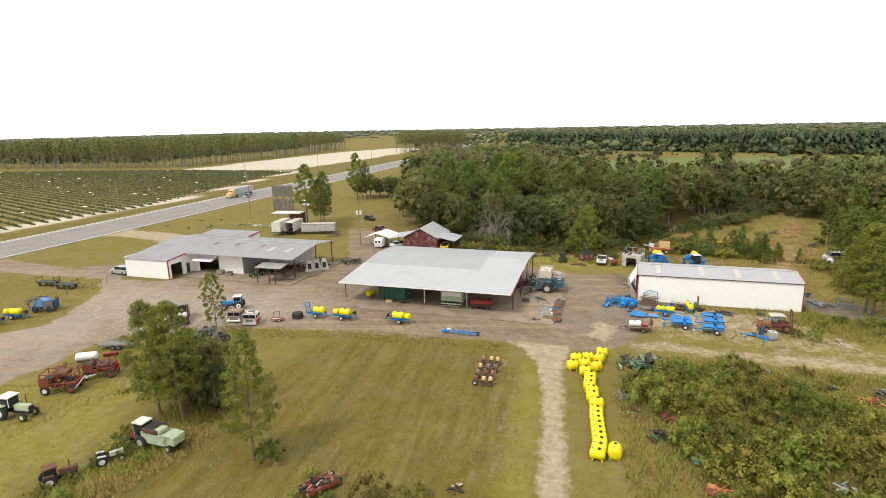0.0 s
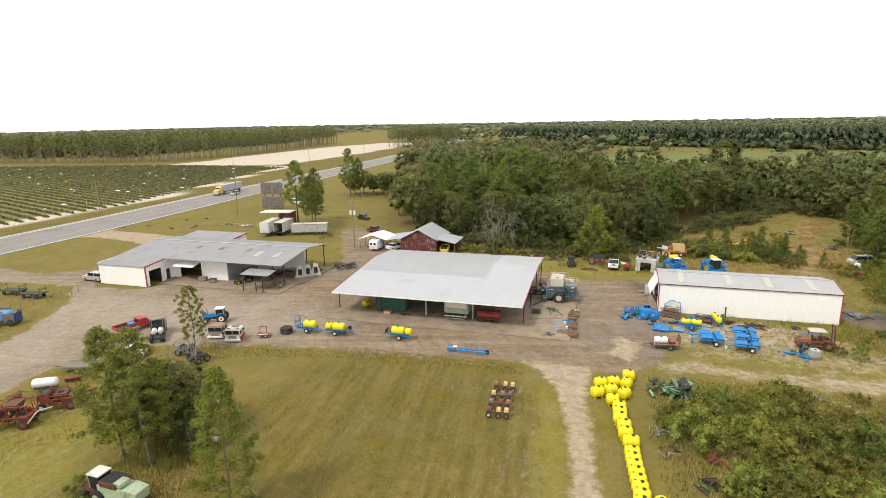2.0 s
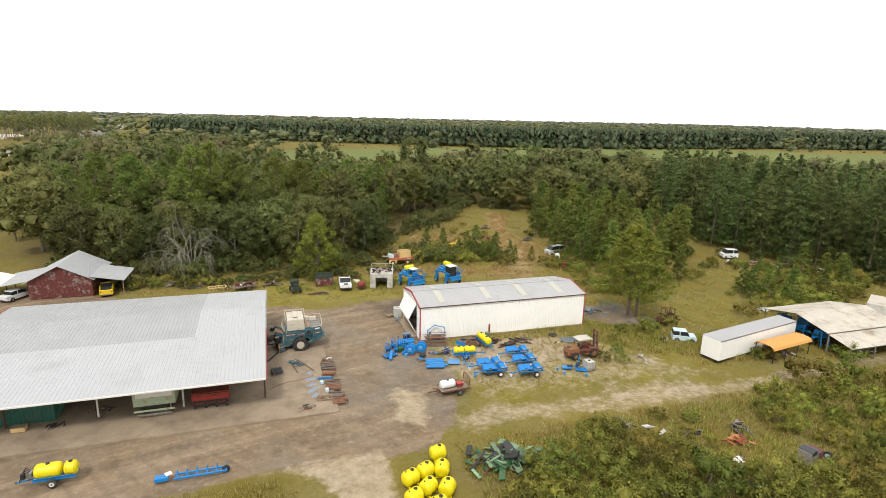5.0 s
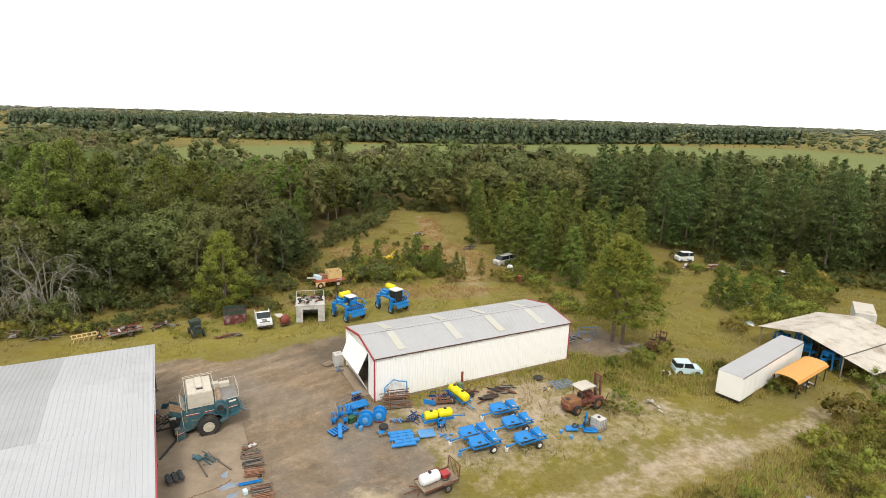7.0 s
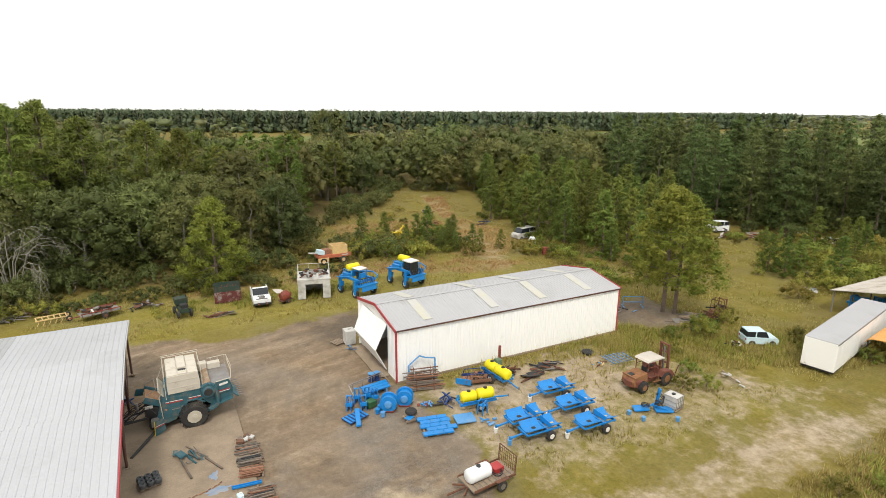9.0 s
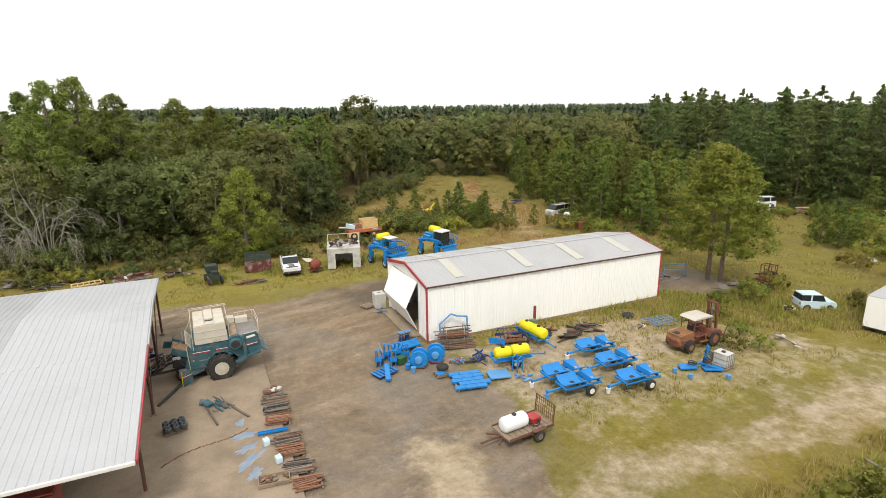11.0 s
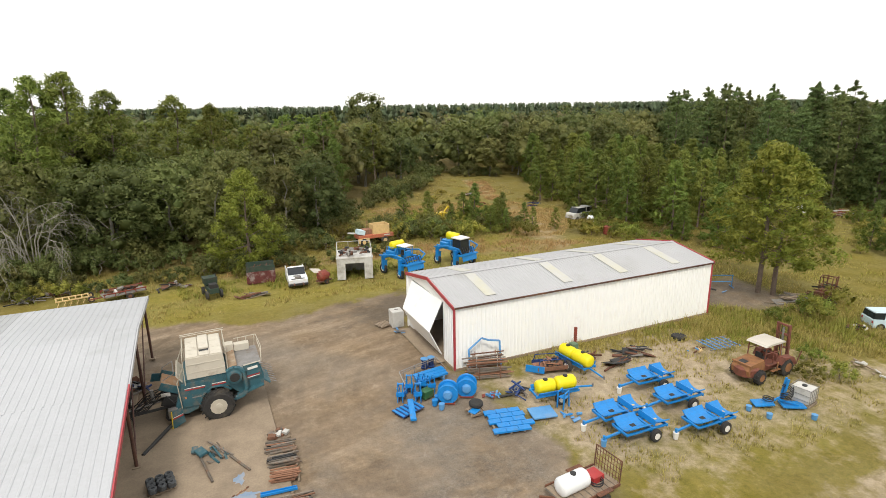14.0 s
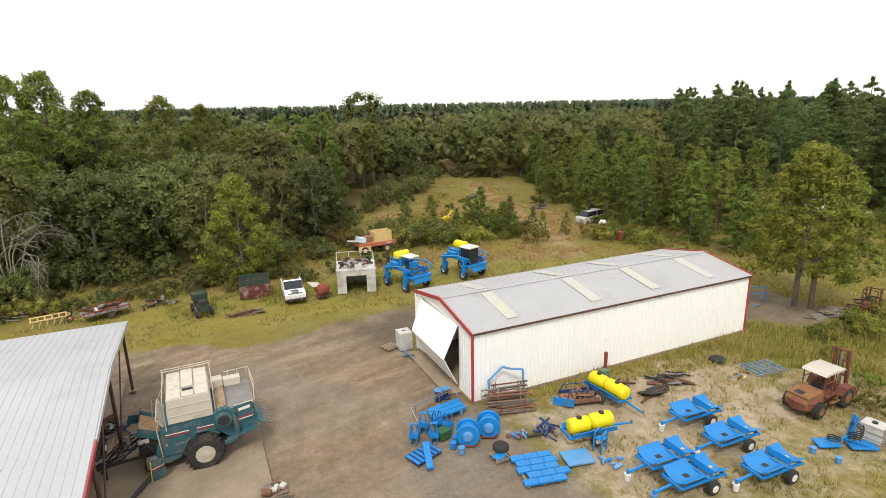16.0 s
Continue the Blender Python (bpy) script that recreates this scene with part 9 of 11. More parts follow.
WEIGHT_GREY = mat("worn_black_rubber", (0.055, 0.06, 0.065), 0.6, vary=0.3)
t = Thing("weight_pallet", -18.2, -5.0, 12, "pallet loaded with dark cast iron weights", "pallet", z=0.1)
for k in range(5):
    t.b("slat", (-0.5 + 0.25 * k, 0, 0.14), (0.14, 1.1, 0.03), WOOD)
for i in range(3):
    for j in range(3):
        t.put("weight", lathe(bmesh.new(), [(0.17, 0.14), (0.2, 0.2), (0.4, 0.21), (0.46, 0.17), (0.46, 0.09), (0.36, 0.05)], (-0.42 + 0.42 * i, -0.38 + 0.38 * j, 0), "Z", 14), WEIGHT_GREY)
t.b("bearer", (0, 0.4, 0.06), (1.2, 0.1, 0.1), WOOD).b("bearer", (0, -0.4, 0.06), (1.2, 0.1, 0.1), WOOD)
t = Thing("tractor_hitch", -16.3, -3.9, -78, "teal bracket lying over a long iron bar", "hitch", z=0.1)
t.b("iron_bar", (0, 0, 0.08), (3.6, 0.12, 0.1), STOCK_GREY).b("bracket", (-0.9, 0.1, 0.22), (0.7, 0.45, 0.16), TEAL, (8, 0, 14)).b("bracket", (-1.3, -0.12, 0.2), (0.45, 0.3, 0.14), TEAL, (0, 10, -20))
pile("hitch_parts", -15.5, -3.2, (0.5, 0.8), 12, [TEAL, STOCK_GREY, STEEL, TEAL], "loose teal and grey hitch parts on concrete", "parts", 51, (0.5, 1.4), 0.25, 105)
t = Thing("iron_bar", -14.9, -3.9, -62, "long bent iron bar lying on concrete", "bar", z=0.1)
t.b("bar_end", (-1.2, 0.03, 0.06), (2.2, 0.1, 0.09), STOCK_GREY, (0, 0, 4)).b("bar_tip", (0.8, -0.05, 0.06), (1.9, 0.13, 0.1), STOCK_GREY, (0, 0, -2))
t = Thing("rust_chain", -16.6, -7.6, 24, "rusty heavy chain lying across the slab", "chain", z=0.1)
for k in range(26):
    t.b("link", (-2.4 + 0.19 * k, 0.25 * math.sin(k * 0.22) + (0.03 if k % 2 else -0.03), 0.04), (0.15, 0.07, 0.05), STOCK_RUST, (0 if k % 2 else 60, 0, 14 * math.cos(k * 0.22)), 0.012)
BLUE_SPLASH = mat("blue_overspray", (0.16, 0.26, 0.40), 0.9, vary=0.25, scale=2, stain=(0.32, 0.29, 0.25), stain_amount=0.9, stain_scale=1.2)
for i, (x, y, a, b) in enumerate(((-14.6, -7.4, 1.1, 0.55), (-14.6, -8.8, 1.1, 0.5), (-14.5, -10.0, 1.5, 0.55), (-14.4, -11.2, 1.0, 0.5), (-14.7, -5.9, 0.8, 0.4))):
    r = random.Random(i)
    bm = bmesh.new()
    ring = [bm.verts.new((a * k * math.cos(q), b * k * math.sin(q), 0.0)) for q, k in [(2 * math.pi * j / 26, r.uniform(0.35, 0.8)) for j in range(26)]]
    bm.faces.new(ring)
    tagged(part("paint_stain", bm, BLUE_SPLASH), "faint blue overspray stain on concrete", "stain", kind="structure").matrix_basis = pose(x, y, 0.115, 0, 0, 20 * i)
t = Thing("pallet", -1.9, 10.1, 20, "weathered wooden pallet on the dirt", "pallet")
for k in range(6):
    t.b("slat", (-0.5 + 0.2 * k, 0, 0.13), (0.12, 1.1, 0.03), WOOD)
for k in (-0.45, 0, 0.45):
    t.b("bearer", (0, k, 0.06), (1.15, 0.1, 0.1), WOOD)
Thing("concrete_block", -0.9, 9.6, 0, "grey concrete block by the shed's corner", "block").b("block", (0, 0, 0.7), (1.0, 1.1, 1.4), BLOCK, bevel=0.05).b("lifting_loop", (0, 0, 1.42), (0.3, 0.08, 0.1), STEEL)
pile("small_parts", -1.2, 8.0, (0.6, 0.9), 7, [BLUE_PALE, STEEL], "loose blue bars by the shed's corner", "parts", 53, (0.3, 0.9), 0.2)

# things under the open shed
t = Thing("poly_tank", -45.6, -8.6, 75, "yellow tank beneath the open shed", "tank", z=0.1)
t.tank("shell", (0, 0, 0.55), 1.7, 0.52, YELLOW)
t.b("skid", (0, 0, 0.06), (1.4, 0.9, 0.12), WOOD)
t = Thing("grain_wagon", -29.6, -9.9, 90, "pale green peanut wagon with white upper panels", "wagon", z=0.1)
t.b("body", (0, 0, 1.9), (2.6, 3.7, 1.7), MINT, taper=(1.05, 1.02)).b("upper_panel", (-1.34, 0, 2.3), (0.05, 3.2, 0.7), RIM_WHITE).b("chassis", (0, 0, 0.85), (2.4, 2.6, 0.25), DARK)
for s in (-1, 1):
    t.w((0.5, s * 1.1, 0.45), 0.45, 0.3, RIM_WHITE).w((-0.6, s * 1.1, 0.45), 0.45, 0.3, RIM_WHITE)
t.b("front_bar", (-1.6, 0, 0.7), (0.12, 3.6, 0.2), MINT).b("front_bar", (-1.8, 0, 0.4), (0.12, 3.0, 0.14), STEEL)
t = Thing("seed_drill", -24.6, -10.5, 90, "rusted red seed drill hopper with dark frame", "seed drill", z=0.1)
t.b("hopper", (0, 0, 1.05), (1.3, 3.5, 1.1), RUST_RED, taper=(1.12, 1.0)).b("lid", (0, 0, 1.65), (1.5, 3.5, 0.08), RUST_RED, (0, 6, 0)).b("front_board", (-0.78, 0, 1.2), (0.06, 3.3, 0.35), RED).b("front_board", (-0.76, 0, 0.8), (0.06, 3.3, 0.2), DARK).b("frame", (0, 0, 0.42), (1.2, 3.3, 0.14), DARK)
for s in (-1.5, -0.5, 0.5, 1.5):
    t.w((-0.5, s, 0.35), 0.35, 0.16, STEEL)
for i, (x, y, sx, sy, h, m) in enumerate(((-44, 1, 2.5, 2, 1.6, DARK), (-36, 2, 3, 2.4, 1.8, RUST), (-31, 5, 3, 2, 1.5, DARK), (-24, 3, 2.6, 2.2, 1.6, STEEL), (-46, 7, 3, 2.2, 1.7, RUST), (-38, 8, 2.6, 2, 1.6, DARK), (-22, 8, 2.2, 1.6, 1.2, DARK))):
    t = Thing("stored_implement", x, y, 20 * i, "dark farm implement stored in the open shed", "implement", "stored implements", z=0.1)
    t.b("body", (0, 0, 0.6 + h * 0.3), (sx, sy, h * 0.6), m, bevel=0.08, taper=(0.8, 0.9)).b("toolbar", (0, 0, 0.5), (sx * 1.3, 0.18, 0.18), STEEL)
    for s in (-1, 1):
        t.w((0, s * sy * 0.55, 0.4), 0.4, 0.25, RIM_WHITE)
pile("iron_parts", -34.5, -9.0, (1.4, 0.8), 16, [RUST, DARK, WOOD], "rusty parts lying by the shed posts", "parts", 55, (0.4, 1.4), 0.5)
pile("iron_parts", -38.2, -11.0, (1.6, 0.6), 9, [DARK, WOOD], "iron bars lying on the slab", "parts", 56, (0.6, 2.0), 0.2)
pile("iron_parts", -20.6, 6.6, (1.2, 1.8), 22, [RUST, DARK, STEEL, BLUE_DARK], "rusty frames stored by the shed's end", "parts", 57, (0.5, 1.8), 0.8)
t = Thing("flat_cart", -21.0, 3.5, 80, "dark flat cart with white-rimmed wheels", "cart", z=0.1)
t.b("deck", (0, 0, 0.75), (2.6, 1.2, 0.25), DARK).b("load", (0, 0, 1.0), (2.2, 0.9, 0.25), STEEL)
for sx in (-0.8, 0.8):
    for s in (-1, 1):
        t.w((sx, s * 0.6, 0.36), 0.36, 0.2, RIM_WHITE)
t = Thing("wooden_crate", -40.9, -11.0, 0, "small orange wooden crate on the slab", "crate", z=0.1)
t.b("body", (0, 0, 0.25), (1.1, 0.7, 0.4), TAN).b("lid", (0, 0, 0.48), (1.15, 0.75, 0.05), WOOD)
# blue toolbar by the track
t = Thing("toolbar", -25.2, -22.1, 1, "long blue farm toolbar lying by the track", "toolbar")
for s in (-0.3, 0.3):
    t.b("beam", (0.8, s, 0.3), (4.0, 0.14, 0.14), BLUE)
for k in range(6):
    t.b("cross", (-1.0 + 0.75 * k, 0, 0.32), (0.1, 0.8, 0.12), BLUE).r("tine", (-1.0 + 0.75 * k, 0.2, 0.3), (-0.95 + 0.75 * k, 0.25, 0.75), 0.04, BLUE)
t.b("seat_box", (-2.1, 0, 0.35), (1.0, 0.6, 0.3), BLUE).b("pale_plate", (-1.6, 0.1, 0.6), (0.5, 0.4, 0.06), RIM_WHITE, (10, 0, 30)).w((2.7, 0, 0.3), 0.3, 0.16, BLUE_DARK)


# ---- row of machines along the wood ----
t = Thing("block_hut", -0.1, 25.5, -14, "roofless whitewashed concrete block hut with scrap on top", "hut")
for c, s in (((-1.45, -1.7, 1.15), (0.9, 0.22, 2.3)), ((1.45, -1.7, 1.15), (0.9, 0.22, 2.3)), ((0, -1.7, 2.05), (2.0, 0.22, 0.5)), ((-1.8, 0, 1.15), (0.22, 3.2, 2.3)), ((1.8, 0, 1.15), (0.22, 3.2, 2.3)), ((0, 1.7, 1.15), (3.8, 0.22, 2.3))):
    t.b("wall", c, s, BLOCK, bevel=0.02)
t.b("roof_slab", (0, 0, 2.38), (3.9, 3.7, 0.16), BLOCK)
for x in (-1.85, -0.6, 0.6, 1.85):
    t.r("rail_post", (x, -1.7, 2.4), (x, -1.7, 3.2), 0.03, BLOCK).r("rail_post", (x, 1.7, 2.4), (x, 1.7, 3.4), 0.03, BLOCK)
t.bent("rail", [(-1.85, -1.7, 3.2), (-1.85, 1.7, 3.4), (1.85, 1.7, 3.4), (1.85, -1.7, 3.2)], 0.03, BLOCK)
r = random.Random(5)
for k in range(26):
    t.b("scrap_piece", (r.uniform(-1.5, 1.5), r.uniform(-1.4, 1.4), 2.5 + r.uniform(0, 0.35)), (r.uniform(0.2, 0.8), r.uniform(0.1, 0.4), r.uniform(0.1, 0.3)), r.choice([RUST, DARK, STEEL]), (r.uniform(-20, 20), r.uniform(-20, 20), r.uniform(0, 180)), 0.02)


def high_sprayer(x, y, rz, label, cab):
    """A high-clearance sprayer: a wide frame on four legs, tank at the back, seat or cab at the front."""
    t = Thing("high_clearance_sprayer", x, y, rz, label, "sprayer", "high sprayers")
    for sx in (-1.5, 1.5):
        for s in (-1, 1):
            t.b("leg", (sx, s * 1.35, 1.25), (0.42, 0.34, 1.7), BLUE, bevel=0.05, taper=(0.85, 0.9)).w((sx, s * 1.35, 0.55), 0.55, 0.3, RIM_WHITE, 12)
            t.b("leg_shield", (sx + 0.32, s * 1.35, 0.95), (0.07, 0.5, 1.2), BLUE, (0, 6, 0))
    for s in (-1, 1):
        t.b("frame_rail", (0, s * 0.95, 2.05), (3.9, 0.24, 0.3), BLUE)
        t.bent("boom_arm", [(2.1, s * 0.9, 1.7), (2.3, s * 1.5, 2.4), (1.0, s * 1.75, 2.6), (-1.6, s * 1.75, 2.1)], 0.08, BLUE)
        t.bent("hand_rail", [(-1.2, s * 1.05, 2.2), (-1.2, s * 1.05, 3.1), (0.4, s * 1.05, 3.1), (0.5, s * 1.05, 2.2)], 0.03, BLUE_PALE)
        t.b("side_box", (-0.6, s * 1.0, 2.4), (1.3, 0.4, 0.5), BLUE, bevel=0.05)
    t.b("cross_beam", (1.5, 0, 1.9), (0.35, 2.9, 0.35), BLUE).b("cross_beam", (-1.5, 0, 1.9), (0.35, 2.9, 0.35), BLUE).b("engine", (-0.9, 0, 2.45), (1.4, 1.2, 0.7), BLUE, bevel=0.06).b("radiator", (-1.65, 0, 2.5), (0.1, 1.0, 0.7), DARK)
    t.b("front_platform", (2.1, 0, 1.55), (0.9, 2.7, 0.14), BLUE).b("front_apron", (2.5, 0, 1.2), (0.1, 2.2, 0.6), BLUE, (0, -14, 0))
    for k in range(7):
        t.bent("hose", [(1.6, -1.1 + 0.36 * k, 2.1), (2.0, -1.0 + 0.34 * k, 2.35), (2.35, -1.0 + 0.33 * k, 1.75)], 0.035, DARK)
    if cab:
        t.put("tank", lathe(bmesh.new(), [(-0.85, 0.3), (-0.75, 0.48), (0.75, 0.48), (0.85, 0.3)], (-0.6, 0.35, 3.15), "X", 20), YELLOW, "yellow spray tank")
        smooth(t.last)
        t.b("cab", (1.3, -0.25, 2.35), (1.35, 1.4, 1.9), GLASS, taper=(0.96, 0.96), bevel=0.05, label="black enclosed cab").b("cab_roof", (1.3, -0.25, 3.38), (1.5, 1.55, 0.14), RIM_WHITE, bevel=0.05).b("console", (1.2, 0.75, 2.5), (0.9, 0.35, 0.8), BLUE_PALE)
    else:
        t.put("tank", lathe(bmesh.new(), [(-0.85, 0.28), (-0.75, 0.44), (0.75, 0.44), (0.85, 0.28)], (-0.7, 0.0, 3.2), "Y", 20), YELLOW, "yellow spray tank")
        smooth(t.last)
        t.b("canopy", (0.7, 0, 3.3), (1.4, 1.3, 0.1), RIM_WHITE, bevel=0.04).b("seat", (0.5, 0, 2.5), (0.5, 0.5, 0.5), DARK).b("console", (1.2, 0, 2.5), (0.3, 0.8, 0.6), BLUE)
        for s in (-0.55, 0.55):
            t.r("canopy_post", (1.3, s, 2.1), (1.3, s, 3.3), 0.04, BLUE).r("canopy_post", (0.1, s, 2.1), (0.1, s, 3.3), 0.04, BLUE)
    return t


high_sprayer(4.7, 23.6, -72, "blue high-clearance sprayer with yellow tank and canopy", False)
high_sprayer(11.6, 24.4, -72, "blue high-clearance sprayer with yellow tank and cab", True)
t = Thing("old_harvester", 6.0, 38.6, 4, "faded orange-red and tan harvester among bushes", "harvester")
t.b("deck", (0.2, 0, 1.15), (5.0, 2.0, 0.5), mat("faded_red_oxide", (0.42, 0.12, 0.06), 0.7, vary=0.2, stain=(0.3, 0.16, 0.1), stain_amount=0.4), bevel=0.05, label="faded red deck").b("name_bar", (1.7, -1.02, 1.2), (0.9, 0.03, 0.16), BLOCK, label="pale unreadable marking").b("skirt", (-1.6, -1.0, 0.7), (1.6, 0.1, 0.7), TAN)
for c, q in (((1.0, -0.85, 2.0), (2.3, 0.08, 1.3)), ((1.0, 0.85, 2.0), (2.3, 0.08, 1.3)), ((-0.12, 0, 2.0), (0.08, 1.7, 1.3)), ((2.12, 0, 2.0), (0.08, 1.7, 1.3))):
    t.b("bin_side", c, q, TAN, label="faded tan bin side")
for k in range(4):
    t.b("bin_rib", (0.1 + 0.6 * k, -0.91, 2.0), (0.1, 0.05, 1.3), TAN)
t.b("bin_load", (1.0, 0, 1.9), (2.2, 1.6, 0.6), RUST).b("engine", (-0.8, 0.2, 1.7), (1.1, 1.2, 0.7), STOCK_RUST).b("grey_cover", (-1.8, -0.2, 1.8), (1.0, 1.2, 0.6), ICE_BLUE, (0, 14, 0)).r("spout", (-2.2, 0, 1.6), (-3.4, 0.3, 1.7), 0.12, BLOCK).r("stack", (-0.5, 0.6, 1.8), (-0.5, 0.6, 3.0), 0.06, STOCK_RUST)
for sx in (-1.6, 1.4):
    for s in (-1, 1):
        t.w((sx, s * 0.95, 0.5), 0.5, 0.35, TAN)
t = car(-6.5, 25.4, -93, CAR_WHITE, "stripped white pickup with its bonnet gone", "pickup truck", 3.8, 1.9, 1.8, "pickup")
t.b("engine_bay", (1.3, 0, 0.98), (1.1, 1.35, 0.1), DARK).b("engine_block", (1.5, 0, 1.05), (0.7, 0.6, 0.3), STEEL).b("front_frame", (2.05, 0, 0.45), (0.25, 1.9, 0.18), DARK).r("hose", (1.2, -0.4, 1.15), (1.8, 0.3, 1.2), 0.04, RUBBER)
for s in (-1, 1):
    t.b("frame_horn", (2.2, s * 0.45, 0.5), (0.7, 0.12, 0.14), RUST)
t = Thing("skip", -9.8, 28.0, -4, "rust red open skip with dark green sides above", "skip")
for c, s, m in (((0, -1.1, 0.7), (2.9, 0.08, 1.3), BARN_RED), ((0, 1.1, 0.7), (2.9, 0.08, 1.3), BARN_RED), ((-1.42, 0, 0.7), (0.08, 2.2, 1.3), BARN_RED), ((1.42, 0, 0.7), (0.08, 2.2, 1.3), BARN_RED), ((0, -1.08, 1.6), (2.9, 0.06, 0.6), WAGON_GREEN), ((0, 1.08, 1.6), (2.9, 0.06, 0.6), WAGON_GREEN)):
    t.b("side", c, s, m)
for k in range(5):
    t.b("stiffener", (-1.2 + 0.6 * k, -1.17, 0.7), (0.1, 0.06, 1.3), BARN_RED)
t.b("load", (0, 0, 1.1), (2.7, 2.0, 0.5), DARK, taper=(0.8, 0.7))
for k in range(4):
    t.b("torn_sheet", (-1.0 + 0.65 * k, -1.02, 1.88 - 0.05 * (k % 2)), (0.5, 0.05, 0.26), WAGON_GREEN, (12, 6 - 4 * k, 3))
for k in range(6):
    t.r("loose_bar", (-1.2 + 0.4 * k, -0.8 + 0.3 * (k % 3), 1.2), (-0.5 + 0.3 * k, 0.4 - 0.4 * (k % 2), 1.75), 0.035, RUST)
t = Thing("old_loader", -14.8, 25.0, -80, "dark green stripped farm machine in the grass", "machine")
t.b("chassis", (0, 0, 0.8), (2.4, 0.9, 0.5), WAGON_GREEN).b("hopper", (-0.6, 0, 1.5), (1.0, 1.2, 0.7), WAGON_GREEN, taper=(1.1, 1.1)).b("engine", (0.7, 0, 1.2), (0.8, 0.7, 0.5), DARK).r("post", (-0.2, 0.5, 1.0), (-0.2, 0.5, 2.2), 0.04, DARK)
for sx in (-0.9, 0.9):
    for s in (-1, 1):
        t.w((sx, s * 0.65, 0.42), 0.42, 0.25, DARK)
t = Thing("cement_mixer", -3.9, 24.0, 30, "rust red drum mixer on small wheels", "mixer")
t.put("drum", lathe(bmesh.new(), [(-0.7, 0.3), (-0.5, 0.55), (0.2, 0.6), (0.7, 0.25)], (0, 0, 0.85), "X", 16), RUST_RED).b("cover", (-0.5, 0.5, 1.4), (1.3, 0.9, 0.06), ROOF_DIRTY, (20, 14, 0)).b("frame", (0, 0, 0.35), (1.6, 0.8, 0.1), RUST)
for s in (-0.45, 0.45):
    t.w((0, s, 0.25), 0.25, 0.12, RUST)
pile("timber_stack", -11.3, 23.0, (1.6, 0.5), 14, [WOOD_GREY, RUST, WOOD], "low stack of grey timbers and rails", "timber", 61, (1.2, 2.6), 0.3, -8)
t = Thing("scrap_trailer", -22.8, 28.4, 18, "red-railed flat trailer loaded with rusty scrap", "trailer")
t.b("deck", (0, 0, 0.6), (3.8, 1.7, 0.1), WOOD_GREY).b("tongue", (-2.4, 0, 0.5), (1.2, 0.1, 0.1), RUST_RED)
for s in (-1, 1):
    t.b("rail", (0, s * 0.85, 0.9), (3.8, 0.06, 0.1), RUST_RED).w((0.3, s * 0.95, 0.33), 0.33, 0.2, RUST)
    for k in range(5):
        t.b("stake", (-1.8 + 0.9 * k, s * 0.85, 0.78), (0.07, 0.07, 0.4), RUST_RED)
r = random.Random(9)
for k in range(14):
    t.b("scrap_piece", (r.uniform(-1.5, 1.5), r.uniform(-0.6, 0.6), 0.75 + r.uniform(0, 0.4)), (r.uniform(0.3, 1.1), r.uniform(0.1, 0.5), r.uniform(0.08, 0.25)), r.choice([RUST, DARK, WOOD_GREY, BLOCK]), (r.uniform(-20, 20), r.uniform(-20, 20), r.uniform(0, 180)), 0.02)
t = Thing("cultivator", -27.2, 28.8, 12, "faded yellow spring-tine cultivator", "cultivator")
for s in (-0.6, 0.6):
    t.b("beam", (0, s, 0.55), (2.8, 0.12, 0.12), TAN)
for k in range(6):
    t.b("cross", (-1.3 + 0.52 * k, 0, 0.57), (0.1, 1.3, 0.1), TAN).bent("tine", [(-1.3 + 0.52 * k, -0.5, 0.55), (-1.1 + 0.52 * k, -0.6, 0.4), (-1.3 + 0.52 * k, -0.65, 0.03)], 0.035, TAN)
t.w((1.5, -0.8, 0.3), 0.3, 0.14, TAN).w((1.5, 0.8, 0.3), 0.3, 0.14, TAN)
for i, (x, y) in enumerate(((-31, 31), (-34.5, 33), (-18, 29.5), (-38, 34), (-28.5, 32.5))):
    pile("machine_scrap", x, y, (1.8, 1.0), 20, [RUST, DARK, STEEL, WOOD_GREY], "rusty implement parts in long grass", "scrap", 70 + i, (0.5, 1.8), 0.8)
pile("machine_scrap", 1.0, 55, (3, 2), 18, [BLOCK, DARK, STEEL, RUST], "pale scrap beneath the trees", "scrap", 78, (0.5, 1.6), 0.6)
t = Thing("old_loader", 20.4, 48.4, 20, "small yellow digger among young pines", "machine")
t.b("body", (0, 0, 0.9), (1.8, 1.2, 0.8), CAR_YELLOW).bent("arm", [(0.8, 0, 1.2), (1.8, 0, 2.1), (2.6, 0, 1.0)], 0.12, CAR_YELLOW).b("bucket_blade", (2.6, 0, 0.8), (0.4, 0.7, 0.4), DARK)
for s in (-1, 1):
    t.w((-0.5, s * 0.65, 0.4), 0.4, 0.3, DARK).w((0.6, s * 0.65, 0.4), 0.4, 0.3, DARK)

# ---- east side ----
t = car(35.0, -8.4, -30, ICE_BLUE, "pale blue sport utility body sitting in grass", "car", 3.1, 1.6, 1.55, "suv", z=-0.2)
pile("axle_scrap", 32.2, -7.8, (1.2, 0.7), 12, [RUST, DARK, RIM_WHITE], "rusty axles beside the pale blue car", "scrap", 81, (0.5, 1.5), 0.5)
pile("frame_scrap", 38.0, -1.7, (1.4, 1.0), 26, [RUST, RUST, DARK], "tangle of rusted tall machine frame", "scrap", 82, (0.7, 2.0), 1.8)
pile("blue_wire", 28.8, 4.6, (2.6, 2.2), 26, [BLUE_PALE, STEEL, DARK, WOOD_GREY], "blue-grey wire and scrap on ash-grey ground", "scrap", 83, (0.5, 1.8), 0.3)
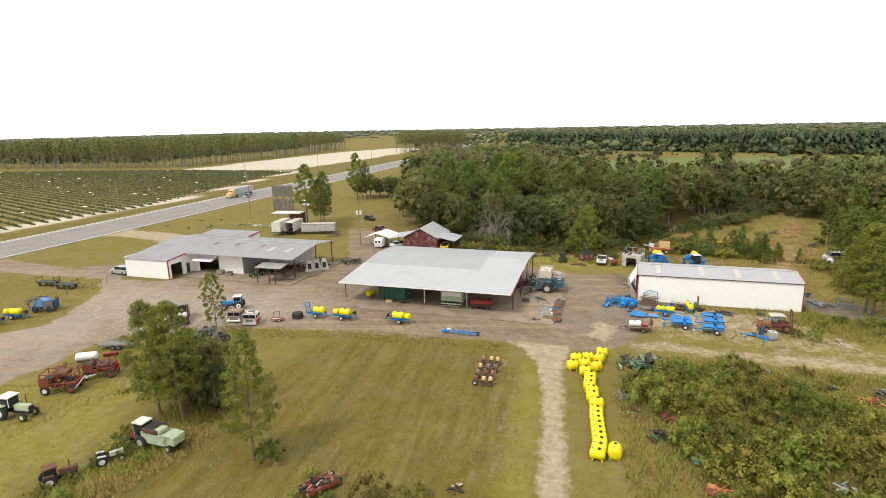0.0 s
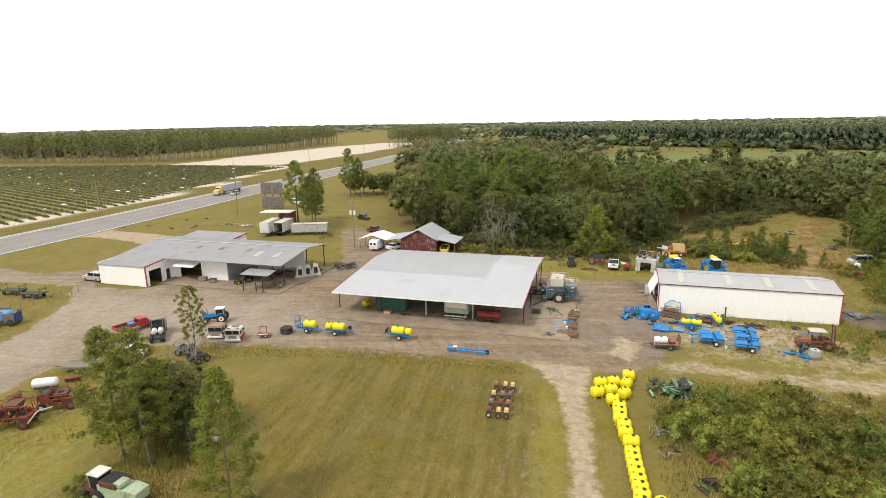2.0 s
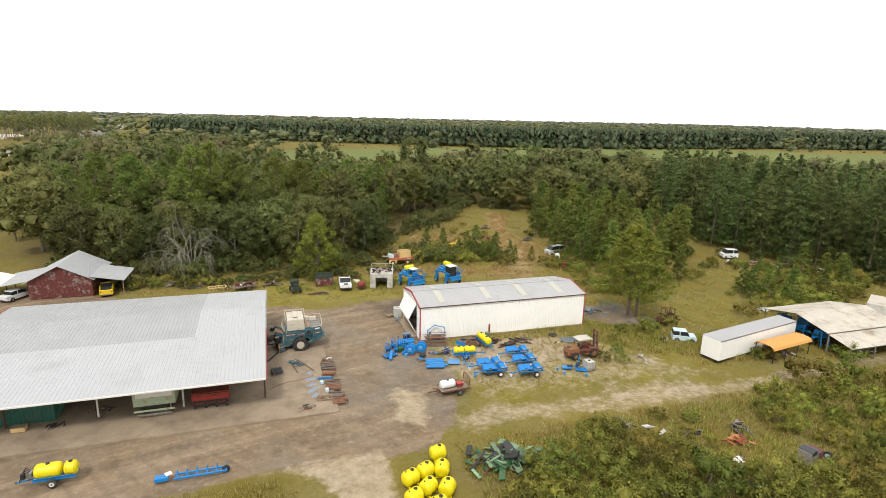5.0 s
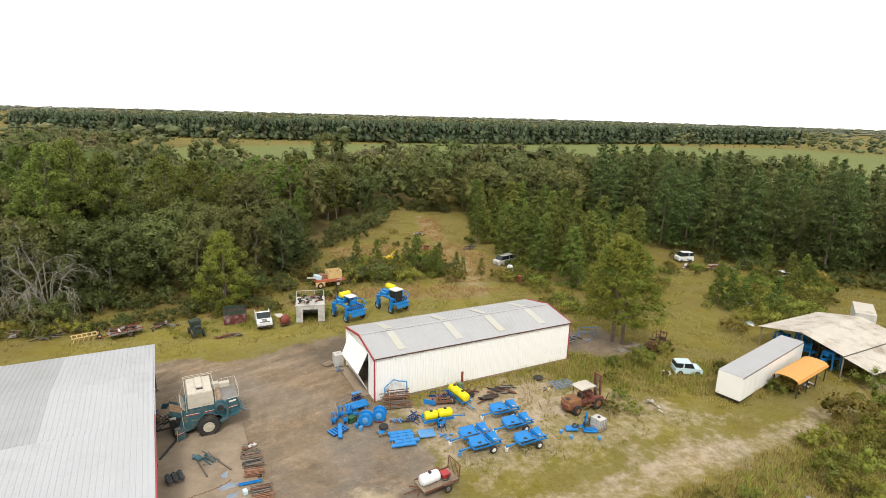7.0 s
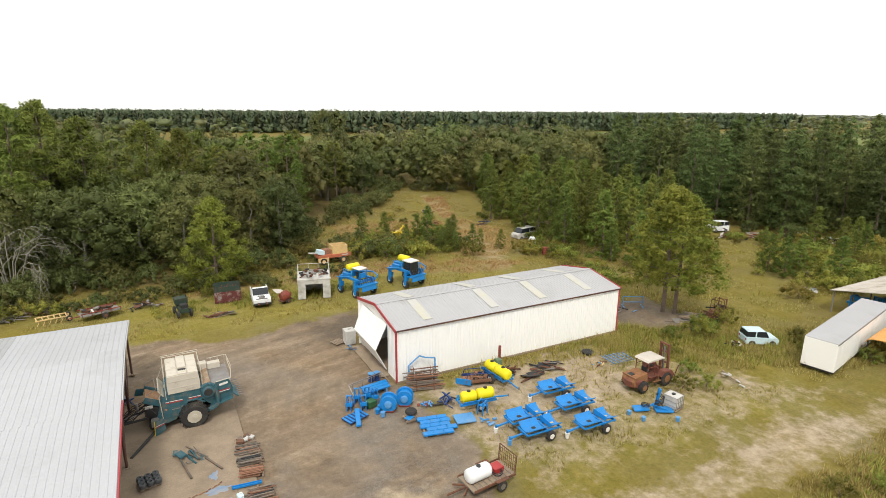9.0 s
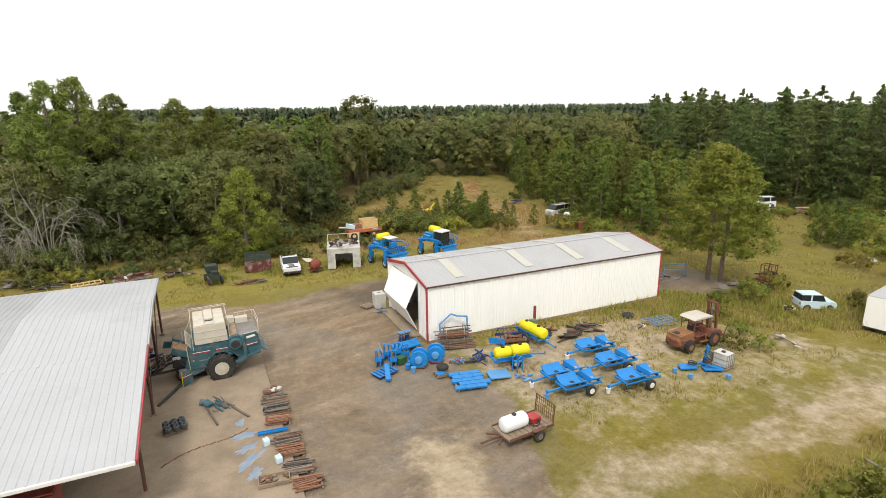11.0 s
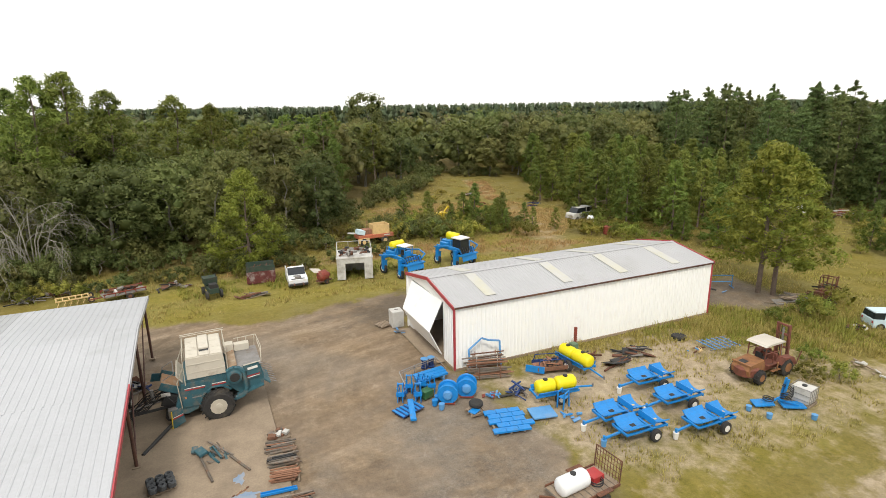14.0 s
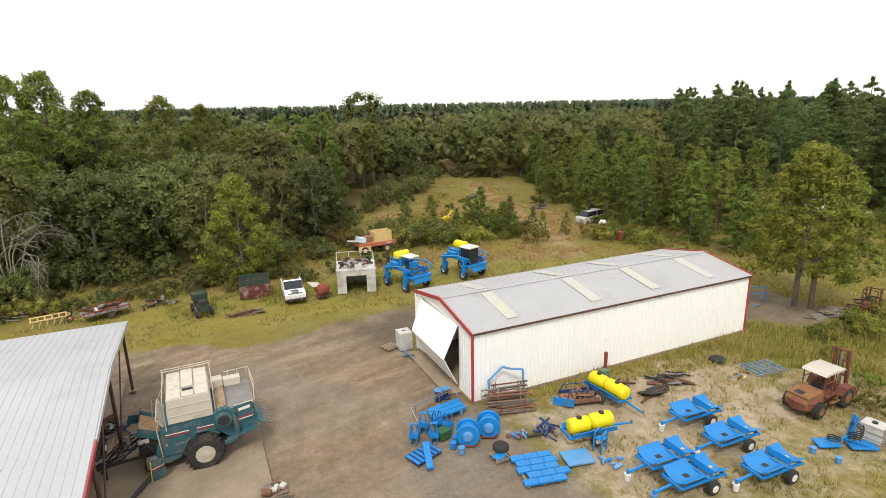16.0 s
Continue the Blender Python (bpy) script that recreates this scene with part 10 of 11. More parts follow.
pile("timber_stack", 34.8, -0.6, (1.6, 0.7), 12, [WOOD_GREY, WOOD], "loose old logs beside the pines", "timber", 84, (1.2, 2.4), 0.3, -50)
pile("blue_scrap", 28.0, 9.5, (0.9, 0.7), 10, [BLUE_DARK, DARK], "dark blue implement in the grass", "scrap", 85, (0.5, 1.3), 0.7)
box_trailer("box_trailer", 41.4, -13.1, 11.2, 16.0, 2.5, 2.95, WHITE, "long white box trailer body resting in grass", floor=0.35, roof=ROOF_PALE)
t = Thing("orange_shelter", 43.9, -15.9, 9, "faded orange curved bus roof set over scrap", "shelter")
bm = bmesh.new()
prof = [(-1.35, 0.0), (-1.2, 0.28), (-0.8, 0.45), (0, 0.52), (0.8, 0.45), (1.2, 0.28), (1.35, 0.0)]
a, b = [[bm.verts.new((q, u, 1.75 + v)) for u, v in prof] + [bm.verts.new((q, u * 0.97, 1.7 + v)) for u, v in reversed(prof)] for q in (-3.9, 3.9)]
bm.faces.new(a), bm.faces.new(b[::-1])
for i in range(len(a)):
    j = (i + 1) % len(a)
    bm.faces.new((a[i], a[j], b[j], b[i]))
bmesh.ops.recalc_face_normals(bm, faces=bm.faces)
t.put("curved_roof", bm, BUS_ORANGE, "faded orange curved roof")
for x in (-3.6, -1.2, 1.2, 3.6):
    for s in (-1.2, 1.2):
        t.r("post", (x, s, 0), (x, s, 1.85), 0.06, DARK)
pile("boat_scrap", 43.4, -16.4, (2.6, 0.7), 16, [DARK, RIM_WHITE, STEEL, RUST], "white and dark scrap beneath the orange roof", "scrap", 86, (0.6, 1.6), 0.8)
# open pole shed
os_ = empty("pole_shed", 0, 0, label="open pole shed with dirty white sheet roof and lean-to", category="shed")
DX0, DX1 = 50.2, 63.5
sheet(os_, "roof_slope", (DX0, -16.8, 2.7), (DX1 - DX0, 0, 0), (0, 4.9, 1.05), ROOF_DIRTY)
sheet(os_, "roof_slope", (DX1, -6.6, 2.6), (DX0 - DX1, 0, 0), (0, -5.3, 1.15), ROOF_DIRTY)
sheet(os_, "lean_roof", (DX0 + 0.2, -20.0, 1.8), (DX1 - DX0 - 0.2, 0, 0), (0, 3.2, 0.7), ROOF_DIRTY, "low lean-to roof")
for x in (50.6, 54.8, 59, 63.2):
    for y, h in ((-19.8, 1.82), (-16.7, 2.7), (-11.9, 3.7), (-6.9, 2.65)):
        part("post", R((x, y, 0), (x, y, h), 0.09), WOOD_GREY, os_)
for y, z in ((-19.8, 1.7), (-16.7, 2.6), (-11.9, 3.6), (-6.9, 2.55)):
    part("beam", B((56.9, y, z), (13.0, 0.1, 0.2)), WOOD_GREY, os_)
part("inner_wall", B((63.3, -12, 1.25), (0.08, 10.0, 2.5)), WOOD_GREY, os_)
for i, (x, y) in enumerate(((52.2, -8.8), (51.6, -12.0), (54.0, -10.2), (51.8, -14.8))):
    t = Thing("planter_unit", x, y, 25 * i, "tall blue planter frame under the pole shed", "planter unit", "stored planters", scale=1.1)
    for s in (-0.5, 0.5):
        t.bent("side_frame", [(-0.8, s, 0.2), (-0.7, s, 2.0), (0.5, s, 1.9), (0.8, s, 0.3)], 0.09, BLUE)
    t.b("toolbar", (0, 0, 1.1), (0.25, 2.2, 0.25), BLUE).b("box", (0.2, 0, 1.6), (0.7, 1.0, 0.5), BLUE)
    t.w((0.4, 0.9, 0.36), 0.36, 0.2, DARK).w((0.4, -0.9, 0.36), 0.36, 0.2, DARK)
pile("stored_scrap", 57.5, -12, (4, 4), 60, [DARK, WOOD_GREY, RUST, STEEL], "dark stored goods inside the pole shed", "scrap", 87, (0.6, 2.0), 1.2)
pile("stored_scrap", 55.5, -18.4, (3.5, 0.8), 20, [RUST_RED, BLOCK, DARK], "red and pale goods under the lean-to", "scrap", 88, (0.4, 1.2), 0.8)
t = box_trailer("box_trailer", 70.5, -9.0, 30, 6.0, 2.4, 2.9, TRAILER_WHITE, "short white box trailer beyond the pole shed", floor=0.6)
car(77.4, 27.2, 160, CAR_WHITE, "white scrapped truck cab before dark pines", "van", 3.2, 1.9, 2.0, "van")
car(85.4, 11.6, 60, CAR_WHITE, "white scrapped car in weeds", long=3.6, wide=1.6, z=-0.2)
for i, (x, y) in enumerate(((78, 20.5), (81, 20), (84, 19), (75, 24), (87, 17))):
    pile("machine_scrap", x, y, (2.2, 1.2), 18, [RUST_RED, RUST, DARK, BLOCK], "row of rusty red machine scrap before the pines", "scrap", 90 + i, (0.6, 2.0), 1.3)
pile("grey_scrap", 63.5, 3.6, (1.6, 1.2), 14, [STEEL, BLOCK], "grey sheet scrap heaped in bushes", "scrap", 96, (0.7, 1.6), 0.7)
pile("white_scrap", 56, -1.5, (2.2, 0.8), 9, [CAR_WHITE, ICE_BLUE], "white panels lying in weeds", "scrap", 97, (0.7, 1.6), 0.3)
car(41.4, 39.6, 190, BLOCK, "rusty pale van hulk by the clearing", "van", 4.4, 1.8, 2.0, "van", z=-0.25)
t = Thing("upright_tank", 38.4, 33.1, 0, "upright white tank in the weeds", "tank")
t.put("shell", lathe(bmesh.new(), [(0, 0.45), (0.05, 0.55), (1.3, 0.55), (1.7, 0.35), (1.75, 0.12)], (0, 0, 0), "Z", 16), CAR_WHITE).put("lid", lathe(bmesh.new(), [(1.74, 0.14), (1.8, 0.14)], (0, 0, 0), "Z", 10), DARK)
pile("machine_scrap", 41, 31, (2.4, 1.6), 18, [RUST_RED, RUST, DARK], "rusty red scrap along the clearing", "scrap", 98, (0.5, 1.6), 0.8)
pile("white_scrap", 36.0, 68.6, (1.6, 1.2), 10, [CAR_WHITE, STEEL, DARK], "white sheet scrap beside the track", "scrap", 140, (0.6, 1.5), 0.8)
pile("machine_scrap", 31.8, 55.4, (1.0, 0.8), 12, [RUST_RED, ORANGE, RUST], "rusty orange iron frame in brown grass", "scrap", 141, (0.7, 1.8), 1.6)
pile("dark_scrap", 41.0, 52.4, (2.2, 1.0), 14, [DARK, RUST, BLUE_DARK], "dark scrap heap under the young pines", "scrap", 142, (0.6, 1.6), 1.0)
pile("grey_scrap", 24.6, 41.0, (1.3, 1.0), 12, [STEEL, DARK, BLOCK], "grey wire and sheet scrap among weeds", "scrap", 143, (0.5, 1.2), 0.7)
t = Thing("drum", 37.4, 28.1, 0, "rusty red steel drum standing in weeds", "drum")
t.put("shell", lathe(bmesh.new(), [(0, 0.5), (0.04, 0.56), (0.5, 0.55), (0.52, 0.58), (0.56, 0.55), (1.1, 0.55), (1.14, 0.5)], (0, 0, 0), "Z", 14), RUST_RED).put("lid", lathe(bmesh.new(), [(1.1, 0.5), (1.12, 0.48)], (0, 0, 0), "Z", 14), RUST)
pile("machine_scrap", 36, 69, (2.4, 2.4), 16, [RUST, RUST_RED, DARK], "rusty scrap by the clearing's far end", "scrap", 99, (0.6, 1.8), 1.2)

# scrap in the thicket
t = Thing("green_scrap_heap", 0.6, -27.3, 0, "heap of pale green sheet metal machine panels", "scrap")
r = random.Random(77)
for k in range(70):
    px, py = max(-3.4, min(3.6, r.gauss(0, 1.7))), max(-2.0, min(2.2, r.gauss(0, 0.9)))
    big = k % 3 == 0
    t.b("panel", (px, py, 0.25 + max(0, 1 - abs(px) / 4) * r.uniform(0.1, 1.25)), (r.uniform(1.3, 2.4) if big else r.uniform(0.6, 1.5), r.uniform(0.45, 0.8) if big else r.uniform(0.15, 0.35), 0.06), r.choice([JUNK_GREEN, JUNK_GREEN, JUNK_GREEN, FARM_GREEN, DARK]), (r.uniform(-30, 30), r.uniform(-28, 28), r.uniform(20, 150)), 0.012)
for k in range(26):
    c = Vector((max(-3, min(3, r.gauss(0, 1.8))), r.gauss(-0.4, 0.8), 0.6))
    d = Vector((r.uniform(-1, 1), r.uniform(-1, 1), r.uniform(-0.4, 0.4)))
    t.r("bar", c - d, c + d, 0.045, r.choice([RUST, DARK, JUNK_GREEN]))
for i, (x, y, n_, mats_, lab) in enumerate(((-2.6, -36.2, 10, [JUNK_GREEN, WOOD_GREY], "pale green panels lying in tall weeds"), (-1.7, -39.2, 10, [JUNK_GREEN, WOOD, RUST], "green panels and boards lying in weeds"), (0.7, -43.2, 14, [FARM_GREEN, DARK, RUST], "dark green iron scrap in the bushes"), (2.2, -39.6, 8, [RUST_RED, MAROON], "rusty poles and red drum in bushes"), (4.0, -47, 9, [JUNK_GREEN, BLUE_DARK], "upright green and blue frame in weeds"), (5.0, -50.8, 8, [RUST_RED, ORANGE], "faded red panel in the weeds"), (13.5, -25.3, 10, [DARK, STEEL], "dark grey iron frame by the thicket"), (15.6, -26.6, 5, [BLOCK], "pale slab lying in grass"), (19.5, -28.5, 6, [DARK, STEEL], "grey scrap in long grass"), (24.4, -28.4, 18, [WOOD_GREY, RUST, DARK], "grey and rusty scrap heap in weeds"), (22.6, -30.4, 14, [ORANGE, RUST_RED], "faded orange machine panels in weeds"), (16.3, -38.2, 16, [JUNK_GREEN, RUST, TAN], "pale green and rusty scrap among bushes"), (19, -36, 10, [WOOD_GREY, JUNK_GREEN], "grey boards lying in bushes"), (22.1, -35.3, 8, [JUNK_GREEN, STEEL], "pale green panels in grass"), (27.5, -36.4, 10, [WOOD_GREY, WOOD], "scattered grey boards in dry grass"), (14.5, -47.6, 14, [BLOCK, JUNK_GREEN, RUST], "pale scrap sheets among the bushes"))):
    pile("thicket_scrap", x, y, (1.5, 1.1), n_, mats_, lab, "scrap", 110 + i, (0.6, 1.7), 0.9)
Thing("sheet_of_metal", 19.9, -33.1, 20, "bright white sheet panel lying in weeds", "panel").b("sheet", (0, 0, 0.5), (1.6, 1.1, 0.08), CAR_WHITE, (6, 12, 0)).b("underframe", (0, 0, 0.3), (1.3, 0.9, 0.3), RUST)
t = Thing("old_cab", 26.2, -34.2, 15, "grey and maroon scrapped cab in dry grass", "cab")
t.b("cab_body", (0, 0, 0.7), (1.5, 1.3, 1.1), WOOD_GREY, taper=(0.8, 0.85)).b("hood", (1.1, 0, 0.6), (1.0, 1.2, 0.6), MAROON).b("window", (-0.05, 0, 1.1), (1.0, 1.16, 0.4), GLASS)
t = Thing("tyre", 28.2, -34.6, 0, "old tyre with pale rim in dry grass", "tyre")
t.put("carcass", lathe(bmesh.new(), [(-0.12, 0.25), (-0.12, 0.42), (0.12, 0.42), (0.12, 0.25)], (0, 0, 0.42), "X", 20), RUBBER).put("rim", lathe(bmesh.new(), [(-0.13, 0.05), (-0.13, 0.26), (0.13, 0.26), (0.13, 0.05)], (0, 0, 0.42), "X", 16), ICE_BLUE)

# ---- west side machines ----
t = Thing("mint_combine", -45.6, -57.6, -2, "old mint green combine with white cab and rusty bin", "combine", scale=0.82)
t.b("body", (0.6, 0, 1.5), (4.0, 1.7, 1.2), MINT, bevel=0.06).b("rear_hood", (2.7, 0, 1.6), (1.6, 1.7, 1.1), MINT, (0, 6, 0), bevel=0.1).b("bin", (0.1, 0, 2.3), (2.0, 1.8, 0.6), RUST, taper=(1.1, 1.1), label="rusty open grain bin").b("bin_inside", (0.1, 0, 2.62), (1.9, 1.7, 0.04), DARK).b("grey_cover", (1.2, -0.2, 2.45), (0.9, 1.2, 0.4), MINT)
t.b("cab", (-1.9, 0, 2.1), (1.3, 1.4, 1.5), GLASS, taper=(1.08, 1.05)).b("cab_roof", (-1.9, 0, 2.92), (1.6, 1.6, 0.16), RIM_WHITE, bevel=0.06)
for s in (-1, 1):
    t.r("cab_post", (-2.5, s * 0.68, 1.4), (-2.55, s * 0.7, 2.85), 0.05, MINT).w((-1.4, s * 0.95, 0.75), 0.75, 0.45, MINT, 12).w((2.4, s * 0.75, 0.45), 0.45, 0.28, MINT)
t.b("feeder", (-2.9, 0, 0.9), (1.4, 1.0, 0.6), RUST_RED, (0, 22, 0)).b("header_bar", (-3.6, 0, 0.5), (0.5, 2.6, 0.4), DARK).b("side_shield", (0.8, -0.9, 1.0), (2.6, 0.06, 0.4), MINT)
for i, (x, y, rz, lab) in enumerate(((-65.6, -51.3, 25, "rusty red peanut digger on wheels"), (-64.6, -47.0, 30, "rusty red two-row harvester with pale frame"))):
    t = Thing("red_harvester", x, y, rz, lab, "harvester")
    t.b("chassis", (0, 0, 0.8), (4.0 - i, 0.3, 0.25), RUST_RED).b("cross_beam", (-0.4, 0, 1.0), (0.3, 1.9, 0.3), RUST_RED).b("bin", (-1.3, 0, 1.5), (1.0, 1.3, 0.7), RUST, taper=(1.1, 1.05), label="open rusty bin").b("bin_opening", (-1.3, 0, 1.87), (0.95, 1.2, 0.04), DARK).b("engine", (0.9, 0, 1.3), (0.8, 0.7, 0.6), DARK).b("shield", (1.5, 0.5, 1.1), (0.8, 0.06, 0.7), RED, (0, 20, 0)).b("seat", (0.2, 0, 1.6), (0.45, 0.45, 0.5), DARK)
    fl, fh = (1.9, 2.5) if i == 0 else (1.5, 1.7)
    for sx in (-fl, 0, fl):
        for q in (-0.95, 0.95):
            t.r("corner_post", (sx, q, 0.5), (sx + 0.05, q, fh), 0.06, RUST_RED)
    for z in (1.3, fh):
        for q in (-0.95, 0.95):
            t.r("side_rail", (-fl, q, z), (fl, q, z), 0.055, RUST_RED)
        t.r("end_rail", (-fl, -0.95, z), (-fl, 0.95, z), 0.055, RUST_RED).r("end_rail", (fl, -0.95, z), (fl, 0.95, z), 0.055, RUST_RED)
    for k in range(5):
        t.b("elevator_slat", (-fl + 0.15 * k, 0, 0.7 + 0.36 * k), (0.1, 1.7, 0.08), STOCK_RUST)
    t.b("dark_hopper", (0.3, 0.1, fh - 0.25), (1.1, 1.3, 0.55), RUST, taper=(1.15, 1.1), label="dark rusted hopper").b("side_sheet", (-fl + 0.5, -0.98, 1.5), (0.9, 0.05, 1.1), RUST_RED).b("drum_box", (fl - 0.6, 0, 0.95), (1.0, 1.6, 0.6), RUST_RED)
    rr = random.Random(300 + i)
    for k in range(22):
        a = Vector((rr.uniform(-2.1, 1.9), rr.uniform(-1.0, 1.0), rr.uniform(0.4, 1.2)))
        d = rr.choice([Vector((0, 0, rr.uniform(0.5, 1.1))), Vector((rr.uniform(0.6, 1.5), 0, rr.uniform(-0.2, 0.4))), Vector((0, rr.uniform(-1.0, 1.0), 0.1))])
        t.r("strut", a, a + d, 0.045, rr.choice([RUST_RED, RUST, RED, DARK]))
    for sx in (-1.5, 1.3):
        for s in (-1, 1):
            t.w((sx, s * 0.95, 0.5), 0.5, 0.3, RUST_RED if sx > 0 else RIM_WHITE)
    t.bent("frame_bar", [(1.8, -1.0, 0.6), (2.8, -0.8, 1.8), (3.6, 0.3, 1.6), (2.2, 1.0, 0.9)], 0.08, BLOCK if i == 0 else RUST)
    for k in range(6):
        t.r("upright", (-2.0 + 0.7 * k, -0.9 + 0.36 * k, 0.9), (-2.1 + 0.7 * k, -0.9 + 0.36 * k, 2.0 + 0.3 * (k % 3)), 0.05, RUST_RED)
        t.b("tine_box", (-1.9 + 0.6 * k, 0.9, 1.3), (0.2, 0.3, 0.4), RUST if k % 2 else RUST_RED)
t = Thing("nurse_tank", -69.8, -44.6, 30, "white pressure tank on a small wheeled frame", "tank")
t.tank("tank", (0, 0, 1.0), 2.6, 0.55, CAR_WHITE).b("frame", (0, 0, 0.4), (2.4, 0.8, 0.12), RUST)
for s in (-1, 1):
    t.w((0.3, s * 0.6, 0.33), 0.33, 0.2, STEEL)
t = Thing("flat_trailer", -70.4, -39.2, 16, "grey flat-deck trailer with tandem wheels", "trailer")
t.b("chassis", (0, 0, 0.55), (4.8, 1.9, 0.14), STEEL)
for k in range(12):
    t.b("deck_board", (-2.2 + 0.4 * k, 0, 0.65), (0.36, 2.0, 0.05), WOOD_GREY)
for s in (-1, 1):
    t.w((-0.2, s * 1.1, 0.36), 0.36, 0.22, STEEL).w((0.65, s * 1.1, 0.36), 0.36, 0.22, STEEL).b("rail", (0, s * 1.02, 0.8), (4.8, 0.06, 0.08), STEEL)
t.b("tongue", (-3.0, 0, 0.5), (1.4, 0.12, 0.12), STEEL)
t = Thing("red_toolbar", -68.8, -41.9, 40, "small rusty red blade implement in grass", "implement")
t.b("blade", (0, 0, 0.3), (1.9, 0.3, 0.45), RUST_RED, (18, 0, 0)).b("mast", (0, 0.4, 0.5), (0.2, 0.8, 0.15), RUST_RED)
t = Thing("flatbed_truck", -75.3, -26.3, 72, "red pickup truck with an open flat bed", "truck", scale=0.85)
t.b("bed", (-1.6, 0, 0.95), (3.6, 2.1, 0.14), DARK)
for s in (-1, 1):
    t.b("bed_side", (-1.6, s * 1.03, 1.15), (3.7, 0.1, 0.5), RED)
    for sx in (-1.9, 2.2):
        t.w((sx, s * 0.85, 0.42), 0.42, 0.28, STEEL)
t.b("tailgate", (-3.45, 0, 1.12), (0.1, 2.1, 0.5), RED).p("cab", [(0.3, 0.6), (0.3, 1.9), (1.4, 1.95), (2.0, 1.35), (3.1, 1.2), (3.15, 0.55)], -0.98, 0.98, RED, "red cab").b("windscreen", (1.75, 0, 1.62), (0.06, 1.6, 0.6), GLASS, (0, -45, 0)).b("rear_window", (0.28, 0, 1.6), (0.05, 1.4, 0.45), GLASS).b("load", (-0.6, 0.1, 1.2), (0.9, 1.2, 0.4), BLUE)
t = Thing("truck_tractor", -70.0, -27.4, 130, "dull grey road tractor unit without trailer", "truck", scale=0.88)
t.p("cab", [(-0.4, 0.9), (-0.4, 2.9), (1.0, 2.9), (1.5, 2.0), (3.0, 1.8), (3.1, 0.7)], -1.1, 1.1, STEEL, "dull grey cab").b("windscreen", (1.28, 0, 2.45), (0.06, 1.8, 0.7), GLASS, (0, -32, 0)).b("chassis", (-2.0, 0, 0.85), (4.0, 0.9, 0.25), DARK).b("rear_panel", (-0.5, 0, 2.0), (0.1, 2.0, 1.6), GLASS).b("bumper", (3.1, 0, 0.55), (0.2, 2.2, 0.35), STEEL)
for s in (-1, 1):
    t.w((2.2, s * 0.95, 0.5), 0.5, 0.3, STEEL).w((-1.8, s * 0.9, 0.5), 0.5, 0.5, RIM_WHITE).w((-3.1, s * 0.9, 0.5), 0.5, 0.5, RIM_WHITE)
    t.tank("fuel_tank", (-1.6, s * 0.45, 1.35), 1.6, 0.4, TRAILER_WHITE)
    t.r("stack", (-0.55, s * 0.8, 1.0), (-0.55, s * 0.8, 3.2), 0.07, STEEL)


TAN_RUST = mat("rusted_tan_paint", (0.3, 0.22, 0.16), 0.75, vary=0.25, stain=(0.17, 0.085, 0.05), stain_amount=0.55, stain_scale=2)


def cab_over(x, y, rz, paint, band, label, crew=True):
    t = Thing("engine_cab", x, y, rz, label, "truck cab", "truck cabs", scale=0.9)
    t.b("lower_shell", (-0.1, 0, 0.72), (2.2, 2.4, 0.8), band if crew else paint, bevel=0.08).b("upper_shell", (-0.12, 0, 1.5), (2.1, 2.36, 0.8), paint, bevel=0.12, taper=(0.92, 0.95)).b("roof_cap", (-0.15, 0, 1.94), (1.7, 2.0, 0.12), paint, bevel=0.05)
    for s in (-1, 1):
        t.b("windscreen", (0.93, s * 0.54, 1.5), (0.06, 0.98, 0.58), GLASS, (0, -4, 0)).b("headlight", (1.02, s * 0.92, 0.62), (0.06, 0.36, 0.24), CAR_WHITE).b("mirror", (1.05, s * 1.36, 1.5), (0.08, 0.16, 0.36), DARK)
        t.b("side_window", (0.45, s * 1.165, 1.5), (0.62, 0.05, 0.46), GLASS).b("side_window", (-0.6, s * 1.165, 1.5), (0.62, 0.05, 0.46), GLASS).b("side_band", (-0.1, s * 1.215, 1.04), (2.1, 0.04, 0.14), CAR_WHITE).b("door_seam", (-0.08, s * 1.2, 0.9), (0.04, 0.05, 0.9), DARK)
        t.w((0.2, s * 1.0, 0.4), 0.4, 0.3, STEEL)
    t.b("grille", (1.02, 0, 0.78), (0.06, 1.2, 0.42), STEEL).b("front_panel", (1.0, 0, 0.78), (0.05, 2.3, 0.62), paint).b("bumper", (1.14, 0, 0.32), (0.28, 2.5, 0.28), RIM_WHITE).b("cradle", (-0.2, 0, 0.2), (2.4, 1.0, 0.25), DARK)
    if crew:
        for k in range(3):
            t.b("roof_lamp", (0.5, -0.7 + 0.7 * k, 2.05), (0.25, 0.42, 0.12), RED if k != 1 else CAR_WHITE)
        t.b("roof_unit", (-0.5, 0, 2.08), (0.7, 1.1, 0.16), STEEL)
    return t


cab_over(-58.0, -26.0, -75, TRAILER_WHITE, RED, "white and red fire engine cab without its body")
car(-68.0, -34.6, 20, SILVER, "silver-white car parked beneath the field pines", long=4.3)
cab_over(-61.2, -25.6, -75, TAN_RUST, BROWN, "rusty tan truck cab without its body", False)
t = Thing("tyre_stack", -52.3, -21.9, 0, "two large worn tyres stacked flat", "tyre")
for z in (0.0, 0.42):
    t.put("tyre", lathe(bmesh.new(), [(z, 0.5), (z, 0.8), (z + 0.08, 0.88), (z + 0.33, 0.88), (z + 0.41, 0.8), (z + 0.41, 0.5)], (0, 0, 0.02), "Z", 26), RUBBER)
t = Thing("red_cart", -54.6, -24.0, 30, "broken red cart with a rusty upright rack", "cart")
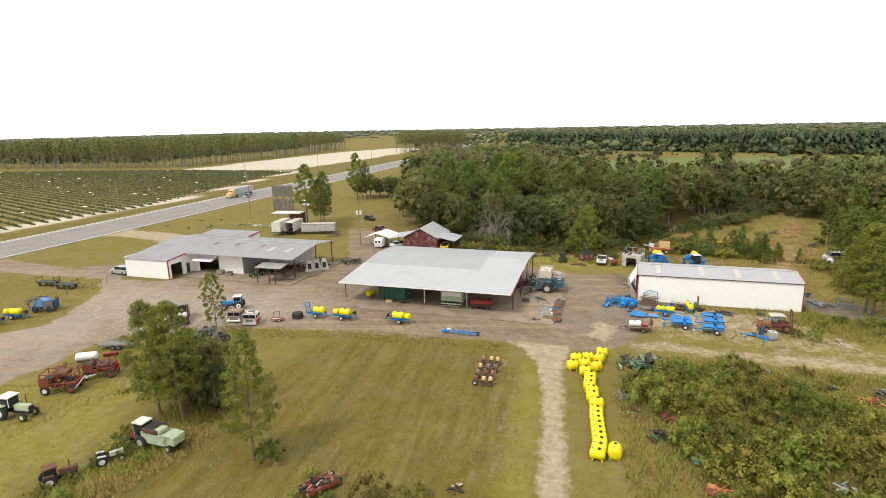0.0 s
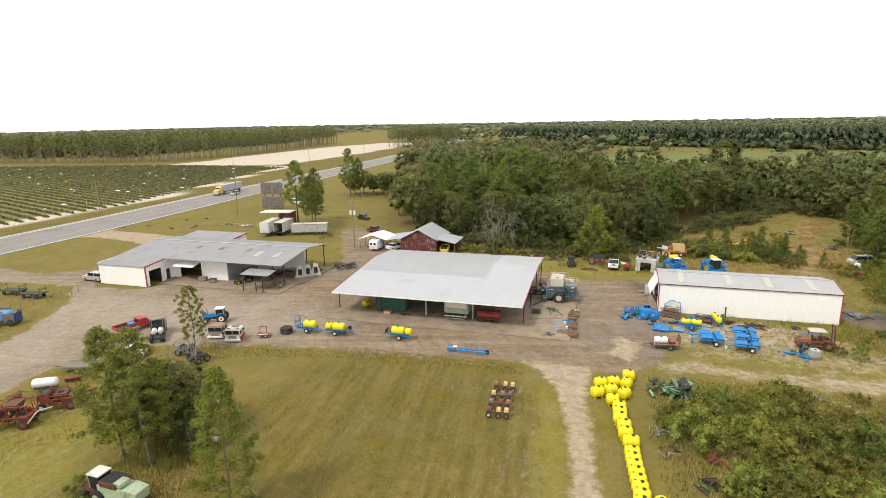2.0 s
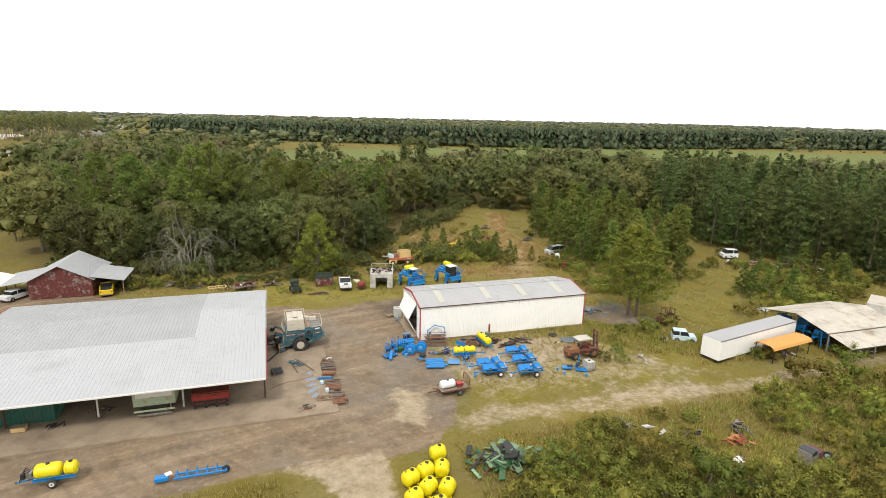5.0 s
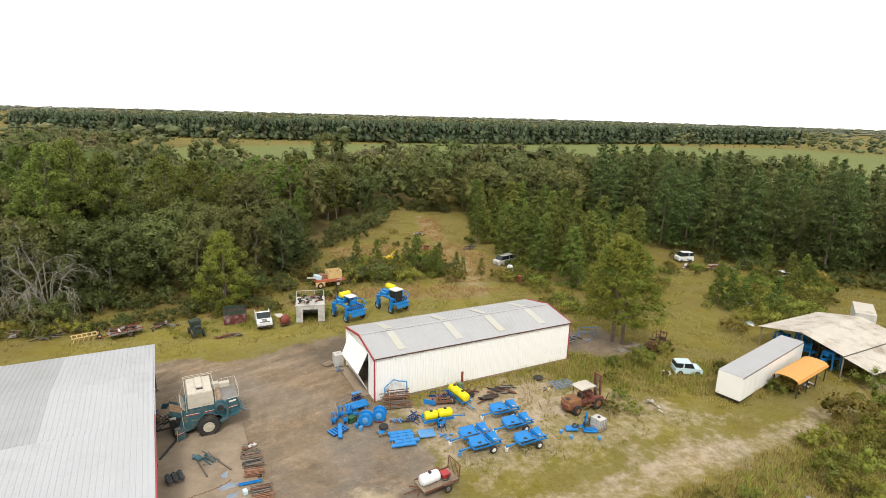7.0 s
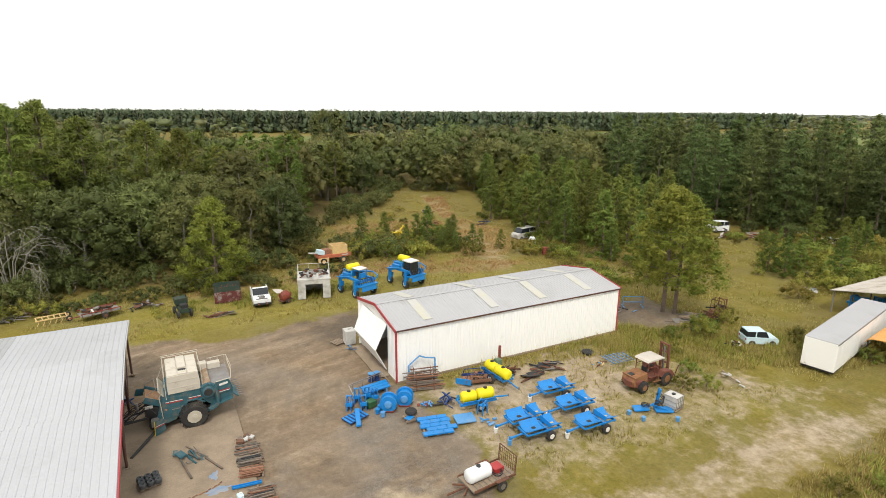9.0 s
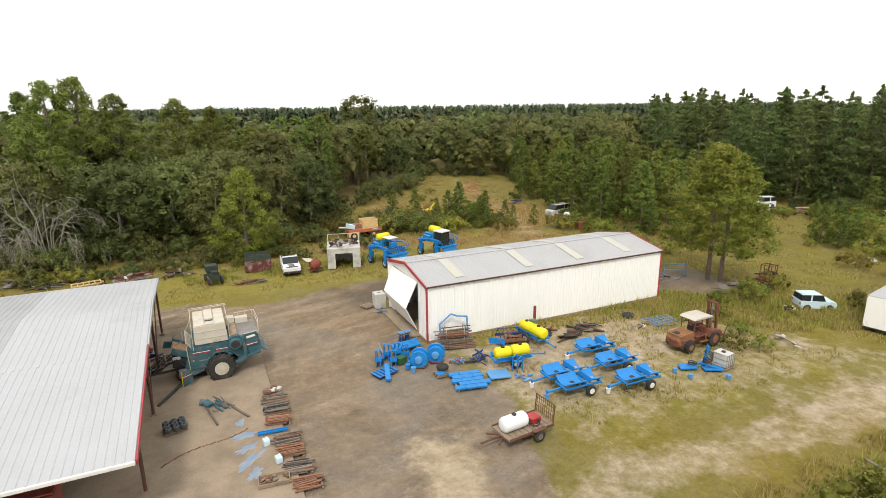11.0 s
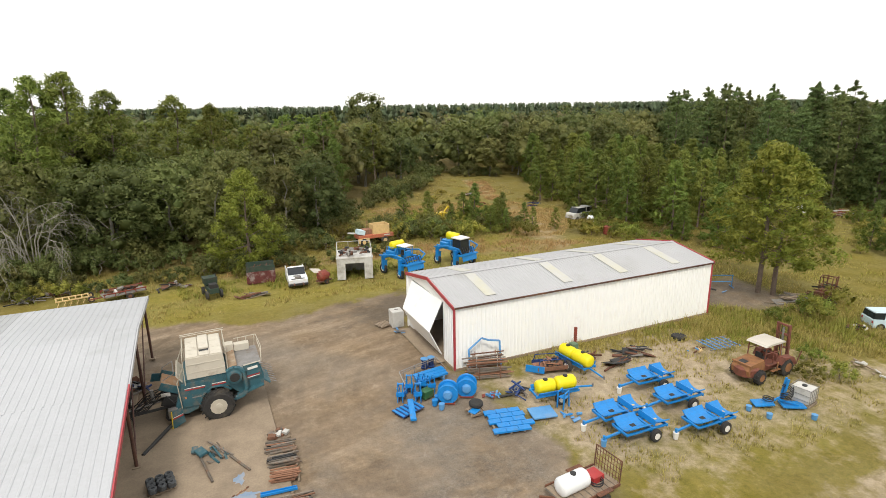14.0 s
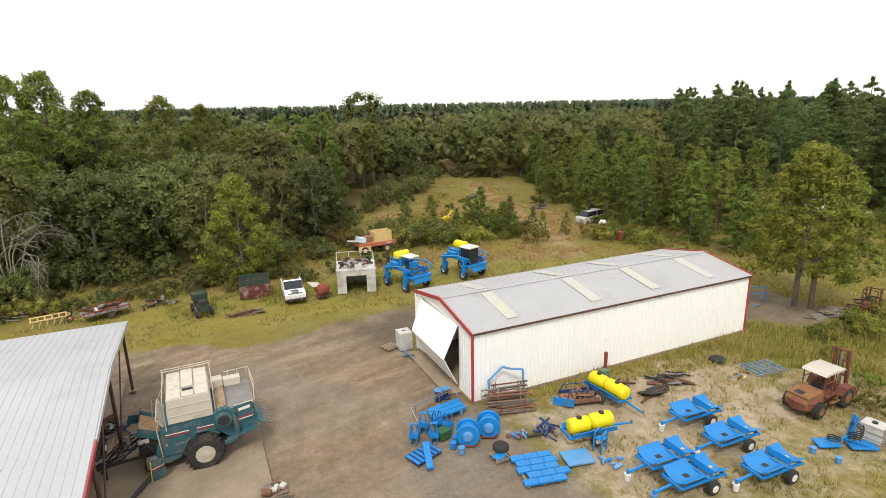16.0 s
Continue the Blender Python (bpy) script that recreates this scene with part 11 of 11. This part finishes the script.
t.b("deck", (0, 0, 0.35), (1.9, 1.1, 0.1), RUST_RED, (0, 8, 0)).b("white_board", (-0.2, -0.3, 0.45), (1.3, 0.35, 0.06), BLOCK, (0, 8, 12)).bent("rack", [(0.3, 0.5, 0.3), (0.3, 0.6, 1.3), (-0.6, 0.6, 1.3), (-0.6, 0.5, 0.3)], 0.05, RUST).w((0.2, -0.6, 0.25), 0.25, 0.14, RIM_WHITE)
for x, y, rz in ((-61.6, -31.6, 20), (-58.0, -33.4, 70)):
    t = Thing("axle_set", x, y, rz, "loose truck axle set with dual wheels", "axle")
    t.r("axle_tube", (-0.6, -0.9, 0.5), (-0.6, 0.9, 0.5), 0.09, DARK).r("axle_tube", (0.6, -0.9, 0.5), (0.6, 0.9, 0.5), 0.09, DARK).b("spring_frame", (0, 0, 0.65), (2.2, 0.8, 0.2), DARK)
    for sx in (-0.6, 0.6):
        for s in (-1, 1):
            t.w((sx, s * 0.95, 0.45), 0.45, 0.3, STEEL)
pile("machine_scrap", -59.4, -35.6, (1.7, 1.2), 20, [RUST, ORANGE, WOOD], "rusty box and iron scrap by the thicket", "scrap", 131, (0.5, 1.6), 0.8)
pile("machine_scrap", -44.5, -48.5, (1.4, 1.2), 10, [BLOCK, WOOD_GREY], "grey sheet panels lying under the pines", "scrap", 132, (1.0, 2.4), 0.4)
pile("machine_scrap", -70.5, -47.5, (1.4, 1.2), 14, [RUST_RED, RUST], "rusty red frame parts on the grass", "scrap", 133, (0.6, 1.8), 1.0)
for i, y in enumerate((-31.2, -33.4, -35.2, -36.9)):
    t = Thing("planter_gang", -18.5 + 0.1 * i, y, 4, "rusty planter gang with small wheels in mown grass", "implement", "planter gangs")
    t.b("bar", (0, 0, 0.55), (2.4, 0.14, 0.14), RUST)
    for k in (-0.9, 0.1, 0.9):
        t.b("seed_box", (k, 0.1, 0.8), (0.5, 0.5, 0.4), (STOCK_RUST, TAN, STOCK_GREY)[(i + int(k + 1)) % 3], bevel=0.08, taper=(0.8, 0.8)).r("tool_post", (k + 0.3, 0.1, 0.5), (k + 0.35, 0.2, 1.3), 0.04, STOCK_RUST).w((k, -0.3, 0.3), 0.3, 0.14, BLOCK if (i, k) == (3, -0.9) else STOCK_RUST).b("shank", (k, 0.25, 0.3), (0.1, 0.1, 0.6), DARK)
t = Thing("rusted_implement", -27.0, -59.2, 62, "rusted box frame machine collapsed in weeds", "implement")
t.b("tray", (0, 0, 0.45), (3.0, 1.5, 0.12), STOCK_RUST, (3, 4, 0)).b("side_plate", (0, 0.78, 0.62), (3.0, 0.06, 0.35), STOCK_RUST, (8, 4, 0)).b("side_plate", (0, -0.78, 0.6), (3.0, 0.06, 0.3), RUST_RED, (-6, 4, 0))
rr = random.Random(640)
for k in range(34):
    t.b("loose_part", (rr.uniform(-1.4, 1.4), rr.uniform(-0.65, 0.65), 0.55 + rr.uniform(0, 0.35)), (rr.uniform(0.2, 0.9), rr.uniform(0.06, 0.3), rr.uniform(0.05, 0.2)), rr.choice([STOCK_RUST, RUST_RED, DARK, STOCK_GREY, BLOCK]), (rr.uniform(-20, 20), rr.uniform(-20, 20), rr.uniform(0, 180)), 0.015)
for s in (-1, 1):
    t.w((1.55, s * 0.6, 0.35), 0.35, 0.2, STOCK_RUST)
t.r("drawbar", (1.4, 0, 0.4), (2.9, 0.1, 0.2), 0.08, STOCK_RUST)
for x, y, k in ((-28.6, -57.6, 0.4), (-25.8, -60.2, 0.45), (-28.4, -60.6, 0.4)):
    plant("bush", x, y, k, 1.1)
pile("weed_scrap", -16.2, -56.2, (1.0, 0.8), 8, [BLOCK, RUST, DARK], "pale and rusty scrap in tall weeds", "scrap", 134, (0.3, 1.0), 0.9)
# blue digger and wagons west of the yard
t = Thing("blue_digger", -97.0, -29.6, 25, "dark blue farm digger with grey ribbed side panel", "digger")
t.b("chassis", (0, 0, 0.8), (3.6, 1.2, 0.3), BLUE_DARK).p("hood", [(-1.2, 0.9), (-1.3, 1.7), (-0.7, 2.1), (0.5, 2.0), (0.9, 1.5), (0.9, 0.9)], -0.85, 0.85, BLUE_PALE, "faded blue rounded hood").b("grey_panel", (0.9, -0.95, 1.2), (1.6, 0.06, 1.5), STEEL).b("end_panel", (1.8, 0, 1.2), (0.1, 1.7, 1.5), BLUE_DARK)
for k in range(7):
    t.b("panel_rib", (0.2 + 0.23 * k, -1.0, 1.2), (0.07, 0.06, 1.5), WOOD_GREY)
for s in (-1, 1):
    t.bent("frame_tube", [(-1.9, s * 1.0, 0.4), (-2.0, s * 1.0, 1.9), (-1.2, s * 0.95, 2.3), (0.2, s * 0.9, 2.2)], 0.07, BLUE_DARK).bent("frame_tube", [(1.0, s * 0.9, 0.6), (1.3, s * 0.9, 2.0), (1.9, s * 0.9, 1.9)], 0.06, BLUE_DARK).r("brace", (-1.9, s * 1.0, 0.6), (-0.9, s * 0.9, 1.7), 0.05, BLUE)
    for sx in (-1.1, 1.1):
        t.w((sx, s * 1.0, 0.5), 0.5, 0.3, BLUE_DARK)
t.r("cross_tube", (-2.0, -1.0, 1.9), (-2.0, 1.0, 1.9), 0.06, BLUE_DARK)
for k in range(5):
    t.r("tine", (-2.2, -0.9 + 0.45 * k, 1.4), (-2.6, -0.9 + 0.45 * k, 2.2), 0.04, DARK)
for x, y in ((-112.0, -17.6), (-106.4, -18.2)):
    t = Thing("flat_wagon", x, y, 8, "dark green flat wagon with stake ends", "wagon", "green wagons")
    t.b("deck", (0, 0, 0.8), (4.2, 1.8, 0.16), WAGON_GREEN)
    for sx in (-2.0, 2.0):
        for s in (-0.7, 0.7):
            t.r("stake", (sx, s, 0.8), (sx, s, 1.9), 0.04, DARK)
        t.b("end_rail", (sx, 0, 1.6), (0.06, 1.6, 0.1), DARK)
    for sx in (-1.3, 1.3):
        for s in (-1, 1):
            t.w((sx, s * 0.75, 0.36), 0.36, 0.2, DARK)
pile("red_scrap", -103.2, -17.2, (0.6, 0.5), 7, [RED, RUST_RED], "small red implement on the grass", "implement", 135, (0.3, 0.8), 0.7)
for i in range(7):
    Thing("fence_post", -101.5 + 0.9 * math.sin(i), -13.5 - 2.0 * i, 0, "short weathered wooden fence post", "fence post", "fence posts").r("stake", (0, 0, -0.1), (0, 0, 1.3), 0.06, WOOD_GREY).b("cap", (0, 0, 1.31), (0.13, 0.13, 0.03), WOOD_GREY)
for i, (x, y) in enumerate(((-132, 58), (-137, 55), (-119, 50), (-116, 52), (-141, 44), (-147, 40))):
    pile("field_scrap", x, y, (1.2, 0.6), 6, [(DARK, RUST), (STEEL, BLOCK)][i in (2, 3)], "low scrap lying on mown grass", "scrap", 140 + i, (0.4, 1.4), 0.3)
